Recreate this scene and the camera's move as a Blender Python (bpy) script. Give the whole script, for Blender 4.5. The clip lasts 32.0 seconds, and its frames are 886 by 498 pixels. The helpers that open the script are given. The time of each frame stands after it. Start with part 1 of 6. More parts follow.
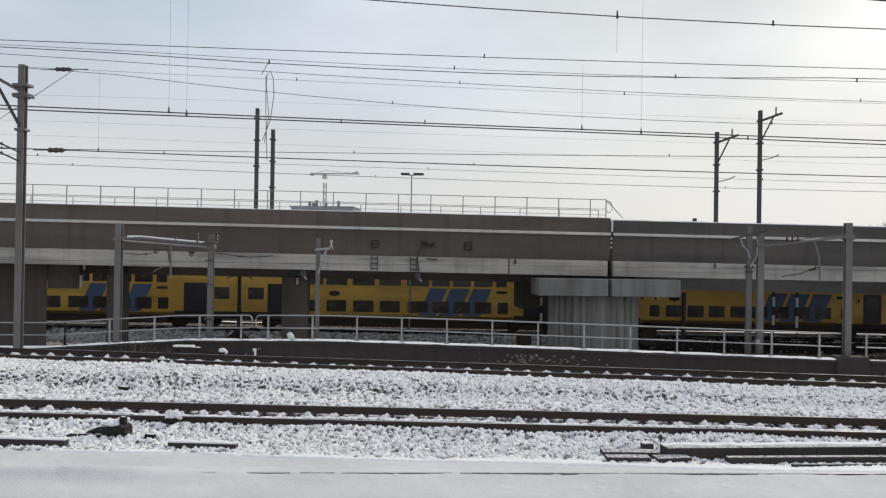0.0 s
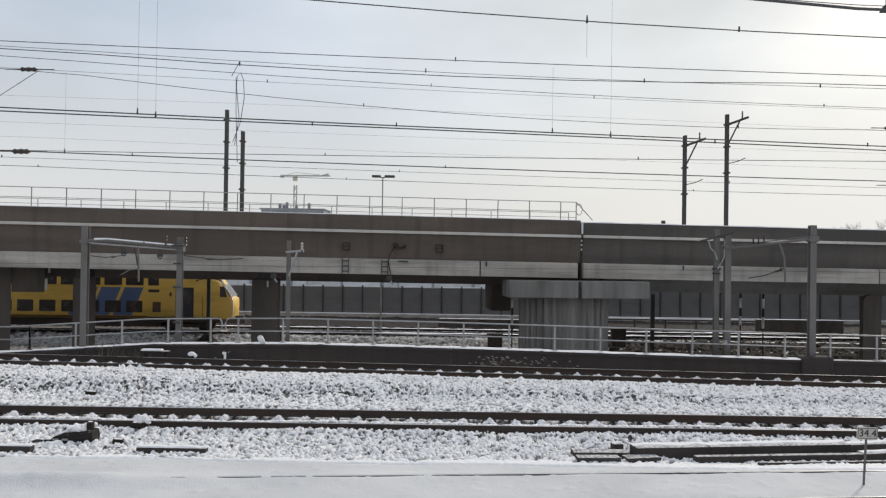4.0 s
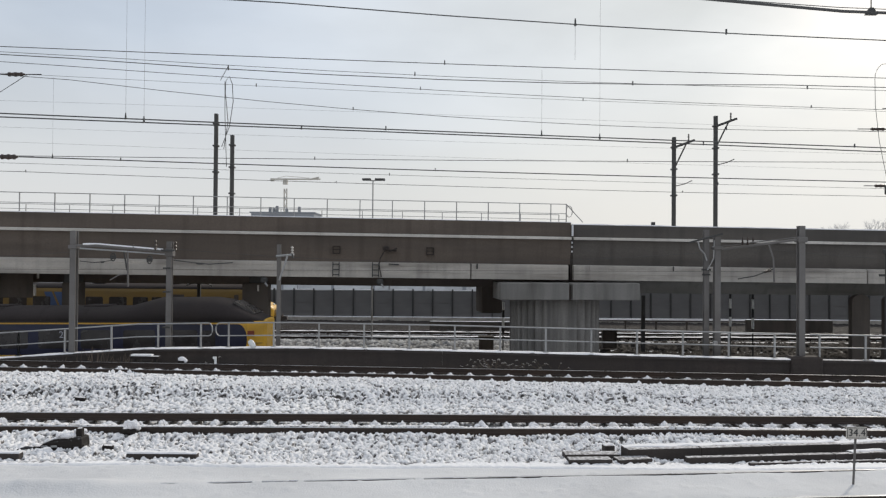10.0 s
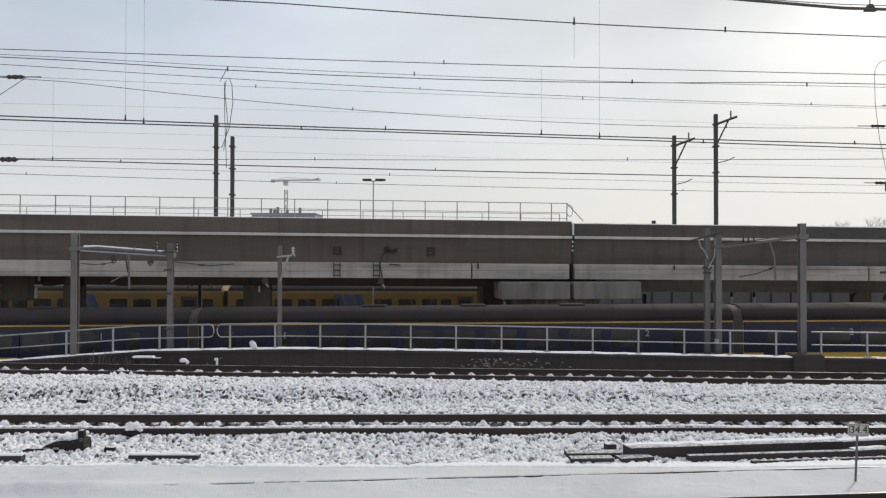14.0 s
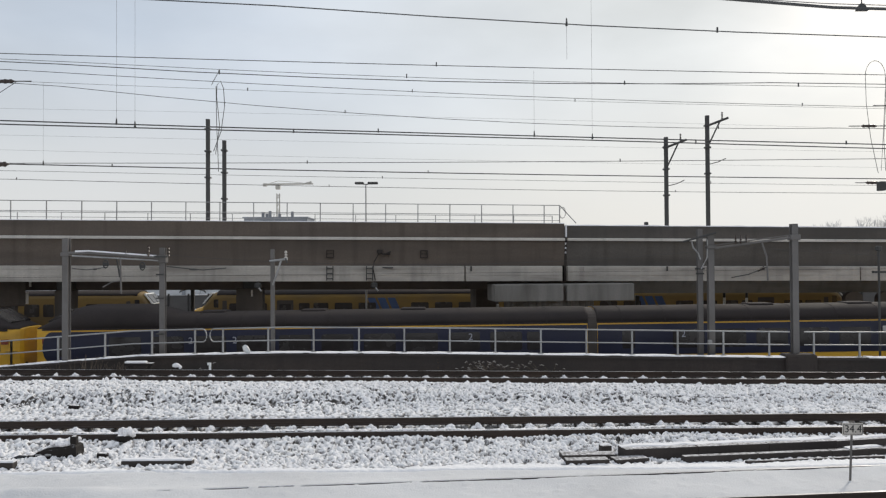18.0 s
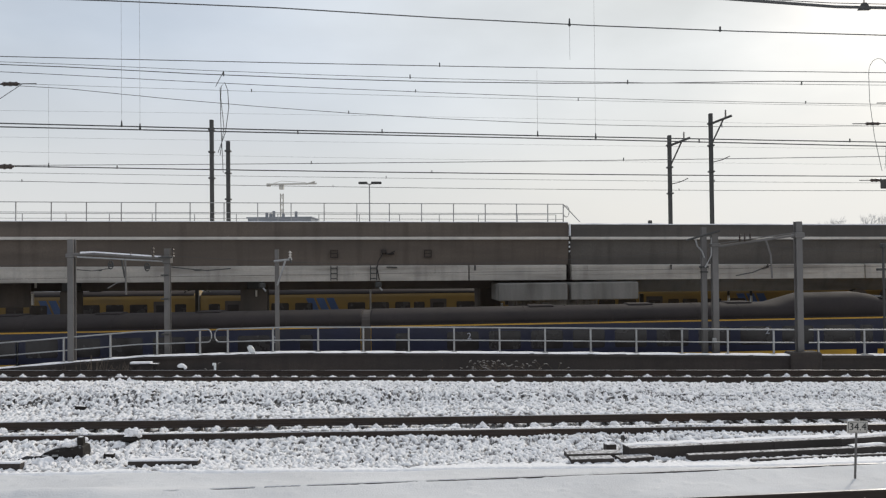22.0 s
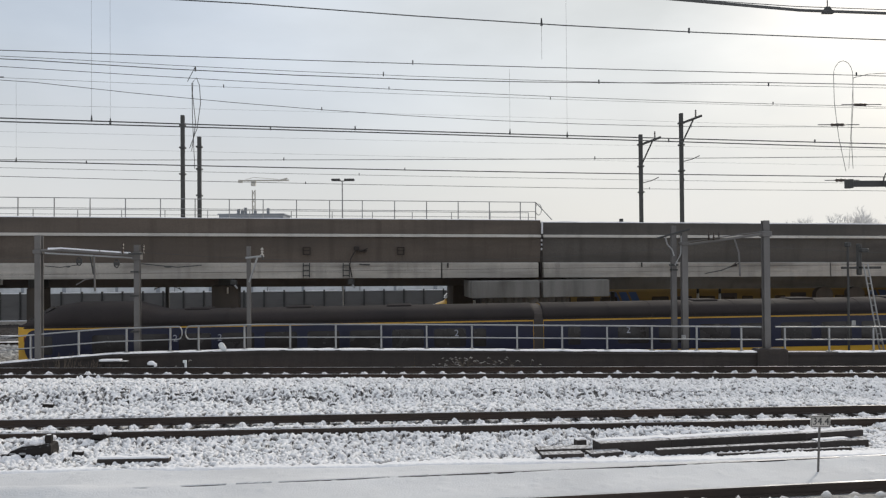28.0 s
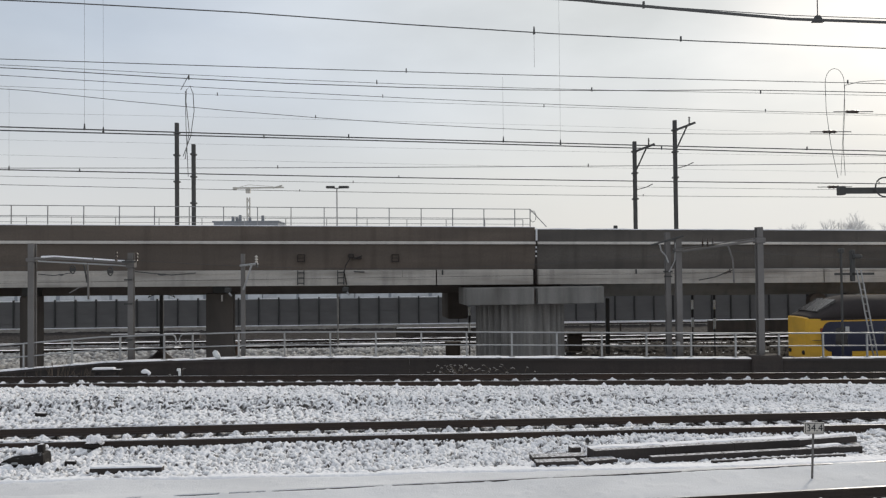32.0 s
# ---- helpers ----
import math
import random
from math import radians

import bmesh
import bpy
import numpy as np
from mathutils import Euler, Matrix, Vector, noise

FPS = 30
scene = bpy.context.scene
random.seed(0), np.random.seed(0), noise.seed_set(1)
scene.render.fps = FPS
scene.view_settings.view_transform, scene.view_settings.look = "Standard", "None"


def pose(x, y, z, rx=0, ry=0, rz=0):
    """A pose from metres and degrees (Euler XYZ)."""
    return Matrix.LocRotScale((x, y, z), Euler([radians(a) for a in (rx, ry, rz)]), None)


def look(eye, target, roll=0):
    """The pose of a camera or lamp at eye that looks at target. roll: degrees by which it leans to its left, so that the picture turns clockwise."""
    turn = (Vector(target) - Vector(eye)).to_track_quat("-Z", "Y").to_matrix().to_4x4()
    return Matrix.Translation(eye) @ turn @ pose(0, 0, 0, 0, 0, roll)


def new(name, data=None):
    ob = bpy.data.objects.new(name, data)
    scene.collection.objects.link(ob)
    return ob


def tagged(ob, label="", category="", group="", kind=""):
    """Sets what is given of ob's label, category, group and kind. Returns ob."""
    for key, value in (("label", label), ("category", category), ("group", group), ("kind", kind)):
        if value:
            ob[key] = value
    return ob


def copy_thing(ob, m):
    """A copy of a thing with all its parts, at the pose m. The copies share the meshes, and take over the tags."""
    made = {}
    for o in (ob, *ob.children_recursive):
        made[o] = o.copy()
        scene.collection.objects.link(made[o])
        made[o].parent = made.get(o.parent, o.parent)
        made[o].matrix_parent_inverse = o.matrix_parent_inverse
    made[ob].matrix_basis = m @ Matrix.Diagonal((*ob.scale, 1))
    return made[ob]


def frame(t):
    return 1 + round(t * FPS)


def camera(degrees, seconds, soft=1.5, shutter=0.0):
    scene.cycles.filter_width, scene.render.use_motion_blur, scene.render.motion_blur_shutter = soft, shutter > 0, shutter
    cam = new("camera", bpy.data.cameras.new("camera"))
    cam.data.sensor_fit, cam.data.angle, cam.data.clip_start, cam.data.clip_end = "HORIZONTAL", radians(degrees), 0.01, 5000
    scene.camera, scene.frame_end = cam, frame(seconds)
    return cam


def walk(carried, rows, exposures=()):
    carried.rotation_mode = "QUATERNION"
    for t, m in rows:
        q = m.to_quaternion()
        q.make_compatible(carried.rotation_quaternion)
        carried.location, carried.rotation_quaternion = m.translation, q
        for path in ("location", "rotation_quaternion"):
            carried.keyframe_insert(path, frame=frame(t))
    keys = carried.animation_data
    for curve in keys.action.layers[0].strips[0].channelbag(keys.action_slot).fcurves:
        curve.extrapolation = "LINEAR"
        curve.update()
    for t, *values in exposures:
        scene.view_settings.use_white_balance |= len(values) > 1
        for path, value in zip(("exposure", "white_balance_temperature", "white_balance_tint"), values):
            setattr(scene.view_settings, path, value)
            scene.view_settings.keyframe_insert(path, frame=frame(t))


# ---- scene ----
cam = camera(57.6, 32.0, soft=1.25)
walk(cam, [
    (0.0, pose(0.002, 0.034, 3.582, 90.346, -0.890, 2.719)),
    (0.5, pose(0.023, 0.015, 3.586, 90.240, -0.786, 2.790)),
    (1.0, pose(0.029, 0.012, 3.590, 90.301, -0.608, 2.677)),
    (1.5, pose(0.022, 0.012, 3.595, 90.253, -0.422, 2.352)),
    (2.0, pose(-0.013, -0.000, 3.590, 90.205, -0.394, 1.480)),
    (2.5, pose(0.022, 0.015, 3.587, 90.153, -0.439, 1.345)),
    (3.0, pose(0.016, 0.013, 3.585, 90.273, -0.608, 0.998)),
    (3.5, pose(-0.009, 0.002, 3.585, 90.496, -0.687, 0.777)),
    (5.5, pose(0.020, 0.005, 3.571, 90.572, -1.088, 0.486)),
    (6.0, pose(0.016, 0.012, 3.575, 90.559, -0.893, 0.600)),
    (6.5, pose(0.017, 0.014, 3.575, 90.420, -0.966, 0.279)),
    (7.0, pose(-0.003, 0.005, 3.602, 90.496, -0.954, -0.005)),
    (7.5, pose(0.007, -0.011, 3.601, 90.700, -0.554, 0.362)),
    (8.0, pose(-0.005, 0.002, 3.579, 90.627, -0.837, 0.225)),
    (8.5, pose(0.005, 0.007, 3.593, 90.542, -0.859, 0.293)),
    (9.0, pose(0.003, 0.004, 3.580, 90.827, -0.711, 0.035)),
    (9.5, pose(0.018, 0.005, 3.574, 90.718, -0.702, 0.130)),
    (10.0, pose(0.005, -0.000, 3.593, 90.733, -0.426, 0.022)),
    (10.5, pose(0.024, -0.007, 3.585, 90.762, -0.468, -0.123)),
    (11.0, pose(-0.004, -0.003, 3.578, 90.717, -0.420, -0.166)),
    (11.5, pose(0.013, 0.002, 3.572, 90.676, -0.321, -0.023)),
    (12.0, pose(0.017, 0.004, 3.586, 90.584, -0.242, -0.014)),
    (12.5, pose(-0.005, 0.004, 3.579, 90.803, -0.176, -0.105)),
    (13.0, pose(0.001, -0.008, 3.583, 90.795, -0.140, -0.048)),
    (13.5, pose(0.016, -0.007, 3.580, 90.921, -0.169, -0.091)),
    (14.0, pose(0.012, -0.001, 3.586, 90.736, -0.056, 0.090)),
    (14.5, pose(0.000, -0.006, 3.577, 90.582, -0.314, -0.129)),
    (16.5, pose(0.005, -0.009, 3.589, 90.994, -0.137, -0.378)),
    (17.0, pose(-0.002, 0.020, 3.585, 91.222, 0.189, -0.402)),
    (17.5, pose(0.001, 0.029, 3.571, 91.088, 0.354, -0.346)),
    (18.0, pose(-0.002, 0.030, 3.575, 90.945, 0.341, -0.416)),
    (18.5, pose(0.003, 0.022, 3.566, 90.739, 0.461, -0.524)),
    (19.0, pose(0.001, 0.028, 3.583, 90.733, 0.471, -0.424)),
    (19.5, pose(0.027, 0.037, 3.574, 90.734, 0.412, -0.369)),
    (20.0, pose(-0.000, -0.012, 3.586, 90.770, 0.455, -0.411)),
    (20.5, pose(0.012, -0.019, 3.587, 90.791, 0.387, -0.404)),
    (21.0, pose(0.009, -0.017, 3.571, 90.928, 0.832, 0.055)),
    (21.5, pose(0.004, -0.015, 3.580, 90.874, 0.348, -0.642)),
    (22.0, pose(-0.010, -0.010, 3.589, 90.885, 0.610, -0.149)),
    (22.5, pose(0.020, -0.041, 3.579, 90.700, 0.184, -0.274)),
    (23.0, pose(0.011, -0.033, 3.584, 90.696, 0.517, 0.317)),
    (23.5, pose(0.016, -0.040, 3.580, 91.094, 0.471, -0.176)),
    (24.0, pose(0.017, -0.048, 3.591, 91.241, -0.090, -0.911)),
    (24.5, pose(0.007, -0.066, 3.573, 91.355, -0.059, -1.440)),
    (25.0, pose(0.015, -0.095, 3.591, 91.055, 0.352, -2.018)),
    (25.5, pose(0.001, -0.099, 3.578, 90.996, 0.339, -1.984)),
    (27.5, pose(0.006, -0.075, 3.577, 90.743, 0.433, -2.076)),
    (28.0, pose(-0.004, -0.079, 3.579, 90.694, 0.443, -2.071)),
    (28.5, pose(0.000, -0.083, 3.575, 90.797, 0.342, -2.123)),
    (29.0, pose(-0.002, -0.026, 3.595, 90.998, 0.458, -2.230)),
    (29.5, pose(-0.002, -0.041, 3.587, 91.266, 0.412, -2.339)),
    (30.0, pose(-0.003, -0.029, 3.575, 91.492, 0.653, -2.327)),
    (30.5, pose(0.000, -0.034, 3.575, 91.223, 0.645, -2.270)),
    (31.0, pose(-0.000, -0.026, 3.588, 91.055, 0.611, -2.150)),
    (31.5, pose(0.010, -0.061, 3.576, 91.044, 0.620, -2.175)),
    (32.0, pose(0.018, -0.083, 3.593, 91.179, 0.578, -2.423)),
], exposures=[(0.0, 0.0), (23.0, 0.0), (27.0, -0.02), (29.0, -0.03), (32.0, -0.08)])

# ---- sky, sun ----
SUN_AZ, SUN_EL = radians(38), radians(30)      # clockwise from +y, above the horizon
sun_dir = Vector((math.sin(SUN_AZ) * math.cos(SUN_EL), math.cos(SUN_AZ) * math.cos(SUN_EL), math.sin(SUN_EL)))
sun = new("sun", bpy.data.lights.new("sun", "SUN"))
sun.data.energy, sun.data.angle, sun.data.color = 1.85, radians(5), (1.0, 0.93, 0.81)
sun.matrix_world = look(sun_dir * 100, (0, 0, 0))

world = bpy.data.worlds.new("winter_sky")
scene.world = world
world.use_nodes = True


def build_sky():
    nt = world.node_tree
    nt.nodes.clear()
    n = nt.nodes.new
    out, bg = n("ShaderNodeOutputWorld"), n("ShaderNodeBackground")
    sky = n("ShaderNodeTexSky")
    sky.sky_type, sky.sun_disc = "NISHITA", False
    sky.sun_elevation, sky.sun_rotation = SUN_EL, SUN_AZ
    sky.air_density, sky.dust_density = 1.0, 2.0
    dim = n("ShaderNodeVectorMath")
    dim.operation = "SCALE"
    dim.inputs["Scale"].default_value = 0.105
    nt.links.new(sky.outputs[0], dim.inputs[0])
    co = n("ShaderNodeTexCoord")
    stretch = n("ShaderNodeMapping")
    stretch.inputs["Scale"].default_value = (1.0, 1.0, 2.6)
    nt.links.new(co.outputs["Generated"], stretch.inputs[0])
    clouds = n("ShaderNodeTexNoise")
    clouds.inputs["Scale"].default_value, clouds.inputs["Detail"].default_value = 2.3, 5.0
    clouds.inputs["Roughness"].default_value = 0.45
    nt.links.new(stretch.outputs[0], clouds.inputs["Vector"])
    cover = n("ShaderNodeMapRange")
    cover.inputs["From Min"].default_value, cover.inputs["From Max"].default_value = 0.34, 0.62
    cover.inputs["To Min"].default_value, cover.inputs["To Max"].default_value = 0.66, 0.97
    nt.links.new(clouds.outputs["Fac"], cover.inputs["Value"])
    # cloud layer, brighter and warmer round the hidden sun
    near = n("ShaderNodeVectorMath")
    near.operation = "DOT_PRODUCT"
    near.inputs[1].default_value = sun_dir
    nt.links.new(co.outputs["Generated"], near.inputs[0])
    glow = n("ShaderNodeMapRange")
    glow.inputs["From Min"].default_value, glow.inputs["From Max"].default_value = 0.62, 0.99
    glow.interpolation_type = "SMOOTHSTEP"
    nt.links.new(near.outputs["Value"], glow.inputs["Value"])
    grey = n("ShaderNodeMix")
    grey.data_type = "RGBA"
    grey.inputs["A"].default_value, grey.inputs["B"].default_value = (0.642, 0.70, 0.777, 1), (0.785, 0.81, 0.805, 1)
    nt.links.new(glow.outputs[0], grey.inputs["Factor"])
    mix = n("ShaderNodeMix")
    mix.data_type = "RGBA"
    nt.links.new(cover.outputs[0], mix.inputs["Factor"])
    nt.links.new(dim.outputs[0], mix.inputs["A"])
    bank = n("ShaderNodeTexNoise")
    bank.inputs["Scale"].default_value, bank.inputs["Detail"].default_value = 3.4, 6.0
    nt.links.new(stretch.outputs[0], bank.inputs["Vector"])
    shade = n("ShaderNodeMapRange")
    shade.inputs["From Min"].default_value, shade.inputs["From Max"].default_value = 0.32, 0.68
    shade.inputs["To Min"].default_value, shade.inputs["To Max"].default_value = 0.90, 1.08
    nt.links.new(bank.outputs["Fac"], shade.inputs["Value"])
    lit = n("ShaderNodeVectorMath")
    lit.operation = "SCALE"
    nt.links.new(grey.outputs["Result"], lit.inputs[0])
    nt.links.new(shade.outputs[0], lit.inputs["Scale"])
    nt.links.new(lit.outputs[0], mix.inputs["B"])
    # pale warm haze low over the horizon
    axes = n("ShaderNodeSeparateXYZ")
    nt.links.new(co.outputs["Generated"], axes.inputs[0])
    low = n("ShaderNodeMapRange")
    low.interpolation_type = "SMOOTHSTEP"
    low.inputs["From Min"].default_value, low.inputs["From Max"].default_value = 0.02, 0.27
    low.inputs["To Min"].default_value, low.inputs["To Max"].default_value = 0.85, 0.0
    nt.links.new(axes.outputs["Z"], low.inputs["Value"])
    haze = n("ShaderNodeMix")
    haze.data_type = "RGBA"
    pale = n("ShaderNodeMix")
    pale.data_type = "RGBA"
    pale.inputs["A"].default_value, pale.inputs["B"].default_value = (0.735, 0.735, 0.718, 1), (0.88, 0.865, 0.825, 1)
    nt.links.new(glow.outputs[0], pale.inputs["Factor"])
    nt.links.new(pale.outputs["Result"], haze.inputs["B"])
    nt.links.new(low.outputs[0], haze.inputs["Factor"])
    nt.links.new(mix.outputs["Result"], haze.inputs["A"])
    nt.links.new(haze.outputs["Result"], bg.inputs["Color"])
    nt.links.new(bg.outputs[0], out.inputs["Surface"])


build_sky()

# ---- materials ----
def nodes_of(m):
    m.use_nodes = True
    nt = m.node_tree
    return nt, nt.nodes["Principled BSDF"]


def ramp_mix(nt, fac, a, b):
    mix = nt.nodes.new("ShaderNodeMix")
    mix.data_type = "RGBA"
    nt.links.new(fac, mix.inputs["Factor"])
    for key, v in (("A", a), ("B", b)):
        if isinstance(v, tuple):
            mix.inputs[key].default_value = (*v, 1)
        else:
            nt.links.new(v, mix.inputs[key])
    return mix.outputs["Result"]


def noise_fac(nt, scale, lo=0.35, hi=0.65, detail=4.0, stretch=(1, 1, 1), seed=0.0):
    co = nt.nodes.new("ShaderNodeTexCoord")
    mp = nt.nodes.new("ShaderNodeMapping")
    mp.inputs["Scale"].default_value = stretch
    mp.inputs["Location"].default_value = (seed, seed * 1.7, seed * 0.6)
    nt.links.new(co.outputs["Object"], mp.inputs[0])
    tex = nt.nodes.new("ShaderNodeTexNoise")
    tex.inputs["Scale"].default_value, tex.inputs["Detail"].default_value = scale, detail
    nt.links.new(mp.outputs[0], tex.inputs["Vector"])
    r = nt.nodes.new("ShaderNodeMapRange")
    r.inputs["From Min"].default_value, r.inputs["From Max"].default_value = lo, hi
    nt.links.new(tex.outputs["Fac"], r.inputs["Value"])
    return r.outputs[0], tex.outputs["Fac"]


def facing_up(nt, lo, hi, wobble=None):
    geo = nt.nodes.new("ShaderNodeNewGeometry")
    sep = nt.nodes.new("ShaderNodeSeparateXYZ")
    nt.links.new(geo.outputs["Normal"], sep.inputs[0])
    val = sep.outputs["Z"]
    if wobble is not None:
        add = nt.nodes.new("ShaderNodeMath")
        add.operation = "MULTIPLY_ADD"
        nt.links.new(wobble, add.inputs[0])
        add.inputs[1].default_value = 0.35
        nt.links.new(val, add.inputs[2])
        val = add.outputs[0]
    r = nt.nodes.new("ShaderNodeMapRange")
    r.inputs["From Min"].default_value, r.inputs["From Max"].default_value = lo, hi
    nt.links.new(val, r.inputs["Value"])
    return r.outputs[0]


SNOW = (0.835, 0.82, 0.83)


def mat(name, color, rough=0.6, metal=0.0, vary=0.22, scale=1.2, grain=25.0, bump=0.15, dirt=None, dirt_scale=0.6,
        stretch=(1, 1, 1), snow=False, lo=0.5, hi=0.75, spec=0.5, streak=0.0):
    m = bpy.data.materials.new(name)
    nt, bsdf = nodes_of(m)
    dark = tuple(c * (1 - vary) for c in color)
    light = tuple(min(1, c * (1 + vary)) for c in color)
    big, _ = noise_fac(nt, scale, stretch=stretch)
    small, raw = noise_fac(nt, grain, 0.3, 0.7, 3.0)
    col = ramp_mix(nt, big, dark, light)
    half = nt.nodes.new("ShaderNodeMath")
    half.operation = "MULTIPLY"
    half.inputs[1].default_value = 0.35
    nt.links.new(small, half.inputs[0])
    col = ramp_mix(nt, half.outputs[0], col, tuple(c * (1 - vary * 1.4) for c in color))
    if dirt:
        d, _ = noise_fac(nt, dirt_scale, 0.48, 0.72, 6.0, stretch, 7.3)
        dm = nt.nodes.new("ShaderNodeMath")
        dm.operation = "MULTIPLY"
        dm.inputs[1].default_value = 0.75
        nt.links.new(d, dm.inputs[0])
        col = ramp_mix(nt, dm.outputs[0], col, dirt)
    if streak:
        # rain has drawn the dirt down in narrow runs
        d, _ = noise_fac(nt, 1.0, 0.5, 0.78, 5.0, (2.6, 2.6, 0.10), 3.1)
        dm = nt.nodes.new("ShaderNodeMath")
        dm.operation = "MULTIPLY"
        dm.inputs[1].default_value = streak
        nt.links.new(d, dm.inputs[0])
        col = ramp_mix(nt, dm.outputs[0], col, tuple(c * 0.4 for c in color))
    if snow:
        up = facing_up(nt, lo, hi, raw)
        col = ramp_mix(nt, up, col, SNOW)
        rr = nt.nodes.new("ShaderNodeMapRange")
        rr.inputs["To Min"].default_value, rr.inputs["To Max"].default_value = rough, 0.85
        nt.links.new(up, rr.inputs["Value"])
        nt.links.new(rr.outputs[0], bsdf.inputs["Roughness"])
    else:
        rr = nt.nodes.new("ShaderNodeMapRange")
        rr.inputs["To Min"].default_value, rr.inputs["To Max"].default_value = max(0.03, rough - 0.08), min(1, rough + 0.12)
        nt.links.new(big, rr.inputs["Value"])
        nt.links.new(rr.outputs[0], bsdf.inputs["Roughness"])
    nt.links.new(col, bsdf.inputs["Base Color"])
    bsdf.inputs["Metallic"].default_value = metal
    bsdf.inputs["Specular IOR Level"].default_value = spec
    if bump:
        b = nt.nodes.new("ShaderNodeBump")
        b.inputs["Strength"].default_value, b.inputs["Distance"].default_value = bump, 0.02
        nt.links.new(raw, b.inputs["Height"])
        nt.links.new(b.outputs[0], bsdf.inputs["Normal"])
    return m


def ballast_material(name, stone=(0.10, 0.088, 0.08), snow_a=(0.815, 0.80, 0.81), snow_b=(0.88, 0.862, 0.862), lo=0.70, hi=0.86, spec=0.5):
    """Stones under thin snow: snow on what faces up, bare stone on flanks, where the cover is worn and in shaded
    crevices.
    """
    m = bpy.data.materials.new(name)
    nt, bsdf = nodes_of(m)
    f, raw = noise_fac(nt, 9.0, 0.3, 0.7, 5.0)
    st = ramp_mix(nt, f, tuple(c * 0.4 for c in stone), stone)
    up = facing_up(nt, lo, hi, raw)
    at = nt.nodes.new("ShaderNodeAttribute")
    at.attribute_name = "bare"
    sub = nt.nodes.new("ShaderNodeMath")
    sub.operation, sub.use_clamp = "SUBTRACT", True
    nt.links.new(up, sub.inputs[0])
    nt.links.new(at.outputs["Fac"], sub.inputs[1])
    wide, _ = noise_fac(nt, 0.5, 0.3, 0.7, 3.0)
    snow = ramp_mix(nt, wide, snow_a, snow_b)
    nt.links.new(ramp_mix(nt, sub.outputs[0], st, snow), bsdf.inputs["Base Color"])
    bsdf.inputs["Roughness"].default_value = 0.85
    bsdf.inputs["Specular IOR Level"].default_value = spec
    b = nt.nodes.new("ShaderNodeBump")
    b.inputs["Strength"].default_value, b.inputs["Distance"].default_value = 0.35, 0.03
    _, fine = noise_fac(nt, 30.0, detail=3.0)
    nt.links.new(fine, b.inputs["Height"])
    nt.links.new(b.outputs[0], bsdf.inputs["Normal"])
    return m


M_SNOW = mat("snow", SNOW, 0.85, vary=0.05, scale=0.35, grain=14, bump=0.5)
M_BALLAST = ballast_material("snowy_ballast")
M_PATH = ballast_material("trodden_snow", (0.3, 0.28, 0.26), (0.54, 0.537, 0.545), (0.66, 0.655, 0.66))
# dirt and the shade by the flyover both darken this snow's colour
M_LOWBAL = ballast_material("shaded_dirty_ballast", (0.062, 0.053, 0.049), (0.58, 0.575, 0.575), (0.72, 0.715, 0.715), 0.72, 0.88, 0.15)
M_GROUND = mat("snowy_ground", (0.74, 0.76, 0.80), 0.9, vary=0.06, scale=0.12, grain=5, bump=0.5, dirt=(0.30, 0.27, 0.23), dirt_scale=0.35)
M_RAIL = mat("rail_steel", (0.055, 0.040, 0.033), 0.65, 0.2, grain=30, bump=0.1, dirt=(0.07, 0.042, 0.028))
M_HEAD = mat("polished_railhead", (0.55, 0.55, 0.56), 0.3, 0.9, vary=0.08, bump=0.0)
M_SLEEPER = mat("sleeper", (0.055, 0.046, 0.04), 0.85, grain=18, bump=0.4, snow=True, lo=1.14, hi=1.34)
M_CONCRETE = mat("weathered_concrete", (0.27, 0.255, 0.23), 0.85, vary=0.16, scale=0.5, grain=18, bump=0.25, dirt=(0.10, 0.09, 0.078), stretch=(0.3, 1, 2.2), streak=0.4)
M_DARKCON = mat("dark_concrete", (0.132, 0.104, 0.084), 0.85, vary=0.24, scale=0.4, grain=14, bump=0.3, dirt=(0.068, 0.056, 0.047), stretch=(0.25, 1, 1.6), streak=0.45)
M_GREYCON = mat("dark_grey_concrete", (0.106, 0.093, 0.082), 0.85, vary=0.24, scale=0.4, grain=14, bump=0.3, dirt=(0.056, 0.05, 0.045), stretch=(0.25, 1, 1.6), streak=0.45)
M_PALECON = mat("pale_concrete", (0.46, 0.42, 0.375), 0.8, vary=0.2, scale=0.5, grain=14, bump=0.2, dirt=(0.21, 0.185, 0.16), stretch=(0.5, 1, 3.0), streak=0.5)
M_LEDGE = mat("pale_beige", (0.63, 0.585, 0.53), 0.8, vary=0.14, scale=0.6, grain=14, bump=0.2, dirt=(0.33, 0.30, 0.27), stretch=(0.4, 1, 2.0), streak=0.4)
M_CAP = mat("streaked_concrete", (0.235, 0.222, 0.205), 0.85, vary=0.18, scale=0.7, grain=16, bump=0.2, dirt=(0.10, 0.09, 0.08), dirt_scale=0.9, stretch=(1.6, 1, 0.25), streak=0.5)
# upright streaks are stains and also painted light and shade of flutes
M_SHAFT = mat("flute_streaked_concrete", (0.215, 0.20, 0.183), 0.85, vary=0.3, scale=1.6, grain=16, bump=0.3, dirt=(0.085, 0.075, 0.065), dirt_scale=1.3, stretch=(1.8, 1.8, 0.12))
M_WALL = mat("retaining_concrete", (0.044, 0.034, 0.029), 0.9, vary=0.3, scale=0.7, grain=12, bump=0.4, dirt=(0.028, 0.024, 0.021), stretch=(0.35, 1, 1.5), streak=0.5)
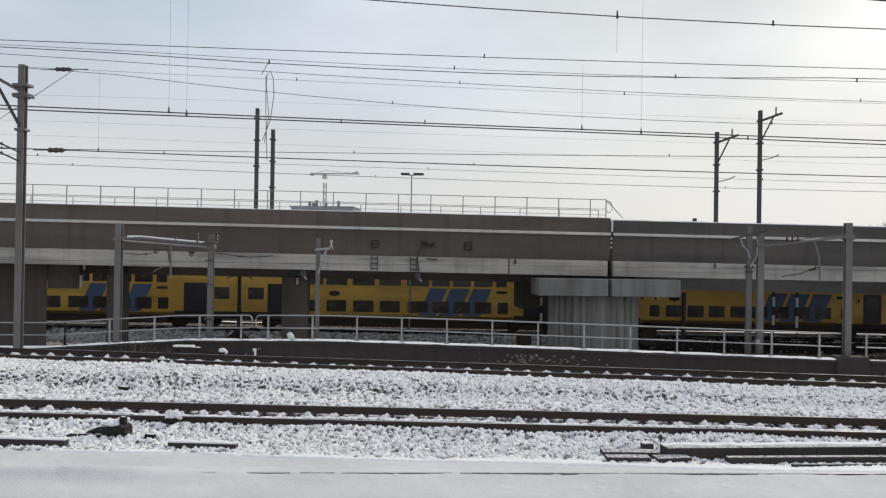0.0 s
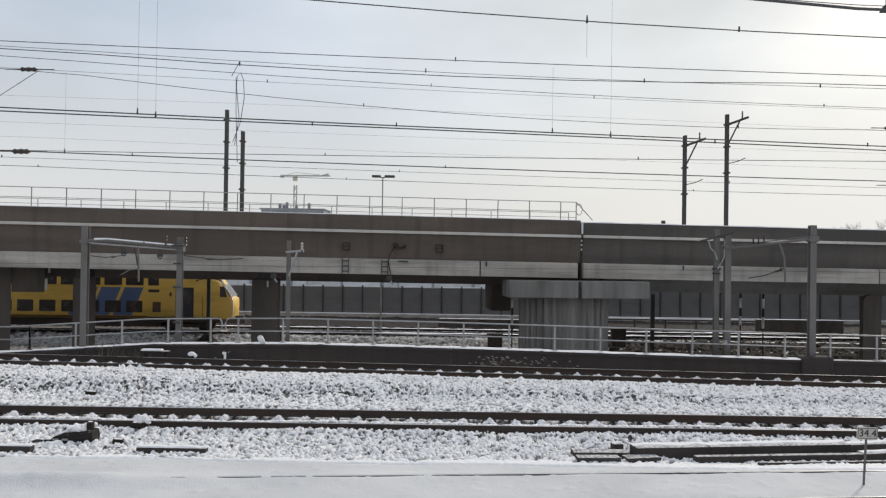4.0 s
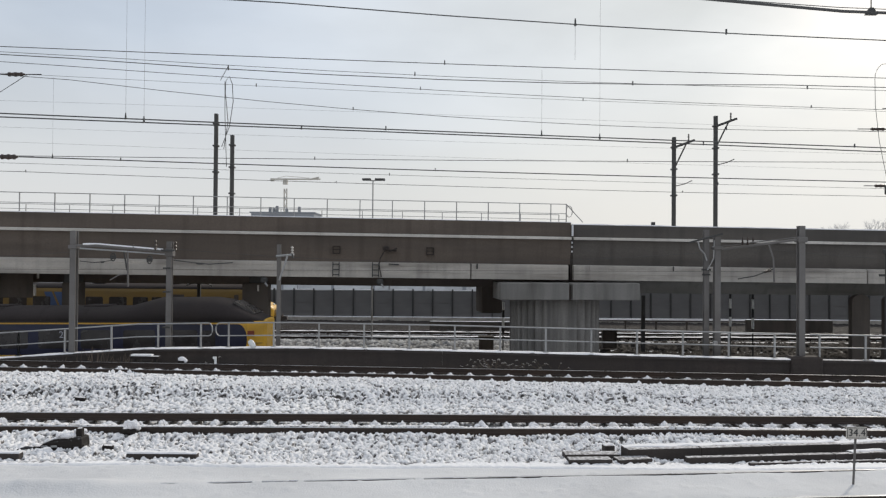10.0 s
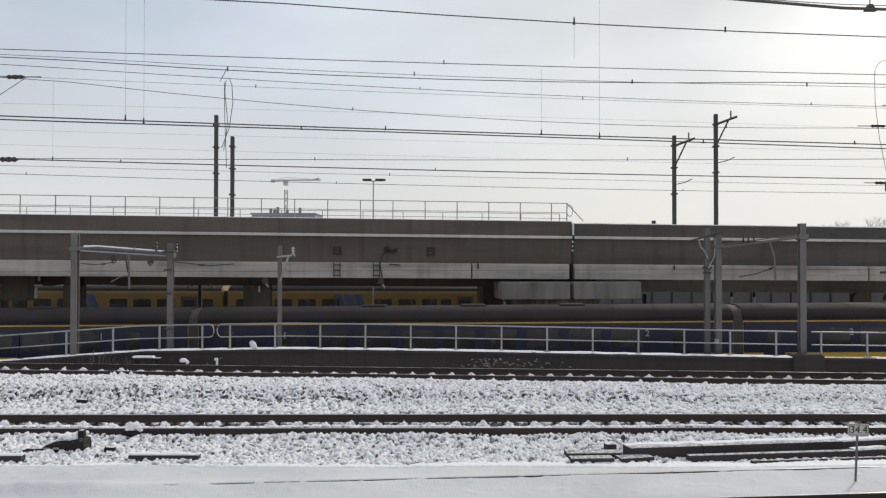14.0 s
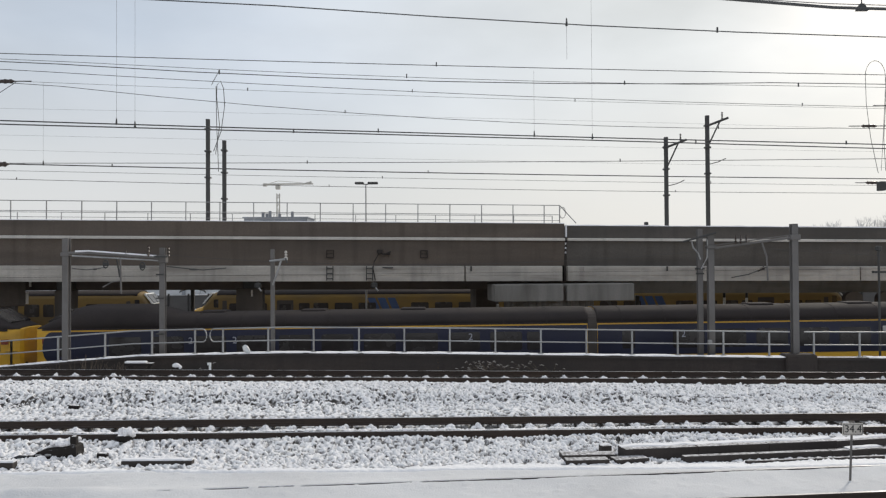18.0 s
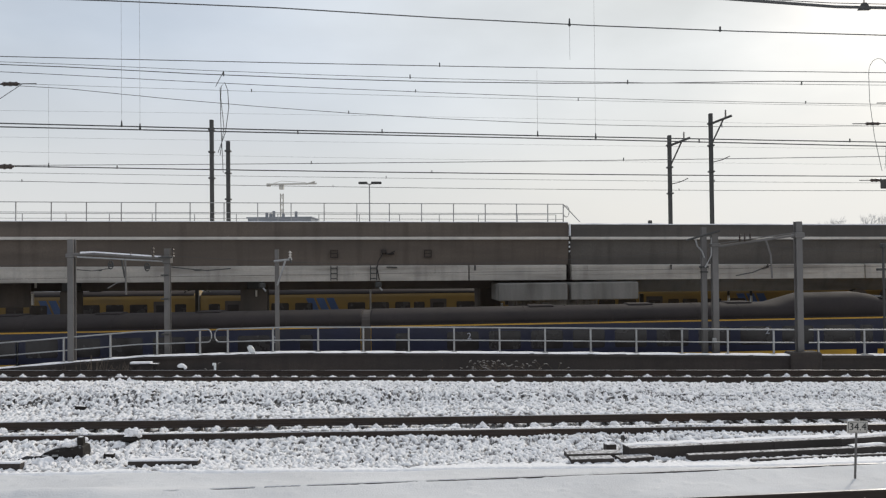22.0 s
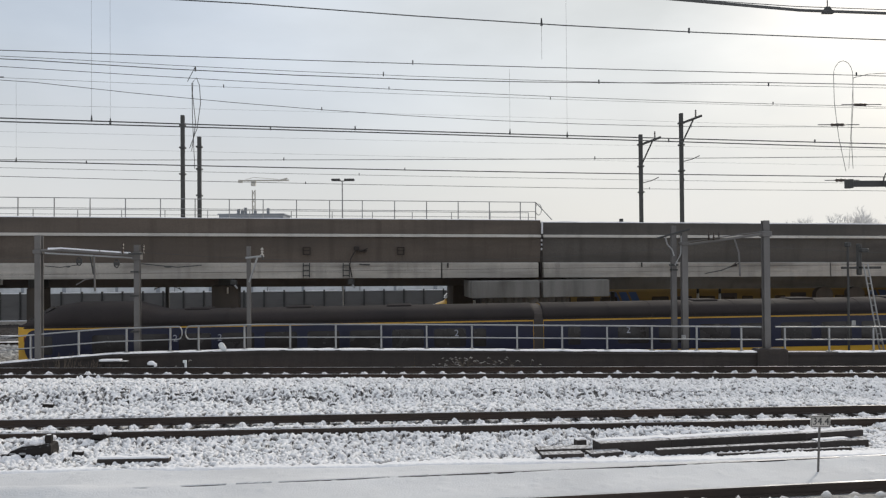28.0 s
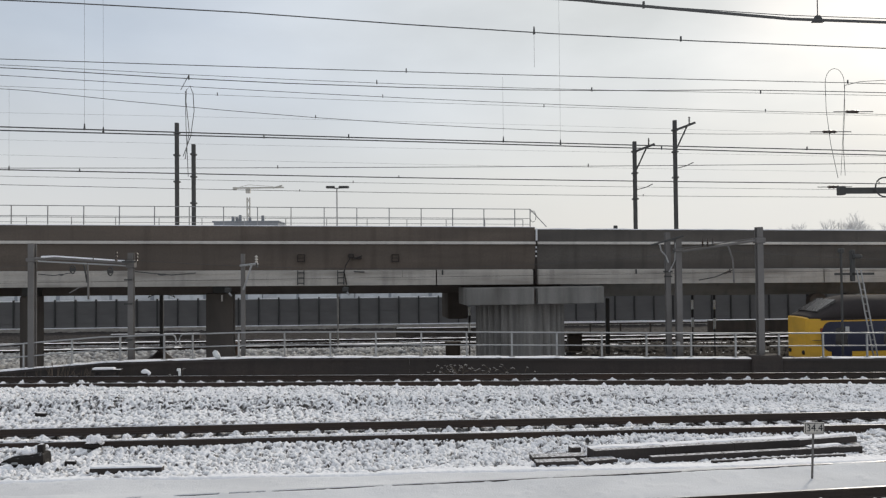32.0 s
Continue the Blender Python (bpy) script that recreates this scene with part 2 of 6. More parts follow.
M_PIER = mat("pier_concrete", (0.105, 0.086, 0.072), 0.9, vary=0.2, scale=0.6, grain=14, bump=0.3, dirt=(0.045, 0.037, 0.031), stretch=(1.4, 1.4, 0.4), streak=0.4)
M_GALV = mat("galvanised_steel", (0.375, 0.37, 0.365), 0.5, 0.6, vary=0.14, scale=2.0, grain=30, bump=0.05, dirt=(0.24, 0.23, 0.22))
M_MAST = mat("grey_mast_paint", (0.158, 0.147, 0.14), 0.65, 0.2, vary=0.14, scale=1.5, grain=25, bump=0.08, dirt=(0.09, 0.08, 0.07))
M_DARKST = mat("dark_steel", (0.07, 0.068, 0.065), 0.55, 0.5, vary=0.2, bump=0.08)
M_WIRE = mat("oxidised_copper_wire", (0.085, 0.082, 0.08), 0.6, 0.3, vary=0.15, bump=0.0)
M_INSUL = mat("brown_porcelain", (0.045, 0.028, 0.02), 0.25, vary=0.2, bump=0.0)
M_PANEL = mat("noise_panel", (0.148, 0.14, 0.134), 0.75, vary=0.13, scale=0.8, grain=10, bump=0.2, stretch=(0.5, 1, 2.5))
M_BOXM = mat("cabinet_iron", (0.024, 0.020, 0.018), 0.75, 0.0, grain=20, bump=0.25, snow=True, lo=1.0, hi=1.2, spec=0.2)
M_TROUGH = mat("trough_concrete", (0.046, 0.037, 0.033), 0.85, vary=0.22, grain=16, bump=0.3, dirt=(0.03, 0.025, 0.021), snow=True, lo=1.1, hi=1.26)
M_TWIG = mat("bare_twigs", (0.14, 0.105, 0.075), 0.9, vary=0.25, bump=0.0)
# distance haze is put into the skyline twigs' pale colour
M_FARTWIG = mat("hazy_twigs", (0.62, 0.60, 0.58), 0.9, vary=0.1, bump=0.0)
M_WHITE = mat("white_paint", (0.74, 0.74, 0.72), 0.5, vary=0.06, bump=0.03, dirt=(0.5, 0.48, 0.44))
# marker stripes get a raised white in place of light they lack
M_STRIPE = mat("light_lifted_white", (0.86, 0.86, 0.84), 0.5, vary=0.04, bump=0.02)
M_BLACK = mat("black_paint", (0.025, 0.025, 0.026), 0.5, vary=0.2, bump=0.03)
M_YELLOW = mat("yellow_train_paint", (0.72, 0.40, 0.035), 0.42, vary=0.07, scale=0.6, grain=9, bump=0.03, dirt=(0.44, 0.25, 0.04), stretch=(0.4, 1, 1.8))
M_BLUE = mat("dark_blue_train_paint", (0.014, 0.016, 0.043), 0.4, vary=0.15, scale=0.5, grain=8, bump=0.02, dirt=(0.016, 0.016, 0.03))
M_LBLUE = mat("mid_blue_train_paint", (0.125, 0.185, 0.34), 0.4, vary=0.1, scale=0.6, grain=9, bump=0.02)
# shade is put into the suburban yellow; also serves a dirty sill
M_DIRTSHADEYEL = mat("shaded_dirty_yellow_paint", (0.19, 0.115, 0.024), 0.6, vary=0.14, scale=0.6, grain=9, bump=0.03, dirt=(0.12, 0.08, 0.035), stretch=(0.4, 1, 1.8))
M_ROOF = mat("grey_train_roof", (0.042, 0.035, 0.034), 0.9, vary=0.2, scale=0.5, grain=12, bump=0.15, dirt=(0.045, 0.037, 0.033), spec=0.2)
# yellow lightened to stand in for snow light missing under the flyover
M_LIFTYEL = mat("light_lifted_yellow_paint", (0.90, 0.58, 0.13), 0.42, vary=0.07, scale=0.6, grain=9, bump=0.03, dirt=(0.55, 0.34, 0.07), stretch=(0.4, 1, 1.8))
# haze is put into this door blue as a greyer, lighter tone
M_DOORBLUE = mat("haze_greyed_door_blue", (0.052, 0.05, 0.062), 0.5, vary=0.15, scale=0.6, grain=9, bump=0.02)
# blue darkened the same way, with the side's shade in its colour
M_SHADEBLUE = mat("shaded_blue_train_paint", (0.05, 0.085, 0.18), 0.5, vary=0.15, scale=0.6, grain=9, bump=0.02)
# double-deck glass made lighter, with haze put into its colour
M_HAZEGLASS = mat("haze_lifted_train_glass", (0.08, 0.066, 0.06), 0.2, vary=0.15, bump=0.0)
M_GLASS = mat("tinted_train_glass", (0.042, 0.037, 0.036), 0.2, vary=0.15, bump=0.0)
M_UNDER = mat("underframe_iron", (0.08, 0.066, 0.058), 0.8, 0.2, bump=0.2)
M_NUMERAL = mat("lilac_grey_numeral", (0.42, 0.42, 0.47), 0.6, vary=0.1, bump=0.0)
M_RED = mat("red_brown_marking", (0.22, 0.045, 0.02), 0.5, vary=0.1, bump=0.0)
# PALEHAZE, CRANE and HAZE below carry distance haze in their base colours
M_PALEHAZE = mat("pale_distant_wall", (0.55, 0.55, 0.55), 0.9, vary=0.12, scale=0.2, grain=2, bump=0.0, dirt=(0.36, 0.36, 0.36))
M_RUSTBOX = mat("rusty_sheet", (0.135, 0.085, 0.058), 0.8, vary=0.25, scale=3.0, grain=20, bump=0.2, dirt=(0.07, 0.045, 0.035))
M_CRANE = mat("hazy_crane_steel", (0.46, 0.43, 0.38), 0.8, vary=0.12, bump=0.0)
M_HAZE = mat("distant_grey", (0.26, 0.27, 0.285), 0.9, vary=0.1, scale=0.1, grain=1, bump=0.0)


# ---- mesh building ----
class Build:
    """Collects vertices and faces of one mesh."""

    def __init__(self):
        self.v, self.f = [], []

    def add(self, verts, faces):
        o = len(self.v)
        self.v += [tuple(p) for p in verts]
        self.f += [tuple(o + i for i in q) for q in faces]
        return self

    def box(self, x0, x1, y0, y1, z0, z1, b=0.0):
        if not b:
            return self.add([(x, y, z) for z in (z0, z1) for y in (y0, y1) for x in (x0, x1)],
                            [(0, 2, 3, 1), (4, 5, 7, 6), (0, 1, 5, 4), (1, 3, 7, 5), (3, 2, 6, 7), (2, 0, 4, 6)])
        return self.prism([(x0 + b, y0), (x1 - b, y0), (x1, y0 + b), (x1, y1 - b), (x1 - b, y1), (x0 + b, y1), (x0, y1 - b), (x0, y0 + b)], z0, z1, b)

    def prism(self, outline, z0, z1, b=0.0):
        """An upright prism over a plan outline, its top and bottom edges chamfered by b."""
        n = len(outline)
        cx, cy = sum(p[0] for p in outline) / n, sum(p[1] for p in outline) / n
        w = max(abs(p[0] - cx) for p in outline)
        h = max(abs(p[1] - cy) for p in outline)
        def inset(p):
            return (cx + (p[0] - cx) * (1 - b / max(w, b * 2)), cy + (p[1] - cy) * (1 - b / max(h, b * 2)))
        rings = [[(*p, z0), (*p, z1)] for p in outline]
        if b:
            levels = [[(*inset(p), z0) for p in outline], [(*p, z0 + b) for p in outline], [(*p, z1 - b) for p in outline], [(*inset(p), z1) for p in outline]]
        else:
            levels = [[r[0] for r in rings], [r[1] for r in rings]]
        return self.loft(levels)

    def loft(self, levels, caps=True):
        n = len(levels[0])
        verts = [p for lv in levels for p in lv]
        faces = [(k * n + i, k * n + (i + 1) % n, (k + 1) * n + (i + 1) % n, (k + 1) * n + i) for k in range(len(levels) - 1) for i in range(n)]
        if caps:
            faces += [tuple(reversed(range(n))), tuple(range((len(levels) - 1) * n, len(levels) * n))]
        return self.add(verts, faces)

    def along(self, profile, xs, warp=None):
        """A (y, z) profile, counter-clockwise seen from +x, drawn out along x."""
        warp = warp or (lambda x, y, z: (x, y, z))
        return self.loft([[warp(x, y, z) for y, z in profile] for x in xs])

    def tube(self, pts, r, n=6, r1=None):
        pts = [Vector(p) for p in pts]
        levels = []
        for i, p in enumerate(pts):
            d = (pts[min(i + 1, len(pts) - 1)] - pts[max(i - 1, 0)]).normalized()
            side = d.cross(Vector((0, 0, 1)) if abs(d.z) < 0.9 else Vector((1, 0, 0))).normalized()
            up = side.cross(d)
            k = r if r1 is None else r + (r1 - r) * i / (len(pts) - 1)
            levels.append([tuple(p + side * (k * math.cos(a)) + up * (k * math.sin(a))) for a in (2 * math.pi * j / n for j in range(n))])
        return self.loft(levels)

    def ball(self, c, rx, ry, rz, seg=8, rings=5, flat=False):
        levels = []
        for k in range(rings + 1):
            th = math.pi * (k + 0.001 + (-0.002 if k == rings else 0)) / rings
            levels.append([(c[0] + rx * math.sin(th) * math.cos(2 * math.pi * j / seg), c[1] + ry * math.sin(th) * math.sin(2 * math.pi * j / seg),
                            c[2] - (rz * math.cos(th) if not flat or math.cos(th) < 0 else 0)) for j in range(seg)])
        return self.loft(levels, False)

    def mesh(self, name, material, smooth=False):
        me = bpy.data.meshes.new(name)
        me.from_pydata(self.v, [], self.f)
        if material:
            me.materials.append(material)
        if smooth:
            me.polygons.foreach_set("use_smooth", [True] * len(me.polygons))
        me.update()
        return me


def part(name, b, material, parent=None, label="", smooth=False, kind=""):
    ob = new(name, b.mesh(name, material, smooth))
    ob.parent = parent
    return tagged(ob, label, kind=kind)


# All beyond the first track (wall, portals, flyover) is scaled 1.3 about the camera's eye, 3.6 m up, to fit its view.
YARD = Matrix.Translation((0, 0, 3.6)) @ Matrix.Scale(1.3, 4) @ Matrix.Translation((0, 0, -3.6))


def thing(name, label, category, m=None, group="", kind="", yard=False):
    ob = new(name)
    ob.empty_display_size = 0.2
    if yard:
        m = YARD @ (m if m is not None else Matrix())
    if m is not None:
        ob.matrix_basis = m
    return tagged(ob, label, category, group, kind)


# ---- ground ----
def wall_y(x):
    """Face of the retaining wall."""
    return 26.4 - 0.015 * max(-20, min(20, x))


def build_ground():
    xs = [-2500, -300, -90, -50, -30, -20, -10, 0, 10, 20, 30, 50, 90, 300, 2500]
    prof = [(-1500, -0.36), (-40, -0.36), (5, -0.36), (20, -0.36), (26.0, -0.36), (27.5, -0.65), (32.5, -1.3), (0.2, -1.35), (0.26, -4.8), (45.5, -4.8), (48.0, -2.95), (56.2, -2.9), (58.6, -2.7),
            (66.6, -2.7), (68.2, -3.1), (83, -3.1), (86, -2.9), (120, -2.9), (400, -2.9), (3000, -2.9)]
    b = Build()
    n = len(prof)
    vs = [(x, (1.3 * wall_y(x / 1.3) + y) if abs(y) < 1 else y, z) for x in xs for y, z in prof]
    b.add(vs, [(i * n + j, (i + 1) * n + j, (i + 1) * n + j + 1, i * n + j + 1) for i in range(len(xs) - 1) for j in range(n - 1)])
    ob = new("ground", b.mesh("ground", M_GROUND))
    tagged(ob, "snow-covered railway ground with a lower level behind the retaining wall", "ground", kind="structure")


build_ground()


def track_1(x):
    return 24.3 - 0.0222 * x, 0.215 - 0.0075 * x


def track_2(x):
    return 17.95 + 0.012 * x, 0.0


def track_3(x):
    return 12.72 + 0.10 * x, -0.05


def heightfield(name, x0, x1, y0, y1, step, base, rough, bare, stones, seed, label, size=1.0, material=None, gap=0.95):
    """Ballast as one displaced sheet: domes of single stones over a rolling bed."""
    rng = np.random.default_rng(seed)
    nx, ny = int((x1 - x0) / step) + 1, int((y1 - y0) / step) + 1
    gx, gy = np.linspace(x0, x1, nx), np.linspace(y0, y1, ny)
    X, Y = np.meshgrid(gx, gy, indexing="ij")
    top = np.zeros((nx, ny))
    count = int((x1 - x0) * (y1 - y0) * stones)
    sx, sy = rng.uniform(x0, x1, count), rng.uniform(y0, y1, count)
    sr, sh = (0.03 + 0.10 * rng.random(count) ** 1.3) * size, rng.uniform(0.02, 0.17, count) * size
    tilt = rng.uniform(-0.5, 0.5, (count, 2))
    k = int(0.13 * size / step) + 1
    for i in range(count):
        ci, cj = int((sx[i] - x0) / step), int((sy[i] - y0) / step)
        a, b, c, d = max(0, ci - k), min(nx, ci + k + 1), max(0, cj - k), min(ny, cj + k + 1)
        dx, dy = gx[a:b, None] - sx[i], gy[None, c:d] - sy[i]
        q = 1 - np.maximum(np.abs(dx) + 0.35 * np.abs(dy), np.abs(dy) + 0.2 * np.abs(dx)) / sr[i]
        e = np.clip(q, 0, 1)
        dome = (1 - (1 - e) ** 2.6) * sh[i] + (dx * tilt[i, 0] + dy * tilt[i, 1]) * 0.4
        top[a:b, c:d] = np.maximum(top[a:b, c:d], np.where(q > 0, dome, 0))
    soft = sum(np.sin(X * fx + px) * np.sin(Y * fy + py) * am for fx, fy, px, py, am in ((0.9, 1.3, 0.3, 1.1, 0.02), (2.3, 1.9, 2.0, 0.4, 0.014), (4.7, 5.3, 1.2, 2.2, 0.006)))
    R = rough(X, Y)
    Z = base(X, Y) + top * R + rng.uniform(-0.5, 0.5, (nx, ny)) * R * 0.3 * step + soft * (0.5 + 0.5 * R) + (1 - R) * 0.03
    me = bpy.data.meshes.new(name)
    idx = np.arange(nx * ny).reshape(nx, ny)
    quads = np.stack([idx[:-1, :-1], idx[1:, :-1], idx[1:, 1:], idx[:-1, 1:]], -1).reshape(-1, 4)
    me.vertices.add(nx * ny)
    me.vertices.foreach_set("co", np.stack([X, Y, Z], -1).ravel())
    me.loops.add(quads.size)
    me.loops.foreach_set("vertex_index", quads.ravel().astype(np.int32))
    me.polygons.add(len(quads))
    me.polygons.foreach_set("loop_start", np.arange(0, quads.size, 4, dtype=np.int32))
    at = me.attributes.new("bare", "FLOAT", "POINT")
    gaps = np.clip(1.55 - top / (0.056 * size), 0, gap) * (R > 0.4)     # low spots darkened: bare stone and crevice shade put into the mask
    at.data.foreach_set("value", np.maximum(bare(X, Y), gaps).ravel().astype(np.float32))
    me.materials.append(material or M_BALLAST)
    me.update(calc_edges=True)
    ob = new(name, me)
    return tagged(ob, label, "ballast", kind="stuff")


def step_up(v, a, b):
    t = np.clip((v - a) / (b - a), 0, 1)
    return t * t * (3 - 2 * t)


def near_base(X, Y):
    y1, z1 = 24.3 - 0.0222 * X, 0.215 - 0.0075 * X
    y2 = 17.95 + 0.012 * X
    s = step_up(Y, 19.6, 21.2)
    z = -0.20 * (1 - s) + (z1 - 0.20) * s
    z = z + (0.07 + 0.05 * (1 - step_up(X, -2, 8))) * step_up(Y, 20.3, 21.3) * (1 - step_up(Y, y1 - 1.65, y1 - 1.0))
    # beside the rails the stones lie lower than the sleeper tops
    z = z - 0.10 * (np.abs(Y - y2) < 1.15) - 0.09 * (np.abs(Y - y1) < 1.0)
    # snow heaped against the inside of the near rail of the second track
    z = z + 0.25 * (np.abs(Y - y2) < 0.71) * (1 - step_up(Y, y2 - 0.6, y2 + 0.3))
    # and outside it, up to half of its height
    z = z + 0.115 * step_up(Y, y2 - 1.5, y2 - 0.95) * (Y < y2 - 0.78)
    z = z + 0.10 * step_up(Y, y2 + 1.0, y2 + 1.5) * (1 - step_up(Y, 19.8, 20.6))
    path = step_up(Y, 14.5 + 0.02 * X, 15.2 + 0.025 * X)
    z = z * path + (-0.13) * (1 - path)
    # drift against the far rail of the buried track
    f = 13.47 + 0.10 * X
    z = z + 0.045 * np.exp(-((Y - f) / 0.35) ** 2) - 0.05 * np.exp(-((Y - f + 1.5) / 0.25) ** 2)
    z = z - 0.15 * np.exp(-((Y - f + 1.66) / 0.17) ** 2) * step_up(X, 2.5, 5.0)
    # the rail lies deeper under the snow towards the left, and shows in stretches
    wave = 0.5 + 0.5 * np.sin(X * 5.1) * np.sin(X * 2.3 + 0.7)
    z = z + (0.10 * (1 - step_up(X, -5.9, -4.5)) + 0.03 * wave * (1 - step_up(X, -4.5, -3.2))) * np.exp(-((Y - f) / 0.3) ** 2)
    return z - 0.30 * step_up(Y, y1 + 1.3, y1 + 2.2)


def bank_base(X, Y):
    # dips under the edge of the path's snow
    return near_base(X, Y) - 0.12 * (1 - step_up(Y, 14.25, 14.45))


def path_base(X, Y):
    return near_base(X, Y) - 0.16 * step_up(Y, 14.3 + 0.05 * np.sin(X * 2.1), 14.5)


def near_rough(X, Y):
    y1, y2 = 24.3 - 0.0222 * X, 17.95 + 0.012 * X
    wave = 0.07 * np.sin(X * 1.7) + 0.05 * np.sin(X * 4.1 + 1.0)
    r = step_up(Y, 14.5 + 0.02 * X + wave, 14.95 + 0.025 * X + wave)
    smooth_strip = step_up(Y, y2 + 0.95, y2 + 1.1) * (1 - step_up(Y, y2 + 1.6, y2 + 2.3))
    r = r * (1 - 0.5 * smooth_strip)
    between = (np.abs(Y - y2) < 0.72) | (np.abs(Y - y1) < 0.72)
    r = np.where(between, 0.45, r)
    r = r * (1 - 0.55 * step_up(X, 3, 8) * (Y < 17.0))
    return r + 0.15 + 0.55 * (Y < 11.72 + 0.10 * X) * step_up(X, 2, 5)


def near_bare(X, Y):
    y1, y2 = 24.3 - 0.0222 * X, 17.95 + 0.012 * X
    b = np.where(np.abs(Y - y1) < 1.0, 0.85, 0.0)
    b = np.where((np.abs(Y - y2) < 0.74) & (Y > y2 + 0.34), 0.8, b)
    b = np.where(Y > y1 + 0.9, 0.95, b)
    return b


heightfield("ballast", -19, 19, 14.2, 26.6, 0.025, bank_base, near_rough, near_bare, 400, 3,
            "snow-dusted track ballast with dark stones showing through", 0.62)
heightfield("snow_path", -19, 19, 9.5, 14.5, 0.06, path_base, near_rough, lambda X, Y: 0 * X, 20, 6,
            "smooth fresh snow over the path and the buried track", 0.8, M_PATH)
heightfield("lower_ballast", -50, 50, 48.2, 83.6, 0.125, lambda X, Y: -2.88 + 0.32 * step_up(Y, 56.5, 59.6) - 0.3 * step_up(Y, 67.4, 69.4), lambda X, Y: 1.0 - 0.45 * (Y > 60),
            lambda X, Y: 0.06 + 0.76 * (Y > 60.4) + 0.18 * (Y > 66) + 0.97 * step_up(X, 4, 8) * (Y < 60.4) + 0.40 * step_up(X, 5, 12) * (Y > 60.4), 26, 5, "shaded, dirty snow and bare ballast round the lower tracks", 1.45, M_LOWBAL, 0.75)


# ---- tracks ----
RAIL = [(-0.075, 0.0), (0.075, 0.0), (0.075, 0.02), (0.012, 0.04), (0.012, 0.125), (0.036, 0.135), (0.036, 0.165), (-0.036, 0.165), (-0.036, 0.135), (-0.012, 0.125), (-0.012, 0.04), (-0.075, 0.02)]


def build_track(line, xs, phase, label, snow=True, sleepers=True, drop=0.17):
    tr = thing("railway_track", label, "railway track", kind="structure")
    for side in (-0.7535, 0.7535):
        def warp(x, y, z):
            cy, cz = line(x)
            return (x, cy + side + y, cz - drop + z + 0.005)
        rail = part("rail", Build().along(RAIL, xs, warp), M_RAIL, tr, "rust-brown steel rail")
        part("railhead", Build().along([(-0.027, 0.163), (0.027, 0.163), (0.027, 0.1665), (-0.027, 0.1665)], xs, warp), M_HEAD, rail, "polished running surface")
    if sleepers:
        b = Build().box(-0.13, 0.13, -1.28, 1.28, -0.2, 0.0, 0.02)
        me = b.mesh("sleeper", M_SLEEPER)
        x = phase
        while x > xs[0] + 0.3:
            x -= 0.6
        while x < xs[-1] - 0.3:
            cy, cz = line(x)
            ob = new("sleeper", me)
            ob.parent = tr
            ob.matrix_basis = pose(x, cy, cz - drop)
            x += 0.6
    return tr


XN = [-60 + 2 * i for i in range(61)]
build_track(track_1, XN, 0.24, "snow-flecked railway track on dark sleepers")
build_track(track_2, XN, 0.29, "railway track half buried in snowy ballast")
build_track(track_3, XN, 0.1, "railway track almost buried in fresh snow", sleepers=False)
build_track(lambda x: (60.5 + 1.4 + 0.045 * x, -2.28), [-480, 0, 110], 0, "railway track below the flyover", sleepers=False, drop=0.17)
build_track(lambda x: (64.5 + 1.4, -2.28), [-480, 0, 420], 0, "railway track below the flyover", sleepers=False, drop=0.17)
build_track(lambda x: (37.96 + 1.42 + 0.008 * x, -2.55 + 0.007 * x), [-480, 0, 420], 0, "railway track in the cutting behind the retaining wall", sleepers=False)


def snow_lumps():
    """Lumps of snow on every sleeper, between the rails and at the sleeper ends."""
    rng = random.Random(4)
    for line, phase, name in ((track_1, 0.24, "snow_lumps"), (track_2, 0.29, "snow_lumps")):
        b = Build()
        x = phase - 0.6 * 31
        while x < 19:
            cy, cz = line(x)
            first = line is track_1
            for off, w, h, odds in (((0.36, 0.125, 0.13, 1.0), (-1.12, 0.14, 0.17, 0.95), (1.0, 0.1, 0.08, 0.3)) if first else ((0.36, 0.12, 0.13, 1.0), (0.12, 0.12, 0.08, 0.6), (-0.98, 0.12, 0.06, 0.35))):
                if rng.random() > odds:
                    continue
                w, h = w * rng.uniform(0.8, 1.2), h * rng.uniform(0.8, 1.15)
                for k in range(8):
                    e = rng.uniform(-1, 1)
                    b.ball((x + e * w * 0.75, cy + off + rng.uniform(-0.1, 0.1), cz - 0.20), rng.uniform(0.45, 0.75) * w, rng.uniform(0.04, 0.08), h * rng.uniform(0.8, 1.15) * (1.05 - abs(e) * 0.6), rng.choice((5, 6)), 4)
            x += 0.6
        ob = new(name, b.mesh(name, M_SNOW))
        tagged(ob, "small heaps of snow left on the sleepers", "snow", kind="stuff")


snow_lumps()


# ---- retaining wall and its railing ----
def coping(x):
    pts = [(-60, -0.15), (-15, 0.2), (-9.8, 0.58), (-5, 0.66), (0, 0.61), (11.5, 0.42), (60, 0.0)]
    for (a, za), (c, zc) in zip(pts, pts[1:]):
        if a <= x <= c:
            return za + (zc - za) * (x - a) / (c - a)
    return pts[0][1] if x < 0 else pts[-1][1]


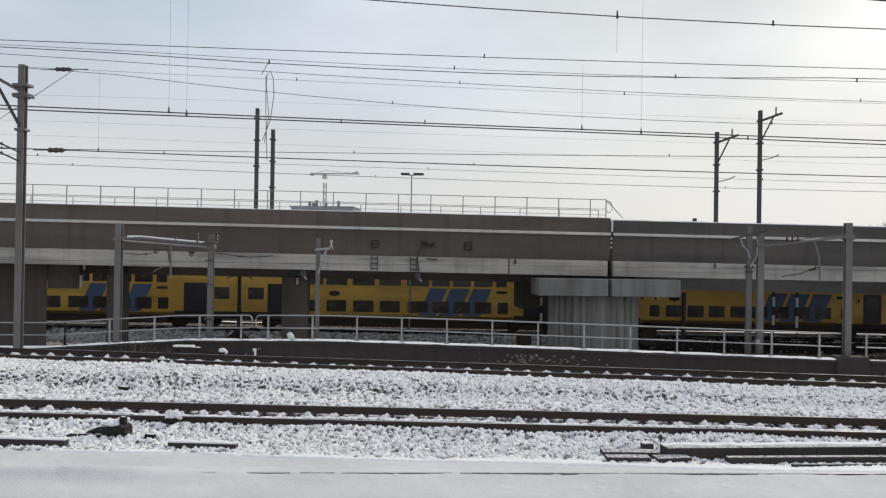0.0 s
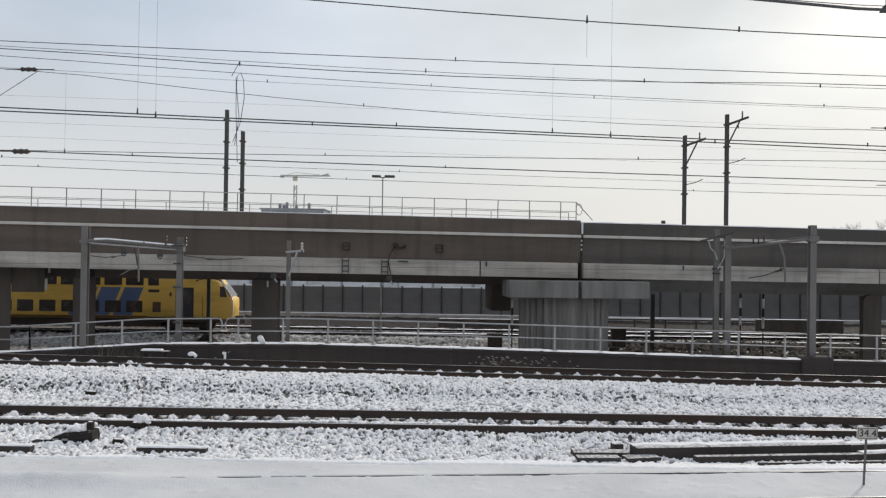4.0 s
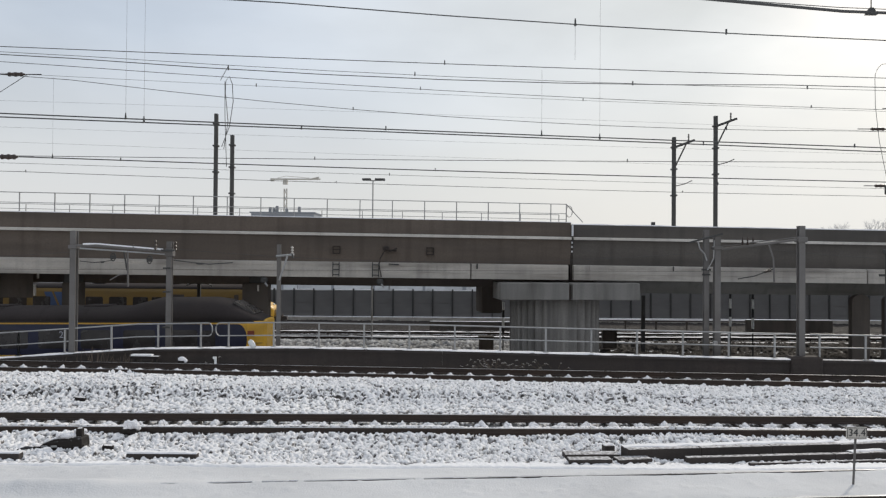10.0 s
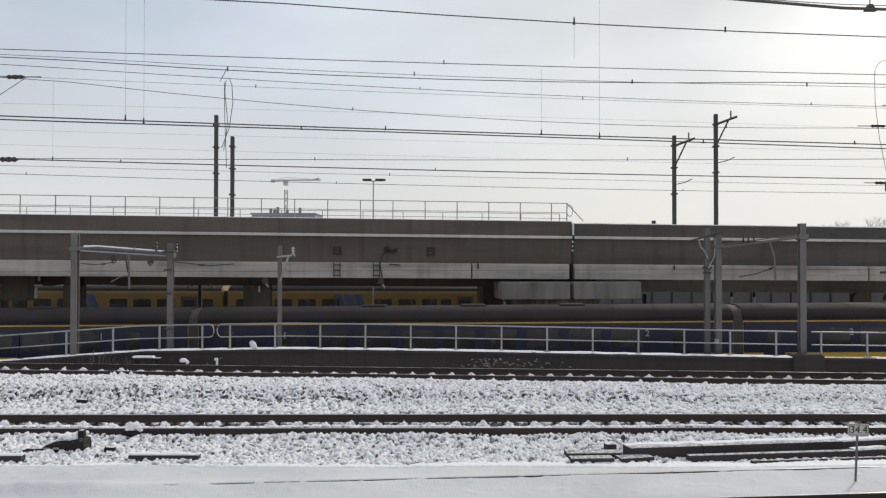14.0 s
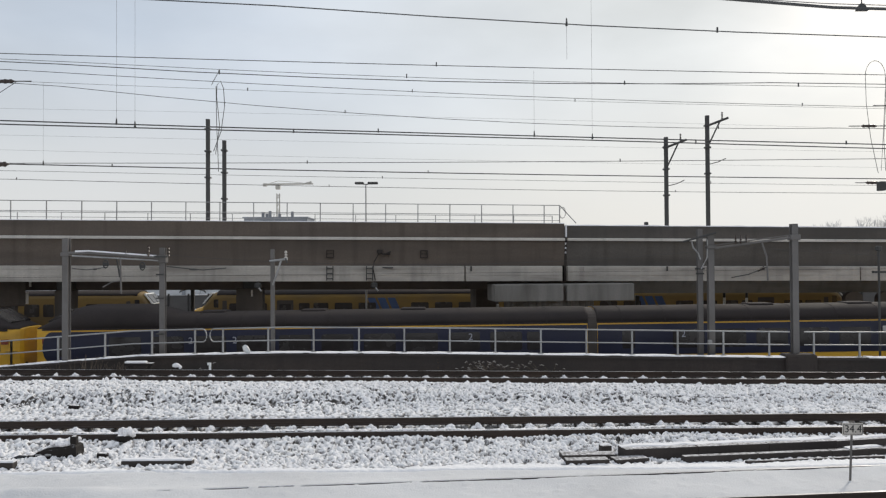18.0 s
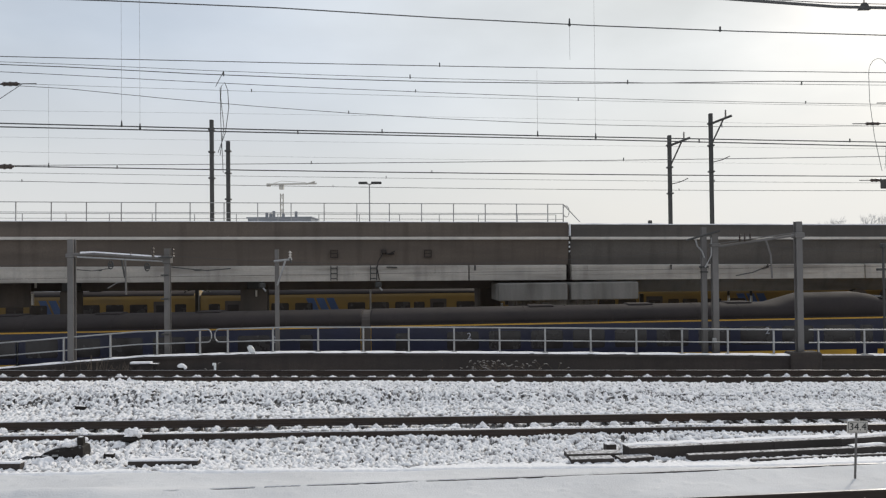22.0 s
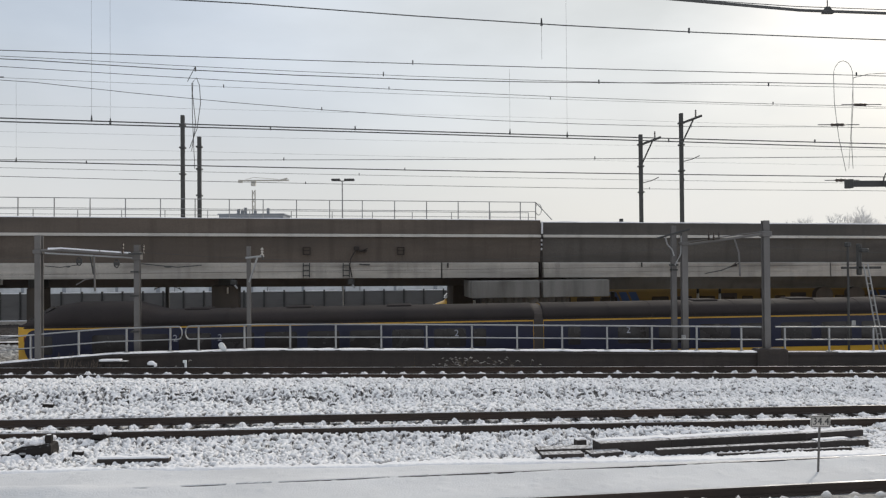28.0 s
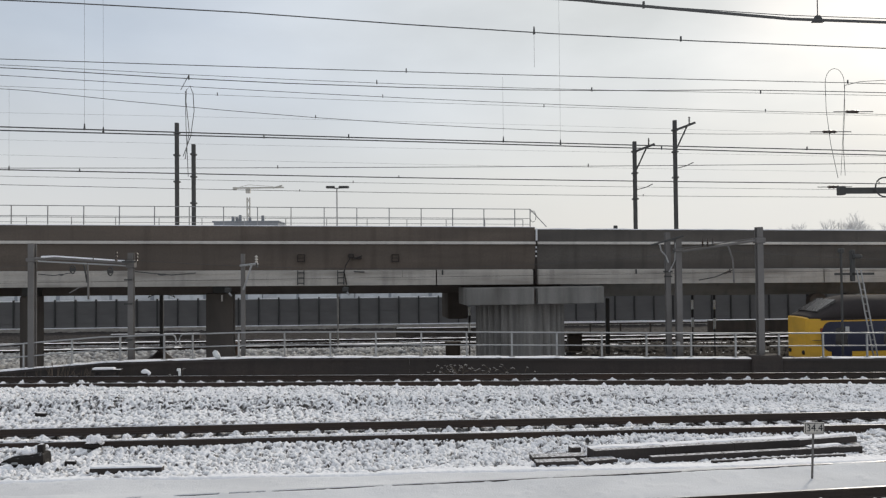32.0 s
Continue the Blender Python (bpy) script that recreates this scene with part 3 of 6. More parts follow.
def build_wall():
    wall = thing("retaining_wall", "low dark concrete retaining wall with snow along its coping", "retaining wall", kind="structure", yard=True)
    xs = [-60, -40, -25, -15, -12.4, -9.8, -7.4, -5, -2.5, 0, 3, 6, 9, 11.5, 14, 17, 20, 30, 45, 60]
    for a, c in zip(xs, xs[1:]):
        b = Build()
        def warp(x, y, z):
            return (x, wall_y(x) + y, z if z < -1 else coping(x) + z)
        b.along([(0, -3.1), (0.3, -3.1), (0.3, -0.09), (0.0, -0.09)], [a + 0.0005, c - 0.0005], warp)
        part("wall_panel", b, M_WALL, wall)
        b = Build().along([(-0.06, -0.09), (0.34, -0.09), (0.34, -0.012), (0.32, 0), (-0.04, 0), (-0.06, -0.012)], [a + 0.004, c - 0.004], warp)
        part("coping_stone", b, M_TROUGH, wall, "snowy coping")
        if a > -60 and c < 60 and not (11.4 < a < 11.6):
            b = Build()
            n = max(2, int((c - a) / 0.35))
            rng = random.Random(int(a * 10))
            lv = []
            for i in range(n + 1):
                x = a + (c - a) * i / n
                h = rng.uniform(0.01, 0.032)
                lv.append([warp(x, -0.07 + rng.uniform(-0.02, 0.02), -0.01), warp(x, 0.33, -0.01), warp(x, 0.3, h), warp(x, 0.0, h)])
            b.loft(lv)
            part("snow_ridge", b, M_SNOW, wall, "strip of snow")


build_wall()


def build_railing():
    rail = thing("railing", "galvanised two-bar steel railing on the retaining wall", "railing", yard=True)
    def top(x):
        return coping(x) + 0.82
    def py(x):
        return wall_y(x) + 0.12
    left = [-14.05 - 1.53 * i for i in range(20)] + [-14.05, -12.5, -10.95, -9.4, -7.98]
    right = [-7.06 + 1.492 * i for i in range(13)] + [12.3 + 1.49 * i for i in range(24)]
    for x in left + right:
        b = Build().box(x - 0.028, x + 0.028, py(x) - 0.028, py(x) + 0.028, coping(x) + 0.01, top(x), 0.006)
        post = part("post", b, M_GALV, rail)
        part("foot_plate", Build().box(x - 0.09, x + 0.09, py(x) - 0.07, py(x) + 0.07, coping(x) - 0.005, coping(x) + 0.03, 0.008), M_GALV, post)
    def bars(x0, x1, loop0, loop1):
        xs = [x0 + (x1 - x0) * i / 16 for i in range(17)]
        for dz, r, name in ((0.0, 0.024, "handrail"), (-0.42, 0.02, "lower_bar")):
            part(name, Build().tube([(x, py(x) - 0.03, top(x) + dz) for x in xs], r, 8), M_GALV, rail)
        for flag, x, s in ((loop0, x0, -1), (loop1, x1, 1)):
            if flag:
                pts = [(x + s * 0.13 * math.sin(a), py(x) - 0.03, top(x) - 0.21 + 0.21 * math.cos(a)) for a in (math.pi * k / 8 for k in range(9))]
                part("end_loop", Build().tube(pts, 0.022, 8), M_GALV, rail)
    bars(-45, -7.72, False, True)
    bars(-7.35, 11.5, True, False)
    bars(11.98, 48, False, False)


build_railing()

# ---- flyover ----
FLY = pose(0, 34.93, 0, 0, 0.41, 6.02)      # before the YARD scaling


def build_flyover():
    fly = thing("flyover", "long dark concrete railway flyover with pale edge beams", "flyover", FLY, kind="structure", yard=True)
    X0, X1, J = -60, 60, 5.68
    # parapets either side of the expansion joint
    for a, c, z, m in ((X0, J - 0.05, 5.31, M_DARKCON), (J + 0.05, X1, 5.22, M_GREYCON)):
        part("parapet", Build().along([(0.05, 4.66), (0.32, 4.66), (0.32, z - 0.02), (0.28, z), (0.09, z), (0.05, z - 0.02)], [a, c]), m, fly)
        part("web", Build().along([(0.10, 3.43), (0.5, 3.43), (0.5, 4.54), (0.0, 4.54)], [a, c]), m, fly, "dark girder web")
        cuts = [a] + [q for q in [J + 0.62 + 11.6 * k for k in range(-9, 10)] if a + 1 < q < c - 1] + [c]
        for p, q in zip(cuts, cuts[1:]):
            part("edge_ledge", Build().along([(-0.12, 4.54), (0.3, 4.54), (0.3, 4.66), (-0.06, 4.66), (-0.12, 4.64)], [p + 0.008, q - 0.008]), M_LEDGE, fly, "pale ledge")
        rng = random.Random(int(z * 100))
        n = int((c - a) / 0.5)
        lv = [[(a + (c - a) * i / n, y, z + dz) for y, dz in ((0.06, -0.01), (0.31, -0.01), (0.29, h), (0.08, h))] for i in range(n + 1) for h in [rng.uniform(0.012, 0.045) * (1.0 if a > 0 else 0.55)]]
        part("parapet_snow", Build().loft(lv), M_SNOW, fly, "thin snow on the parapet")
    # pale edge beam in lengths, with two shadow grooves
    joints = [X0, -47.1, -38.3, -29.6, -20.9, 1.16, J, 19.4, 31.7, 40.5, 49, X1]
    for p, q in zip(joints, joints[1:]):
        q = q - 0.19 if q == J else q
        prof = [(-0.25, 2.77), (0.45, 2.77), (0.45, 3.43), (-0.1, 3.43), (-0.25, 3.38), (-0.25, 3.27), (-0.235, 3.265), (-0.235, 3.235), (-0.25, 3.23), (-0.25, 3.02), (-0.235, 3.015), (-0.235, 2.995), (-0.25, 2.99)]
        part("edge_beam", Build().along(prof, [p + 0.03, q - 0.03]), M_PALECON, fly, "pale precast edge beam")
    part("joint_strip", Build().box(J - 0.06, J + 0.06, 0.06, 0.45, 2.77, 5.2), M_WALL, fly, "dark expansion joint")
    part("joint_snow", Build().box(J - 0.03, J + 0.02, -0.14, 0.04, 4.7, 5.24, 0.01), M_SNOW, fly, "snow in the joint")
    for z0, z1 in ((4.36, 4.46), (4.18, 4.26), (3.98, 4.06)):
        part("joint_snow", Build().box(J - 0.03, J + 0.02, -0.02, 0.08, z0, z1, 0.01), M_SNOW, fly, "snow in the joint")
    # deck and inner girders
    part("deck", Build().box(X0, X1, 0.32, 9.6, 4.1, 4.5), M_DARKCON, fly)
    part("inner_girder", Build().along([(3.4, 2.3), (7.4, 2.3), (8.6, 4.1), (2.2, 4.1)], [X0, 7.6]), M_DARKCON, fly, "grey box girder")
    # paler concrete on this half stands in for light from the right
    part("inner_girder", Build().along([(3.1, 2.1), (7.4, 2.1), (8.6, 4.1), (2.0, 4.1)], [7.62, X1]), M_CONCRETE, fly, "deeper grey box girder")
    part("far_parapet", Build().box(X0, X1, 9.5, 9.8, 3.0, 5.1), M_DARKCON, fly)
    part("deck_snow", Build().box(X0, X1, 0.35, 9.4, 4.5, 4.56), M_SNOW, fly)
    part("marker_box", Build().box(9.35, 9.5, 0.1, 0.25, 5.22, 5.4, 0.01), M_DARKST, fly, "small dark box")
    # small brackets, hatches and pipes on the web
    for x in (-4.62, -0.6):
        part("hatch_frame", Build().box(x - 0.16, x - 0.13, -0.02, 0.1, 3.77, 4.1).box(x + 0.13, x + 0.16, -0.02, 0.1, 3.77, 4.1).box(x - 0.13, x + 0.13, -0.02, 0.1, 4.07, 4.1).box(x - 0.13, x + 0.13, -0.02, 0.1, 3.77, 3.8).box(x - 0.13, x + 0.13, 0.03, 0.06, 3.93, 3.95), M_WALL, fly, "rusty hatch frame")
    b = Build().box(-2.62, -2.4, -0.12, 0.1, 3.95, 4.12, 0.02).box(-2.4, -2.06, -0.14, 0.02, 3.9, 3.97).tube([(-2.3, -0.14, 3.93), (-2.04, -0.2, 4.04)], 0.03, 6)
    part("cable_clamp", b.tube([(-2.55, -0.1, 3.95), (-2.75, -0.12, 3.6), (-2.8, -0.3, 3.3), (-2.7, -0.34, 2.8)], 0.025, 6), M_WALL, fly, "rusty clamp with a cable running down")
    part("cable_stub", Build().tube([(-2.4, -0.3, 3.36), (-1.95, -0.3, 3.34)], 0.03, 6), M_DARKST, fly)
    for x in (-4.62, -2.95):
        b = Build()
        for s in (-0.13, 0.13):
            b.box(x + s - 0.02, x + s + 0.02, -0.36, -0.31, 2.8, 3.42)
        for k in range(3):
            b.box(x - 0.13, x + 0.13, -0.355, -0.32, 2.86 + 0.22 * k, 2.9 + 0.22 * k)
        part("step_iron", b, M_DARKST, fly, "rusty step ladder")
    for x in (-7.6, -2.75):
        k = part("cable_bracket", Build().box(x - 0.14, x + 0.14, -0.42, -0.25, 2.48, 2.72, 0.05), M_DARKST, fly, "dark cable bracket")
        part("cable_end", Build().tube([(x + 0.05, -0.45, 2.5), (x + 0.16, -0.46, 2.36)], 0.04, 6), M_GALV, k)
    for x, z in ((1.42, 3.2), (10.2, 3.22), (14.7, 3.26)):
        part("drain_pipe", Build().tube([(x, -0.3, 3.42), (x, -0.3, z)], 0.035, 8), M_DARKST, fly)


build_flyover()


def build_parapet_railing():
    for off, x0, x1, step, z0, z1, lab in ((0.19, -58, 5.45, 1.40, 5.31, 6.11, "thin grey railing along the flyover parapet"), (9.65, -58, 7.5, 2.2, 5.1, 6.2, "thin grey railing on the far flyover edge")):
        r = thing("flyover_railing", lab, "railing", FLY, group="railings on the flyover", yard=True)
        n = int((x1 - x0) / step)
        for i in range(n):
            x = x1 - step * (i + 0.5 if off < 1 else i)
            part("post", Build().box(x - 0.02, x + 0.02, off - 0.02, off + 0.02, z0, z1, 0.005), M_GALV, r)
        for z, rr in ((z1, 0.018), (z0 + (z1 - z0) * 0.48, 0.014), (z0 + (z1 - z0) * 0.16, 0.012)):
            part("bar", Build().tube([(x0, off - 0.03, z), (x1, off - 0.03, z)], rr, 6), M_GALV, r)
        if off < 1:
            part("post", Build().box(x1 - 0.02, x1 + 0.02, off - 0.02, off + 0.02, z0, z1, 0.005), M_GALV, r)
            part("end_stay", Build().tube([(x1, off, z1), (x1 + 0.75, off, z0 + 0.02)], 0.02, 6), M_GALV, r, "slanting end stay")
            part("end_loop", Build().tube([(x1 + 0.13 + 0.14 * math.cos(a), off, z1 - 0.32 + 0.25 * math.sin(a)) for a in (math.pi * k / 6 for k in range(13))], 0.016, 6), M_GALV, r)


build_parapet_railing()


def build_piers():
    # fluted pier with its wide cap
    pier = thing("bridge_pier", "fluted grey concrete bridge pier under a wide pale cap", "bridge pier", pose(5.0, 36.2, -2.8, 0, 0, 6.0), kind="structure", yard=True)
    n = 240
    def ring(z, s=1.0):
        pts = []
        for i in range(n):
            a = 2 * math.pi * i / n
            fl = 1.02 - 0.11 * (0.5 + 0.5 * math.cos(a * 30)) ** 2
            ca, sa = math.cos(a), math.sin(a)
            pts.append((1.95 * s * fl * math.copysign(abs(ca) ** 0.7, ca), 1.1 * s * fl * math.copysign(abs(sa) ** 0.7, sa), z))
        return pts
    part("shaft", Build().loft([ring(0), ring(4.6), ring(4.72, 0.97)]), M_SHAFT, pier, "fluted shaft")
    for a, c in ((-2.66, 0.30), (0.48, 3.44)):
        part("cap_block", Build().prism([(a - 0.08, -1.7), (c - 0.08, -1.7), (c - 0.08, 0.3), (a - 0.08, 0.3)], 4.68, 5.42, 0.03), M_CAP, pier, "stained pale cap")
    part("cap_core", Build().box(-2.4, 2.8, -1.3, 1.3, 4.7, 5.3), M_DARKCON, pier)
    part("cross_head", Build().box(-2.75, -1.75, 3.5, 5.5, 3.78, 5.3, 0.05), M_PIER, pier, "dark hanging cross head")
    # plain dark piers
    for x, y, w in ((-8.22, 35.6, 1.12), (-15.85, 34.6, 0.62), (-27.5, 33.3, 1.1)):
        p = thing("plain_pier", "plain dark rectangular concrete pier", "bridge pier", pose(x, y, -2.8, 0, 0, 6.0), group="plain piers", kind="structure", yard=True)
        part("shaft", Build().prism([(-w / 2, -0.5), (w / 2, -0.5), (w / 2, 0.5), (-w / 2, 0.5)], 0, 5.3, 0.04), M_PIER, p)
        part("bearing", Build().box(-0.3, 0.3, -0.35, 0.35, 5.28, 5.75, 0.03), M_DARKST, p)
        part("insulator", Build().tube([(0.12, -0.55, 4.95), (0.12, -0.55, 5.22)], 0.04, 8), M_LEDGE, p, "pale insulator")
    # broad abutment with a hanging cross head
    p = thing("abutment", "broad dark concrete abutment wall under the flyover", "abutment", pose(-18.84, 34.23, -2.8, 0, 0, 6.0), kind="structure", yard=True)
    part("wall_block", Build().prism([(-9.0, 0.0), (0.0, 0.0), (-0.75, 1.6), (-9.0, 1.6)], 0, 5.75, 0.04), M_PIER, p)
    part("cross_head", Build().prism([(0.0, 0.05), (1.35, 0.05), (0.7, 1.5), (-0.6, 1.5)], 4.62, 5.7, 0.03), M_PIER, p, "dark hanging cross head")
    # pale strip added for the bright edge of the cross head
    part("edge_strip", Build().tube([(1.46, -0.06, 4.72), (1.46, -0.06, 5.2)], 0.06, 8), M_LEDGE, p, "pale strip on the cross head edge")
    part("insulator", Build().tube([(1.6, -0.1, 5.45), (1.6, -0.1, 5.72)], 0.05, 8), M_LEDGE, p, "pale insulator")
    for x in (19.92, 21.5):
        p = thing("round_pier", "dark pier with a rounded top", "bridge pier", pose(x, 38.6, -2.8, 0, 0, 6.0), group="rounded piers", kind="structure", yard=True)
        out = [(-0.45, 0.0), (0.45, 0.0), (0.45, 4.55)] + [(0.45 * math.cos(a), 4.55 + 0.32 * math.sin(a)) for a in (math.pi * k / 8 for k in range(1, 8))] + [(-0.45, 4.55)]
        part("shaft", Build().loft([[(u, -0.15, z) for u, z in out], [(u, 0.15, z) for u, z in out]]), M_PIER, p)


build_piers()


def build_noise_wall():
    w = thing("noise_wall", "grey panelled noise barrier with dark posts behind the lower tracks", "noise barrier", pose(0, 84, 0), kind="structure")
    pm = Build().box(0.05, 2.0, 0.0, 0.14, 0, 3.12, 0.02).box(0.05, 2.0, -0.03, 0.0, 0.93, 0.97).box(0.05, 2.0, -0.03, 0.0, 1.88, 1.92).mesh("panel", M_PANEL)
    qm = Build().box(-0.07, 0.07, -0.12, 0.16, -0.15, 3.36, 0.01).mesh("post", M_DARKST)
    sm = Build().box(0.0, 2.06, -0.6, -0.13, -0.2, 0.42, 0.03).mesh("plinth", M_PALECON)
    lm = Build().box(0.0, 2.06, -0.58, -0.13, 0.42, 0.5, 0.03).mesh("plinth_snow", M_SNOW)
    tm = Build().box(0.1, 1.95, -0.02, 0.16, 3.2, 3.27, 0.02).mesh("top_snow", M_SNOW)
    bm_ = Build().box(0.0, 2.06, -0.03, 0.18, 3.12, 3.2).mesh("top_rail", M_GALV)
    for i in range(-34, 40):
        x = 1.0 + 2.065 * i
        z = -2.88
        for me in (pm, qm, sm, bm_, lm) + ((tm,) if i % 5 not in (1, 3) else ()):
            ob = new(me.name, me)
            ob.parent = w
            ob.matrix_basis = pose(x, 0, z)


build_noise_wall()


# ---- masts, portals and other steelwork ----
def h_section(b, x, y, z0, z1, w, d):
    """A broad-flanged steel post."""
    o = [(-w / 2, -d / 2), (w / 2, -d / 2), (w / 2, -d / 2 + 0.03), (0.02, -d / 2 + 0.035), (0.02, d / 2 - 0.035), (w / 2, d / 2 - 0.03), (w / 2, d / 2), (-w / 2, d / 2), (-w / 2, d / 2 - 0.03), (-0.02, d / 2 - 0.035), (-0.02, -d / 2 + 0.035), (-w / 2, -d / 2 + 0.03)]
    return b.loft([[(x + u, y + v, z) for u, v in o] for z in (z0, z1)])


def insulator(b, p, q, r=0.05, n=5):
    p, q = Vector(p), Vector(q)
    b.tube([p, q], r * 0.4, 6)
    for k in range(n):
        a = p.lerp(q, (k + 0.25) / n)
        c = p.lerp(q, (k + 0.7) / n)
        b.tube([a, c], r, 8, r * 0.55)
    return b


def build_line_masts():
    # tall masts that stand on the flyover
    for x, y, zt, bracket in ((-11.34, 40, 10.75, 0), (-10.53, 40, 9.69, 0), (13.5, 40, 10.82, 1), (11.43, 40, 9.75, 1)):
        m = thing("catenary_mast", "slim dark steel catenary mast on the flyover", "mast", pose(x, y, 0), group="masts on the flyover", yard=True)
        part("pole", h_section(Build(), 0, 0, 4.3, zt, 0.17, 0.17), M_DARKST, m)
        for z in (zt - 0.5, zt - 1.6, zt - 2.9):
            part("clamp", Build().box(-0.14, 0.14, -0.15, 0.15, z - 0.04, z + 0.04, 0.01), M_DARKST, m)
        if bracket:
            tip = (0.85, -0.6, zt - 0.22)
            part("bracket_arm", Build().tube([(-0.12, 0, zt - 0.56), tip], 0.06, 6), M_DARKST, m)
            part("bracket_strut", Build().tube([(0.0, 0, zt - 1.6), (0.5, -0.36, zt - 0.38)], 0.038, 6), M_DARKST, m)
            part("insulator", insulator(Build(), (0.6, -0.42, zt - 0.25), (0.6, -0.42, zt + 0.1), 0.06), M_INSUL, m)
            part("registration_arm", Build().tube([(0, 0, zt - 2.45), (0.45, -0.3, zt - 2.35), (0.75, -0.5, zt - 2.2)], 0.022, 6), M_DARKST, m)
    # big mast beside the near tracks
    m = thing("catenary_mast", "tall grey steel catenary mast with double bracket beside the tracks", "mast", pose(-15.28, 26.05, 0), yard=True)
    part("pole", h_section(Build(), 0, 0, -0.1, 9.64, 0.22, 0.22), M_MAST, m)
    part("base_plate", Build().box(-0.32, 0.32, -0.3, 0.3, -0.25, 0.02, 0.03), M_TROUGH, m)
    part("clamp", Build().box(-0.26, 0.26, -0.2, 0.2, 8.55, 8.68, 0.01).box(-0.26, 0.26, -0.2, 0.2, 8.9, 9.0, 0.01), M_MAST, m)
    for s in (-0.18, 0.18):
        part("bracket_arm", Build().tube([(0.3, s, 8.56), (-1.9, s - 0.8, 9.85)], 0.035, 6), M_MAST, m)
    for k in range(5):
        u = 0.12 + 0.19 * k
        x0, z0, x1, z1 = 0.3 - 2.2 * u, 8.56 + 1.29 * u, 0.3 - 2.2 * (u + 0.1), 8.56 + 1.29 * (u + 0.1)
        part("lacing", Build().tube([(x0, -0.18 - 0.8 * u, z0), (x1, 0.18 - 0.8 * (u + 0.1), z1)], 0.02, 5), M_MAST, m)
    part("bracket_strut", Build().tube([(-0.03, -0.1, 7.6), (-0.75, -0.4, 9.1)], 0.05, 8), M_DARKST, m)
    part("strut_foot", Build().box(-0.18, 0.18, -0.17, 0.17, 7.44, 7.52, 0.01), M_MAST, m)
    for z in (6.72, 6.42):
        part("registration_arm", Build().tube([(0, -0.1, z), (-0.5, -0.5, z + 0.28), (-1.7, -1.2, z + 0.45)], 0.03, 6), M_DARKST, m)
        part("insulator", insulator(Build(), (-0.4, -0.4, z + 0.24), (-0.75, -0.65, z + 0.33), 0.07), M_INSUL, m)


build_line_masts()


def build_portals():
    # portal over the cutting, seen against the flyover
    p = thing("catenary_portal", "grey steel catenary portal with a snowy crossbeam", "catenary portal", yard=True)
    part("mast", h_section(Build(), -12.25, 26.75, -0.2, 4.45, 0.20, 0.22), M_MAST, p)
    part("mast", h_section(Build(), -9.28, 27.35, -2.98, 4.13, 0.18, 0.18), M_MAST, p)
    part("crossbeam", Build().tube([(-12.1, 26.6, 3.95), (-11.5, 26.7, 3.97), (-9.28, 27.25, 3.78)], 0.05, 8), M_MAST, p, "tubular crossbeam")
    part("snow_strip", Build().tube([(-11.9, 26.6, 4.01), (-11.5, 26.69, 4.02), (-9.45, 27.2, 3.85)], 0.035, 6), M_SNOW, p, "strip of snow")
    part("lower_chord", Build().tube([(-12.0, 26.6, 3.87), (-9.3, 27.25, 3.69)], 0.03, 6), M_GALV, p)
    part("collar", Build().box(-12.40, -12.09, 26.6, 26.89, 3.85, 3.98, 0.02), M_MAST, p)
    part("collar", Build().box(-9.42, -9.14, 27.2, 27.5, 3.62, 3.88, 0.02), M_MAST, p)
    for x, y, z in ((-10.95, 26.75, 3.78), (-9.85, 27.05, 3.7)):
        u = [(x + 0.08 * math.sin(a), y - 0.02, z - 0.19 + 0.13 * math.cos(a)) for a in (radians(30 * k) for k in range(13))]
        part("hanger", Build().tube(u, 0.024, 6).box(x - 0.05, x + 0.05, y - 0.05, y + 0.01, z - 0.26, z - 0.14, 0.01), M_DARKST, p, "looped hanger")
    for x, y, z0, z1, r in ((-10.37, 26.95, 3.9, 4.03, 0.03), (-9.68, 27.1, 3.84, 4.2, 0.055), (-9.06, 27.25, 3.82, 4.16, 0.055)):
        part("insulator", insulator(Build(), (x, y, z0), (x, y, z1), r, 3), M_INSUL, p)
    part("insulator_bracket", Build().box(-9.5, -9.04, 27.1, 27.18, 3.8, 3.86), M_DARKST, p)
    part("drop_arm", Build().tube([(-10.56, 26.95, 3.8), (-10.54, 26.95, 3.2), (-10.53, 26.95, 2.6)], 0.032, 6), M_MAST, p)
    part("drop_brace", Build().tube([(-10.68, 26.95, 3.8), (-10.57, 26.95, 3.15)], 0.028, 6), M_DARKST, p)
    part("registration_arm", Build().tube([(-10.54, 26.95, 3.02), (-10.8, 26.9, 3.0), (-11.1, 26.85, 2.82)], 0.02, 6), M_MAST, p)
    # bow of a tension device beside the mast, and short wire ends against the bridge
    part("wire_end", Build().tube([(-9.1, 27.2, 3.5), (-8.6, 27.2, 3.44), (-7.9, 27.2, 3.37), (-7.1, 27.2, 3.43)], 0.018, 5).ball((-8.2, 27.2, 3.39), 0.16, 0.03, 0.035, 8, 5), M_DARKST, p, "dark wire with an insulator")
    part("wire_end", Build().tube([(-12.0, 26.6, 3.45), (-11.5, 26.6, 3.4), (-10.9, 26.6, 3.48)], 0.014, 5).ball((-11.25, 26.6, 3.42), 0.07, 0.03, 0.03, 8, 5), M_DARKST, p, "dark wire with an insulator")
    for z in (3.2, 2.4, 1.2):
        part("band", Build().box(-9.47, -9.21, 27.22, 27.48, z, z + 0.05), M_DARKST, p)
    # single pole with a short bracket
    q = thing("catenary_pole", "dark steel pole with a short bracket behind the railing", "mast", yard=True)
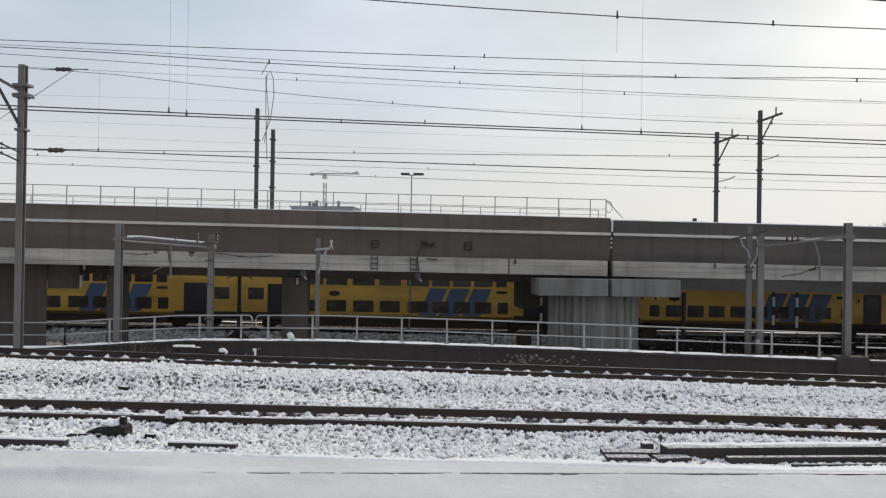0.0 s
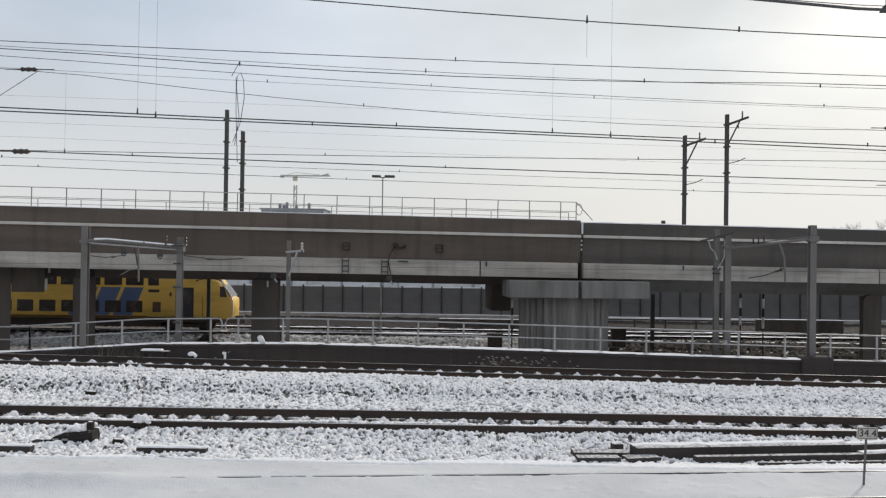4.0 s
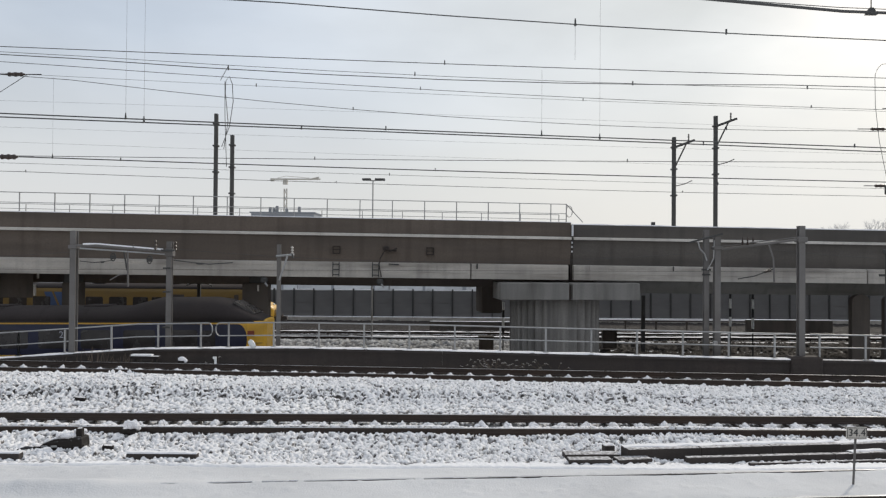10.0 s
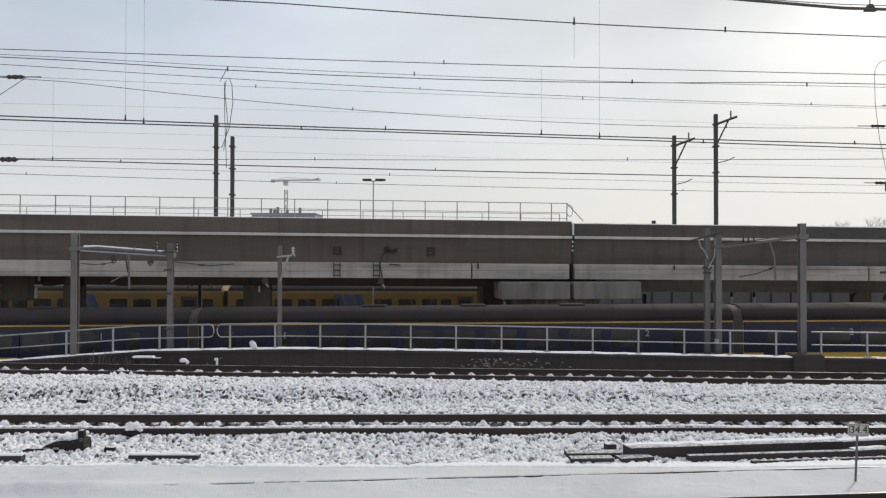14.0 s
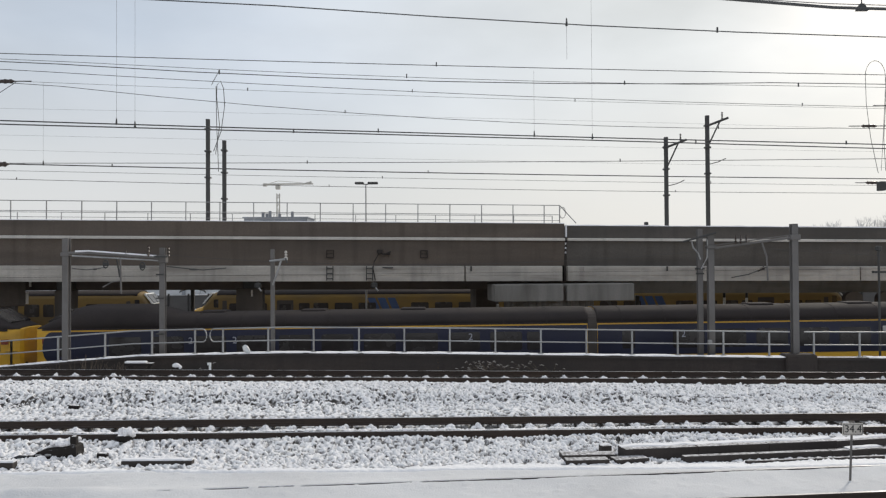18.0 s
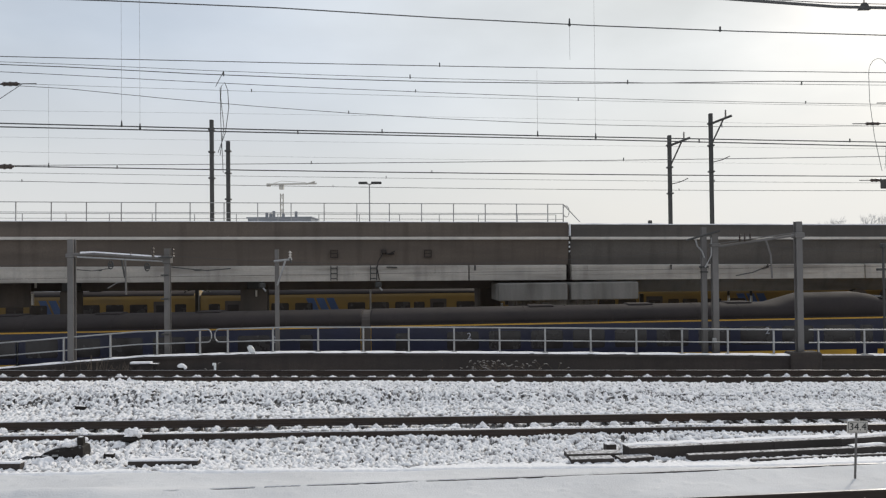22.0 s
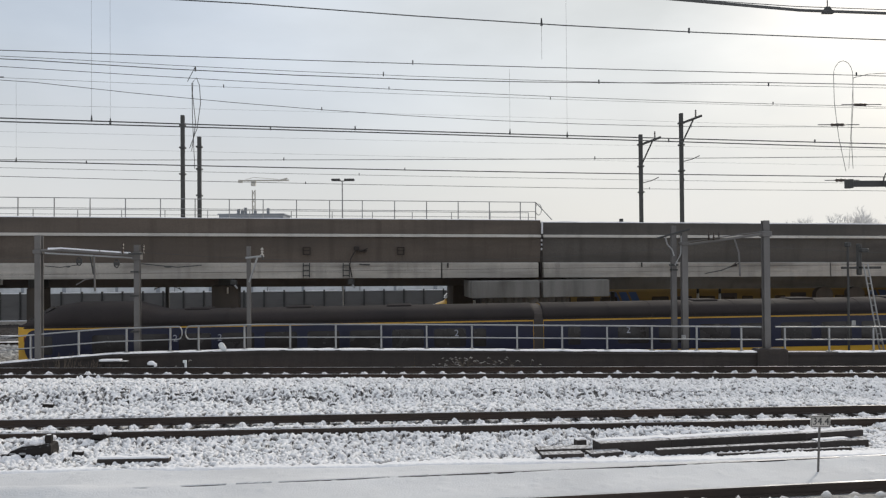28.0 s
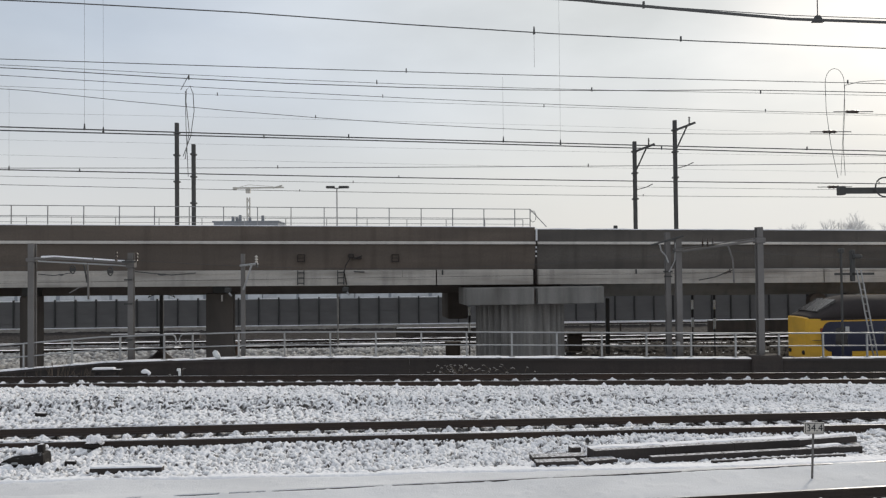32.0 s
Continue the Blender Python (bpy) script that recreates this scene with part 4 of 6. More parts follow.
    part("pole", h_section(Build(), -5.58, 27.4, -2.98, 4.06, 0.125, 0.14), M_MAST, q)
    part("bracket_arm", Build().tube([(-5.65, 27.3, 3.66), (-5.0, 26.95, 3.72)], 0.04, 6), M_GALV, q)
    part("bracket_strut", Build().tube([(-5.55, 27.3, 2.85), (-5.2, 27.0, 3.72)], 0.035, 6), M_GALV, q)
    part("insulator", insulator(Build(), (-5.06, 27.0, 3.74), (-5.06, 27.0, 4.0), 0.06, 3), M_LEDGE, q, "pale insulator")
    part("stub", Build().tube([(-5.05, 26.95, 3.74), (-5.0, 26.9, 3.6)], 0.03, 6), M_DARKST, q)
    # portal at the other end of the wall
    p = thing("catenary_portal", "grey steel catenary portal on a concrete footing in the wall", "catenary portal", yard=True)
    part("mast", h_section(Build(), 11.76, 26.5, 0.4, 4.78, 0.20, 0.22), M_MAST, p)
    part("footing", Build().box(11.3, 12.3, 26.05, 26.7, -0.6, 0.52, 0.05), M_WALL, p, "dark concrete footing")
    part("mast", h_section(Build(), 8.92, 27.35, -2.98, 4.66, 0.17, 0.17), M_MAST, p)
    part("mast", h_section(Build(), 9.22, 27.15, -2.98, 4.42, 0.2, 0.2), M_MAST, p)
    part("head_arm", Build().tube([(8.3, 27.2, 4.22), (9.35, 26.95, 4.52)], 0.036, 6), M_DARKST, p)
    part("crossbeam", Build().tube([(9.35, 27.0, 4.0), (11.7, 26.4, 4.34)], 0.042, 8), M_MAST, p)
    part("upper_chord", Build().tube([(9.35, 27.0, 4.1), (10.5, 26.7, 4.26), (11.7, 26.4, 4.42)], 0.018, 6), M_MAST, p)
    part("strut", Build().tube([(8.9, 27.2, 3.62), (8.82, 27.2, 3.85), (8.66, 27.2, 4.02), (8.6, 27.2, 4.26)], 0.026, 6), M_GALV, p, "bent pale strut")
    part("strut", Build().tube([(8.92, 27.2, 3.3), (9.1, 27.1, 3.7), (9.12, 27.1, 4.3)], 0.026, 6), M_GALV, p)
    part("band", Build().box(8.8, 9.04, 27.2, 27.48, 3.28, 3.34).box(8.82, 9.02, 27.2, 27.46, 3.12, 3.17), M_DARKST, p)
    part("collar", Build().box(11.6, 11.92, 26.33, 26.66, 4.24, 4.42, 0.02), M_MAST, p)
    part("collar", Build().box(9.07, 9.37, 26.98, 27.3, 3.98, 4.1, 0.02), M_MAST, p)
    for x in (9.95, 10.12, 10.3):
        part("insulator", insulator(Build(), (x, 26.8, 4.15), (x, 26.8, 4.42), 0.05), M_INSUL, p)
    part("drop_arm", Build().tube([(10.75, 26.65, 4.22), (10.92, 26.65, 3.7), (10.95, 26.65, 2.92)], 0.03, 6), M_MAST, p)
    part("registration_arm", Build().tube([(10.9, 26.65, 3.35), (10.3, 26.65, 3.12), (9.75, 26.65, 3.02)], 0.02, 6), M_DARKST, p)
    part("insulator", insulator(Build(), (10.62, 26.65, 3.24), (10.85, 26.65, 3.33), 0.05), M_INSUL, p)
    part("equipment_box", Build().box(9.06, 9.2, 26.98, 27.06, 0.78, 0.93, 0.015), M_GALV, p, "small grey box")
    # signal posts and a braced ladder mast beyond the footing
    s = thing("signal_post", "slim dark signal post with a small head", "signal", yard=True)
    part("pole", Build().tube([(14.92, 27.15, -2.98), (14.92, 27.15, 4.0)], 0.04, 8), M_DARKST, s)
    part("head", Build().box(14.84, 15.0, 27.05, 27.25, 3.88, 4.05, 0.03), M_DARKST, s)
    part("sign_plate", Build().box(14.96, 15.1, 27.02, 27.05, 1.18, 1.36, 0.01), M_GALV, s, "small grey plate")
    l = thing("ladder_mast", "braced grey ladder mast with a crossarm", "mast", yard=True)
    part("head_post", Build().box(15.48, 15.62, 27.5, 27.64, 2.9, 4.0, 0.02), M_DARKST, l)
    part("lamp_head", Build().box(15.52, 15.8, 27.35, 27.6, 3.7, 3.84, 0.03), M_DARKST, l)
    part("crossarm", Build().box(14.9, 16.3, 27.5, 27.58, 3.12, 3.2, 0.01), M_DARKST, l)
    for dx in (0.0, 0.15):
        part("stile", Build().tube([(15.66 + dx, 27.5, 3.3), (16.2 + dx, 27.5, 0.3), (16.5 + dx, 27.5, -2.98)], 0.026, 6), M_GALV, l)
    for k in range(13):
        x, z = 15.68 + 0.043 * k * 1.1, 3.1 - 0.25 * k
        part("rung", Build().tube([(x, 27.48, z), (x + 0.16, 27.48, z)], 0.012, 6), M_GALV, l)
    part("rear_stay", Build().tube([(17.1, 27.6, 1.2), (16.5, 27.6, -2.98)], 0.04, 6), M_GALV, l)


build_portals()


def build_far_things():
    # lamp post behind the flyover
    l = thing("lamp_post", "tall lamp post with two flat heads", "street lamp", pose(-5.28, 60, 0))
    part("pole", Build().tube([(0, 0, -2.4), (0, 0, 9.45)], 0.07, 8, 0.045), M_GALV, l)
    for s, tip in ((-1, -0.8), (1, 0.9)):
        part("lamp_head", Build().prism([(s * 0.15, -0.25), (tip, -0.2), (tip, 0.2), (s * 0.15, 0.25)], 9.42, 9.58, 0.03), M_DARKST, l, "dark flat lamp head")
        part("lamp_arm", Build().tube([(0, 0, 9.4), (tip * 0.7, 0, 9.5)], 0.04, 6), M_DARKST, l)
    # tower crane far away
    c = thing("tower_crane", "pale tower crane far behind the flyover", "crane", pose(-59, 300, 0))
    b = Build()
    for k in range(12):
        z = 2.7 * k - 2.9
        for sx, sy in ((-0.5, -0.5), (0.5, -0.5), (0.5, 0.5), (-0.5, 0.5)):
            b.tube([(sx, sy, z), (sx, sy, z + 2.7)], 0.12, 4)
        b.tube([(-0.5, -0.5, z), (0.5, -0.5, z + 2.7)], 0.09, 4)
        b.tube([(0.5, 0.5, z), (-0.5, 0.5, z + 2.7)], 0.09, 4)
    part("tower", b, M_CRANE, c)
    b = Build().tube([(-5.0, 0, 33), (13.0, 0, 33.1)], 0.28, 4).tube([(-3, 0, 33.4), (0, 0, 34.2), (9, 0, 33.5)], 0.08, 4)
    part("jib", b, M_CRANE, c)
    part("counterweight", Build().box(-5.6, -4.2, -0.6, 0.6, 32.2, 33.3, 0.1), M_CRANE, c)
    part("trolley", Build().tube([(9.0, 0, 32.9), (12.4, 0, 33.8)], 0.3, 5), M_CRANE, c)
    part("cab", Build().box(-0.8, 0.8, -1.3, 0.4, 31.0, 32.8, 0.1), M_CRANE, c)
    # low roof of a far building with plant on it
    h = thing("far_building", "low grey building with rooftop plant on the skyline", "building", pose(-50, 250, 0))
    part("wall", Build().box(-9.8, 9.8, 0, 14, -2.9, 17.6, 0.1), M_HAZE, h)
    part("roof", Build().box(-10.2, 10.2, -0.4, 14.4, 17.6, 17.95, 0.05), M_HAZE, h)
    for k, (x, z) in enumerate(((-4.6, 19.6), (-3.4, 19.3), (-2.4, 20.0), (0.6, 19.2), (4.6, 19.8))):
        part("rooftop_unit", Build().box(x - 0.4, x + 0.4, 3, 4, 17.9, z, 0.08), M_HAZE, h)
    for x in (-7, -3.5, 0, 3.5, 7):
        part("window", Build().box(x - 1.2, x + 1.2, -0.06, 0.02, 13.6, 15.4), M_GLASS, h)
    # left half is added; its grey tones down snow seen over the barrier
    g = thing("far_depot", "long low pale depot, lengthened leftwards to grey the gap over the barrier", "building", pose(30, 150, -2.9))
    for k in range(14):
        x = -176 + 17 * k
        part("wall", Build().box(x, x + 16.9, 0, 20, 0, 3.6, 0.1), M_PALEHAZE, g)
        for dx, w, z0, z1 in ((1.5, 2.6, 1.7, 2.3), (6.2, 0.5, 0.2, 3.4), (8.5, 3.8, 1.9, 2.25), (13.6, 0.7, 0.5, 3.0)):
            part("window", Build().box(x + dx, x + dx + w, -0.08, 0.02, z0, z1), M_HAZE, g)
    part("roof", Build().prism([(-176.5, -0.6), (62.5, -0.6), (62.5, 20.6), (-176.5, 20.6)], 3.6, 3.95, 0.05), M_HAZE, g)
    for k in range(34):
        x = -172 + 6.9 * k
        part("rooflight", Build().box(x, x + 2.2, 1, 3, 3.95, 4.25, 0.05), M_PALECON, g)
    # striped marker posts
    for x, z1, bands in ((4.12, 0.72, (("w", 0.55), ("b", 0.5), ("w", 0.6), ("b", 0.5))), (19.6, 1.51, (("b", 0.46), ("w", 0.65), ("b", 0.58), ("w", 0.65))), (21.14, 1.53, (("b", 0.5), ("w", 0.66), ("b", 0.6), ("w", 0.76)))):
        m = thing("marker_post", "black and white striped marker post", "post", pose(x, 55, 0), group="striped marker posts")
        z = z1
        for colour, h in bands:
            part("band", Build().tube([(0, 0, z - h), (0, 0, z)], 0.085, 10), M_BLACK if colour == "b" else M_STRIPE, m)
            z -= h
        part("pole", Build().tube([(0, 0, -2.9), (0, 0, z)], 0.05, 8), M_DARKST, m, "dark lower pole")
    # dark posts, a cabinet and low walls by the lower tracks
    for x, y, z1 in ((13.9, 56, 1.2), (9.0, 70, -0.6)):
        m = thing("line_post", "thin dark post beside the lower tracks", "post", pose(x, y, 0), group="posts by the lower tracks")
        part("pole", Build().box(-0.13, 0.13, -0.13, 0.13, -2.7, z1, 0.02), M_DARKST, m)
    m = thing("arched_lamp", "dark post with two drooping arms carrying snow", "lamp post", pose(-17.25, 57, 0))
    part("pole", Build().box(-0.12, 0.12, -0.1, 0.1, -2.85, 1.78, 0.02), M_DARKST, m)
    bow = [(0.92 * math.sin(a), 0, 1.54 + 0.26 * math.cos(a)) for a in (radians(-90 + 15 * k) for k in range(13))]
    part("arm", Build().tube(bow, 0.05, 6), M_DARKST, m, "arched arm")
    part("snow_strip", Build().tube([(x, -0.04, z + 0.07) for x, _, z in bow[2:-2]], 0.075, 6), M_SNOW, m, "strip of snow")
    for x0, x1, y, h in ((27.5, 35.3, 73, 1.1), (-1.2, 9.0, 73, 0.75), (-27, -19, 74, 0.45)):
        w = thing("low_wall", "low dark wall beside the lower tracks", "low wall", pose(0, y, -2.8), kind="structure")
        part("wall_body", Build().box(x0, x1, 0, 0.4, -0.5, h, 0.03), M_PIER, w)
        part("snow_ridge", Build().box(x0 + 0.05, x1 - 0.05, 0.0, 0.38, h, h + 0.04, 0.015), M_SNOW, w, "strip of snow")
    # low snow-topped duct on short feet, and snow lying along the lower tracks
    d = thing("cable_duct", "long low cable duct on short feet topped with snow", "cable duct", pose(0, 73, -2.8))
    for k in range(5):
        x = 13.5 + 2.78 * k
        part("duct_length", Build().box(x, x + 2.76, 0, 0.3, 0.88, 1.0, 0.02), M_PIER, d)
        part("snow_ridge", Build().box(x + 0.02, x + 2.74, 0.0, 0.28, 1.0, 1.07, 0.02), M_SNOW, d, "strip of snow")
        part("foot", Build().box(x + 0.2, x + 0.34, 0.08, 0.22, -0.5, 0.88, 0.01), M_PIER, d)
    rng = random.Random(21)
    for x0, x1, y0, y1, z, k in ((-50, 50, 61.28, 62.35, -2.33, 0.045), (9, 50, 59.5, 60.3, -2.5, 0.03), (-50, 50, 65.35, 66.3, -2.34, 0.0)):
        lv = []
        n = int((x1 - x0) / 0.5)
        for i in range(n + 1):
            x = x0 + (x1 - x0) * i / n
            a, c, h = y0 + k * x + rng.uniform(0, 0.25), y1 + k * x - rng.uniform(0, 0.25), rng.uniform(0.0, 0.05)
            lv.append([(x, a - 0.1, z - 0.3), (x, c + 0.1, z - 0.3), (x, c, z + h), (x, a, z + h)])
        o = new("track_snow", Build().loft(lv).mesh("track_snow", M_SNOW))
        tagged(o, "strip of snow lying along the lower track", "snow", kind="stuff")
    h = thing("spoil_heap", "dark heap of spoil beside the lower tracks", "heap", pose(-16.9, 55.6, -2.75))
    lv = []
    for z, r in ((-0.3, 1.0), (0.15, 0.86), (0.45, 0.55), (0.68, 0.26), (0.78, 0.06)):
        lv.append([(r * 1.05 * math.cos(a) * (1 + rng.uniform(-0.14, 0.14)), r * 0.8 * math.sin(a) * (1 + rng.uniform(-0.14, 0.14)), z + rng.uniform(-0.04, 0.04)) for a in (2 * math.pi * k / 14 for k in range(14))])
    part("heap", Build().loft(lv), M_WALL, h)
    for x, y, h, m, lab in ((-12.6, 57.6, 0.85, M_RUSTBOX, "small brown"), (11.8, 57.2, 1.2, M_PIER, "dark grey"), (3.0, 55.6, 0.85, M_PIER, "small dark grey")):
        c = thing("track_cabinet", lab + " trackside cabinet in the snow", "cabinet", pose(x, y, -2.6))
        part("body", Build().box(-0.5, 0.5, -0.3, 0.3, 0, h, 0.05), m, c)
        part("lid", Build().box(-0.55, 0.55, -0.35, 0.35, h, h + 0.08, 0.02), m, c)


build_far_things()


def build_trees():
    rng = random.Random(9)
    for k, (x, h) in enumerate(((146, 22), (152, 23.5), (156, 23.5), (163, 25.0), (167, 26.5), (171, 25), (177, 22), (186, 24), (195, 23))):
        t = thing("bare_tree", "leafless winter tree on the skyline", "tree", pose(x, 300 + rng.uniform(-6, 6), -2.9), group="skyline trees")
        trunk, crown = Build(), Build()
        trunk.tube([(0, 0, 0), (0.2, 0, h * 0.35), (0.1, 0, h * 0.6)], 0.45, 7, 0.22)
        def grow(p, d, length, r, depth):
            q = p + d * length
            crown.tube([p, p.lerp(q, 0.5) + Vector((rng.uniform(-0.1, 0.1), 0, 0.05)) * length, q], r, 4, r * 0.55)
            if depth:
                for _ in range(rng.randint(3, 4)):
                    nd = (d + Vector((rng.uniform(-0.8, 0.8), rng.uniform(-0.8, 0.8), rng.uniform(-0.15, 0.6)))).normalized()
                    grow(p.lerp(q, rng.uniform(0.5, 1.0)), nd, length * rng.uniform(0.55, 0.75), max(0.035, r * 0.55), depth - 1)
        for _ in range(7):
            grow(Vector((0.1, 0, h * rng.uniform(0.35, 0.6))), Vector((rng.uniform(-0.6, 0.6), rng.uniform(-0.6, 0.6), 1)).normalized(), h * 0.19, 0.2, 3)
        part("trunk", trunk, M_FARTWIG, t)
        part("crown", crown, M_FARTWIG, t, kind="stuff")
    # thin shrub at the foot of the portal
    s = thing("bare_shrub", "leafless brown shrub against the retaining wall", "shrub", pose(-11.0, 26.05, -0.25), yard=True)
    b = Build()
    for _ in range(90):
        x, a = rng.uniform(-1.6, 1.6), rng.uniform(-0.5, 0.5)
        h = rng.uniform(0.4, 1.05) * (1 - 0.25 * abs(x))
        b.tube([(x, rng.uniform(-0.15, 0.2), 0), (x + a * 0.3, rng.uniform(-0.15, 0.2), h * 0.5), (x + a * 0.7 + rng.uniform(-0.1, 0.1), rng.uniform(-0.2, 0.2), h)], 0.009, 3, 0.004)
    part("brushwood", b, M_TWIG, s, kind="stuff")
    # dry weeds by the second track
    for x, n in ((1.6, 30), (2.95, 14), (-7.9, 4)):
        s = thing("dry_weeds", "dry snow-tipped weeds at the foot of the wall", "weeds", pose(x, wall_y(x) - 0.35, -0.2), group="dry weeds", yard=True)
        b, w = Build(), Build()
        for _ in range(n):
            u, a = rng.uniform(-0.8, 0.8), rng.uniform(-0.4, 0.4)
            h = rng.uniform(0.3, 0.6)
            b.tube([(u, 0, 0), (u + a * 0.3, 0, h * 0.7), (u + a, rng.uniform(-0.1, 0.1), h)], 0.006, 3, 0.003)
            w.tube([(u + a - rng.uniform(0.02, 0.05), 0, h - rng.uniform(-0.03, 0.04)), (u + a, 0.01, h + 0.01), (u + a + rng.uniform(0.02, 0.06), 0, h - rng.uniform(0, 0.05))], 0.009, 4, 0.005)
        part("stems", b, M_TWIG, s, kind="stuff")
        part("snow_tips", w, M_PALECON, s, kind="stuff")


build_trees()


# ---- overhead wires ----
# wires over the near tracks
NEAR_WIRES = (
    (0.012, ((-2.56, 9.88, 6.78), (1.28, 10.4, 6.67), (6.19, 11.0, 6.63))),
    (0.010, ((-6.73, 12.5, 6.85), (0.13, 13.4, 6.85), (8.03, 14.3, 6.87))),
    (0.011, ((-6.89, 12.8, 6.82), (0.13, 13.65, 6.64), (6.34, 14.32, 6.75))),
    (0.008, ((-7.22, 13.4, 7.01), (0.13, 14.2, 6.82), (6.57, 14.83, 6.8))),
    (0.010, ((-8.89, 16.5, 7.58), (0.17, 18.75, 7.52), (11.79, 21.0, 7.58))),
    (0.007, ((-9.43, 17.5, 7.57), (0.18, 19.25, 7.53), (11.79, 21.0, 7.53))),
    (0.010, ((-8.84, 17.06, 7.45), (0.16, 18.5, 6.87), (10.5, 19.91, 6.85))),
    (0.013, ((-6.62, 12.3, 5.77), (0.12, 13.8, 5.78), (8.58, 15.3, 5.77))),
    (0.013, ((-6.71, 12.45, 5.74), (0.12, 13.95, 5.76), (8.66, 15.45, 5.71))),
)
# wires over the first track and the wall
MIDDLE_WIRES = (
    (0.011, ((-9.7, 18.0, 5.84), (0.15, 18.0, 5.81), (10.09, 18.0, 5.84))),
    (0.015, ((-9.16, 17.0, 5.7), (0.16, 19.0, 5.68), (11.77, 21.0, 5.69))),
    (0.009, ((-10.78, 20.0, 5.91), (0.18, 22.0, 5.85), (13.45, 24.0, 5.79))),
    (0.012, ((-12.4, 23.0, 6.02), (0.21, 25.5, 5.91), (15.68, 28.0, 5.89))),
)
# wires high over the cutting, and the feeder near the bank
HIGH_WIRES = (
    (0.006, ((-16.18, 30.0, 9.39), (0.28, 32.0, 9.34), (19.09, 34.0, 9.11))),
    (0.006, ((-16.18, 30.0, 8.4), (0.28, 32.0, 8.28), (19.08, 34.0, 8.15))),
    (0.006, ((-16.18, 30.0, 7.85), (0.27, 32.0, 7.65), (19.07, 34.0, 7.48))),
    (0.020, ((0.17, 7.81, 6.4), (3.27, 8.02, 6.15), (4.55, 8.1, 6.09))),
    (0.008, ((0.17, 7.91, 6.35), (3.61, 8.14, 6.2), (4.61, 8.2, 6.16))),
)


def wire_at(pts, x):
    (a, ya, za), (b, yb, zb), (c, yc, zc) = pts
    la, lb, lc = (x - b) * (x - c) / ((a - b) * (a - c)), (x - a) * (x - c) / ((b - a) * (b - c)), (x - a) * (x - b) / ((c - a) * (c - b))
    if a <= x <= c:
        return (x, ya * la + yb * lb + yc * lc, za * la + zb * lb + zc * lc)
    # beyond the outer points, set to fit the camera's view, it runs level
    e, o = (pts[0], pts[1]) if x < a else (pts[2], pts[1])
    k = (e[1] - o[1]) / (e[0] - o[0])
    return (x, e[1] + k * (x - e[0]), e[2])


def build_wires():
    for r, pts in NEAR_WIRES + MIDDLE_WIRES + HIGH_WIRES:
        x0 = -46
        xs = [x0 + (46 - x0) * i / 46 for i in range(47)]
        w = thing("overhead_wire", "thin dark overhead line wire", "overhead wire", group="overhead wires")
        part("wire", Build().tube([wire_at(pts, x) for x in xs], r * (0.56 if r < 0.0095 else 0.66 if r < 0.0125 else 0.82), 5), M_WIRE, w)
        if pts is HIGH_WIRES[4][1]:
            for x in (-3.0, 2.4, 7.0):
                part("spacer", Build().tube([wire_at(pts, x), wire_at(HIGH_WIRES[3][1], x)], 0.006, 5), M_WIRE, w)
        # clips along the wire
        rng = random.Random(int(pts[0][2] * 100))
        x = -14 + rng.uniform(0, 5)
        while x < 16 and r > 0.0065:
            p = wire_at(pts, x)
            part("clip", Build().box(p[0] - 0.01, p[0] + 0.01, p[1] - 0.01, p[1] + 0.01, p[2] - 0.015, p[2] + 0.055), M_WIRE, w)
            x += rng.uniform(6.5, 13)


build_wires()


def cutting_wires():
    """Contact and catenary wire over the track in the cutting, hung between the portals."""
    ys = 39.4
    supports = [-74, -45, -15.2, 14.6, 44, 74]
    c = thing("overhead_wire", "thin dark contact wire over the cutting", "overhead wire", group="overhead wires")
    part("wire", Build().tube([(x, ys, 3.04 + 0.004 * x) for x in supports], 0.008, 5), M_WIRE, c)
    pts = []
    for a, e in zip(supports, supports[1:]):
        pts += [(a + (e - a) * k / 12, ys, 4.25 + 0.004 * a - 2.9 * (k / 12) * (1 - k / 12)) for k in range(12)]
    part("catenary", Build().tube(pts, 0.008, 5), M_WIRE, c, "sagging catenary wire")
    for x, _, z in [q for i, q in enumerate(pts) if i % 12 in (3, 6, 9)]:
        part("dropper", Build().tube([(x, ys, 3.04 + 0.004 * x), (x, ys, z)], 0.004, 4), M_WIRE, c)


cutting_wires()


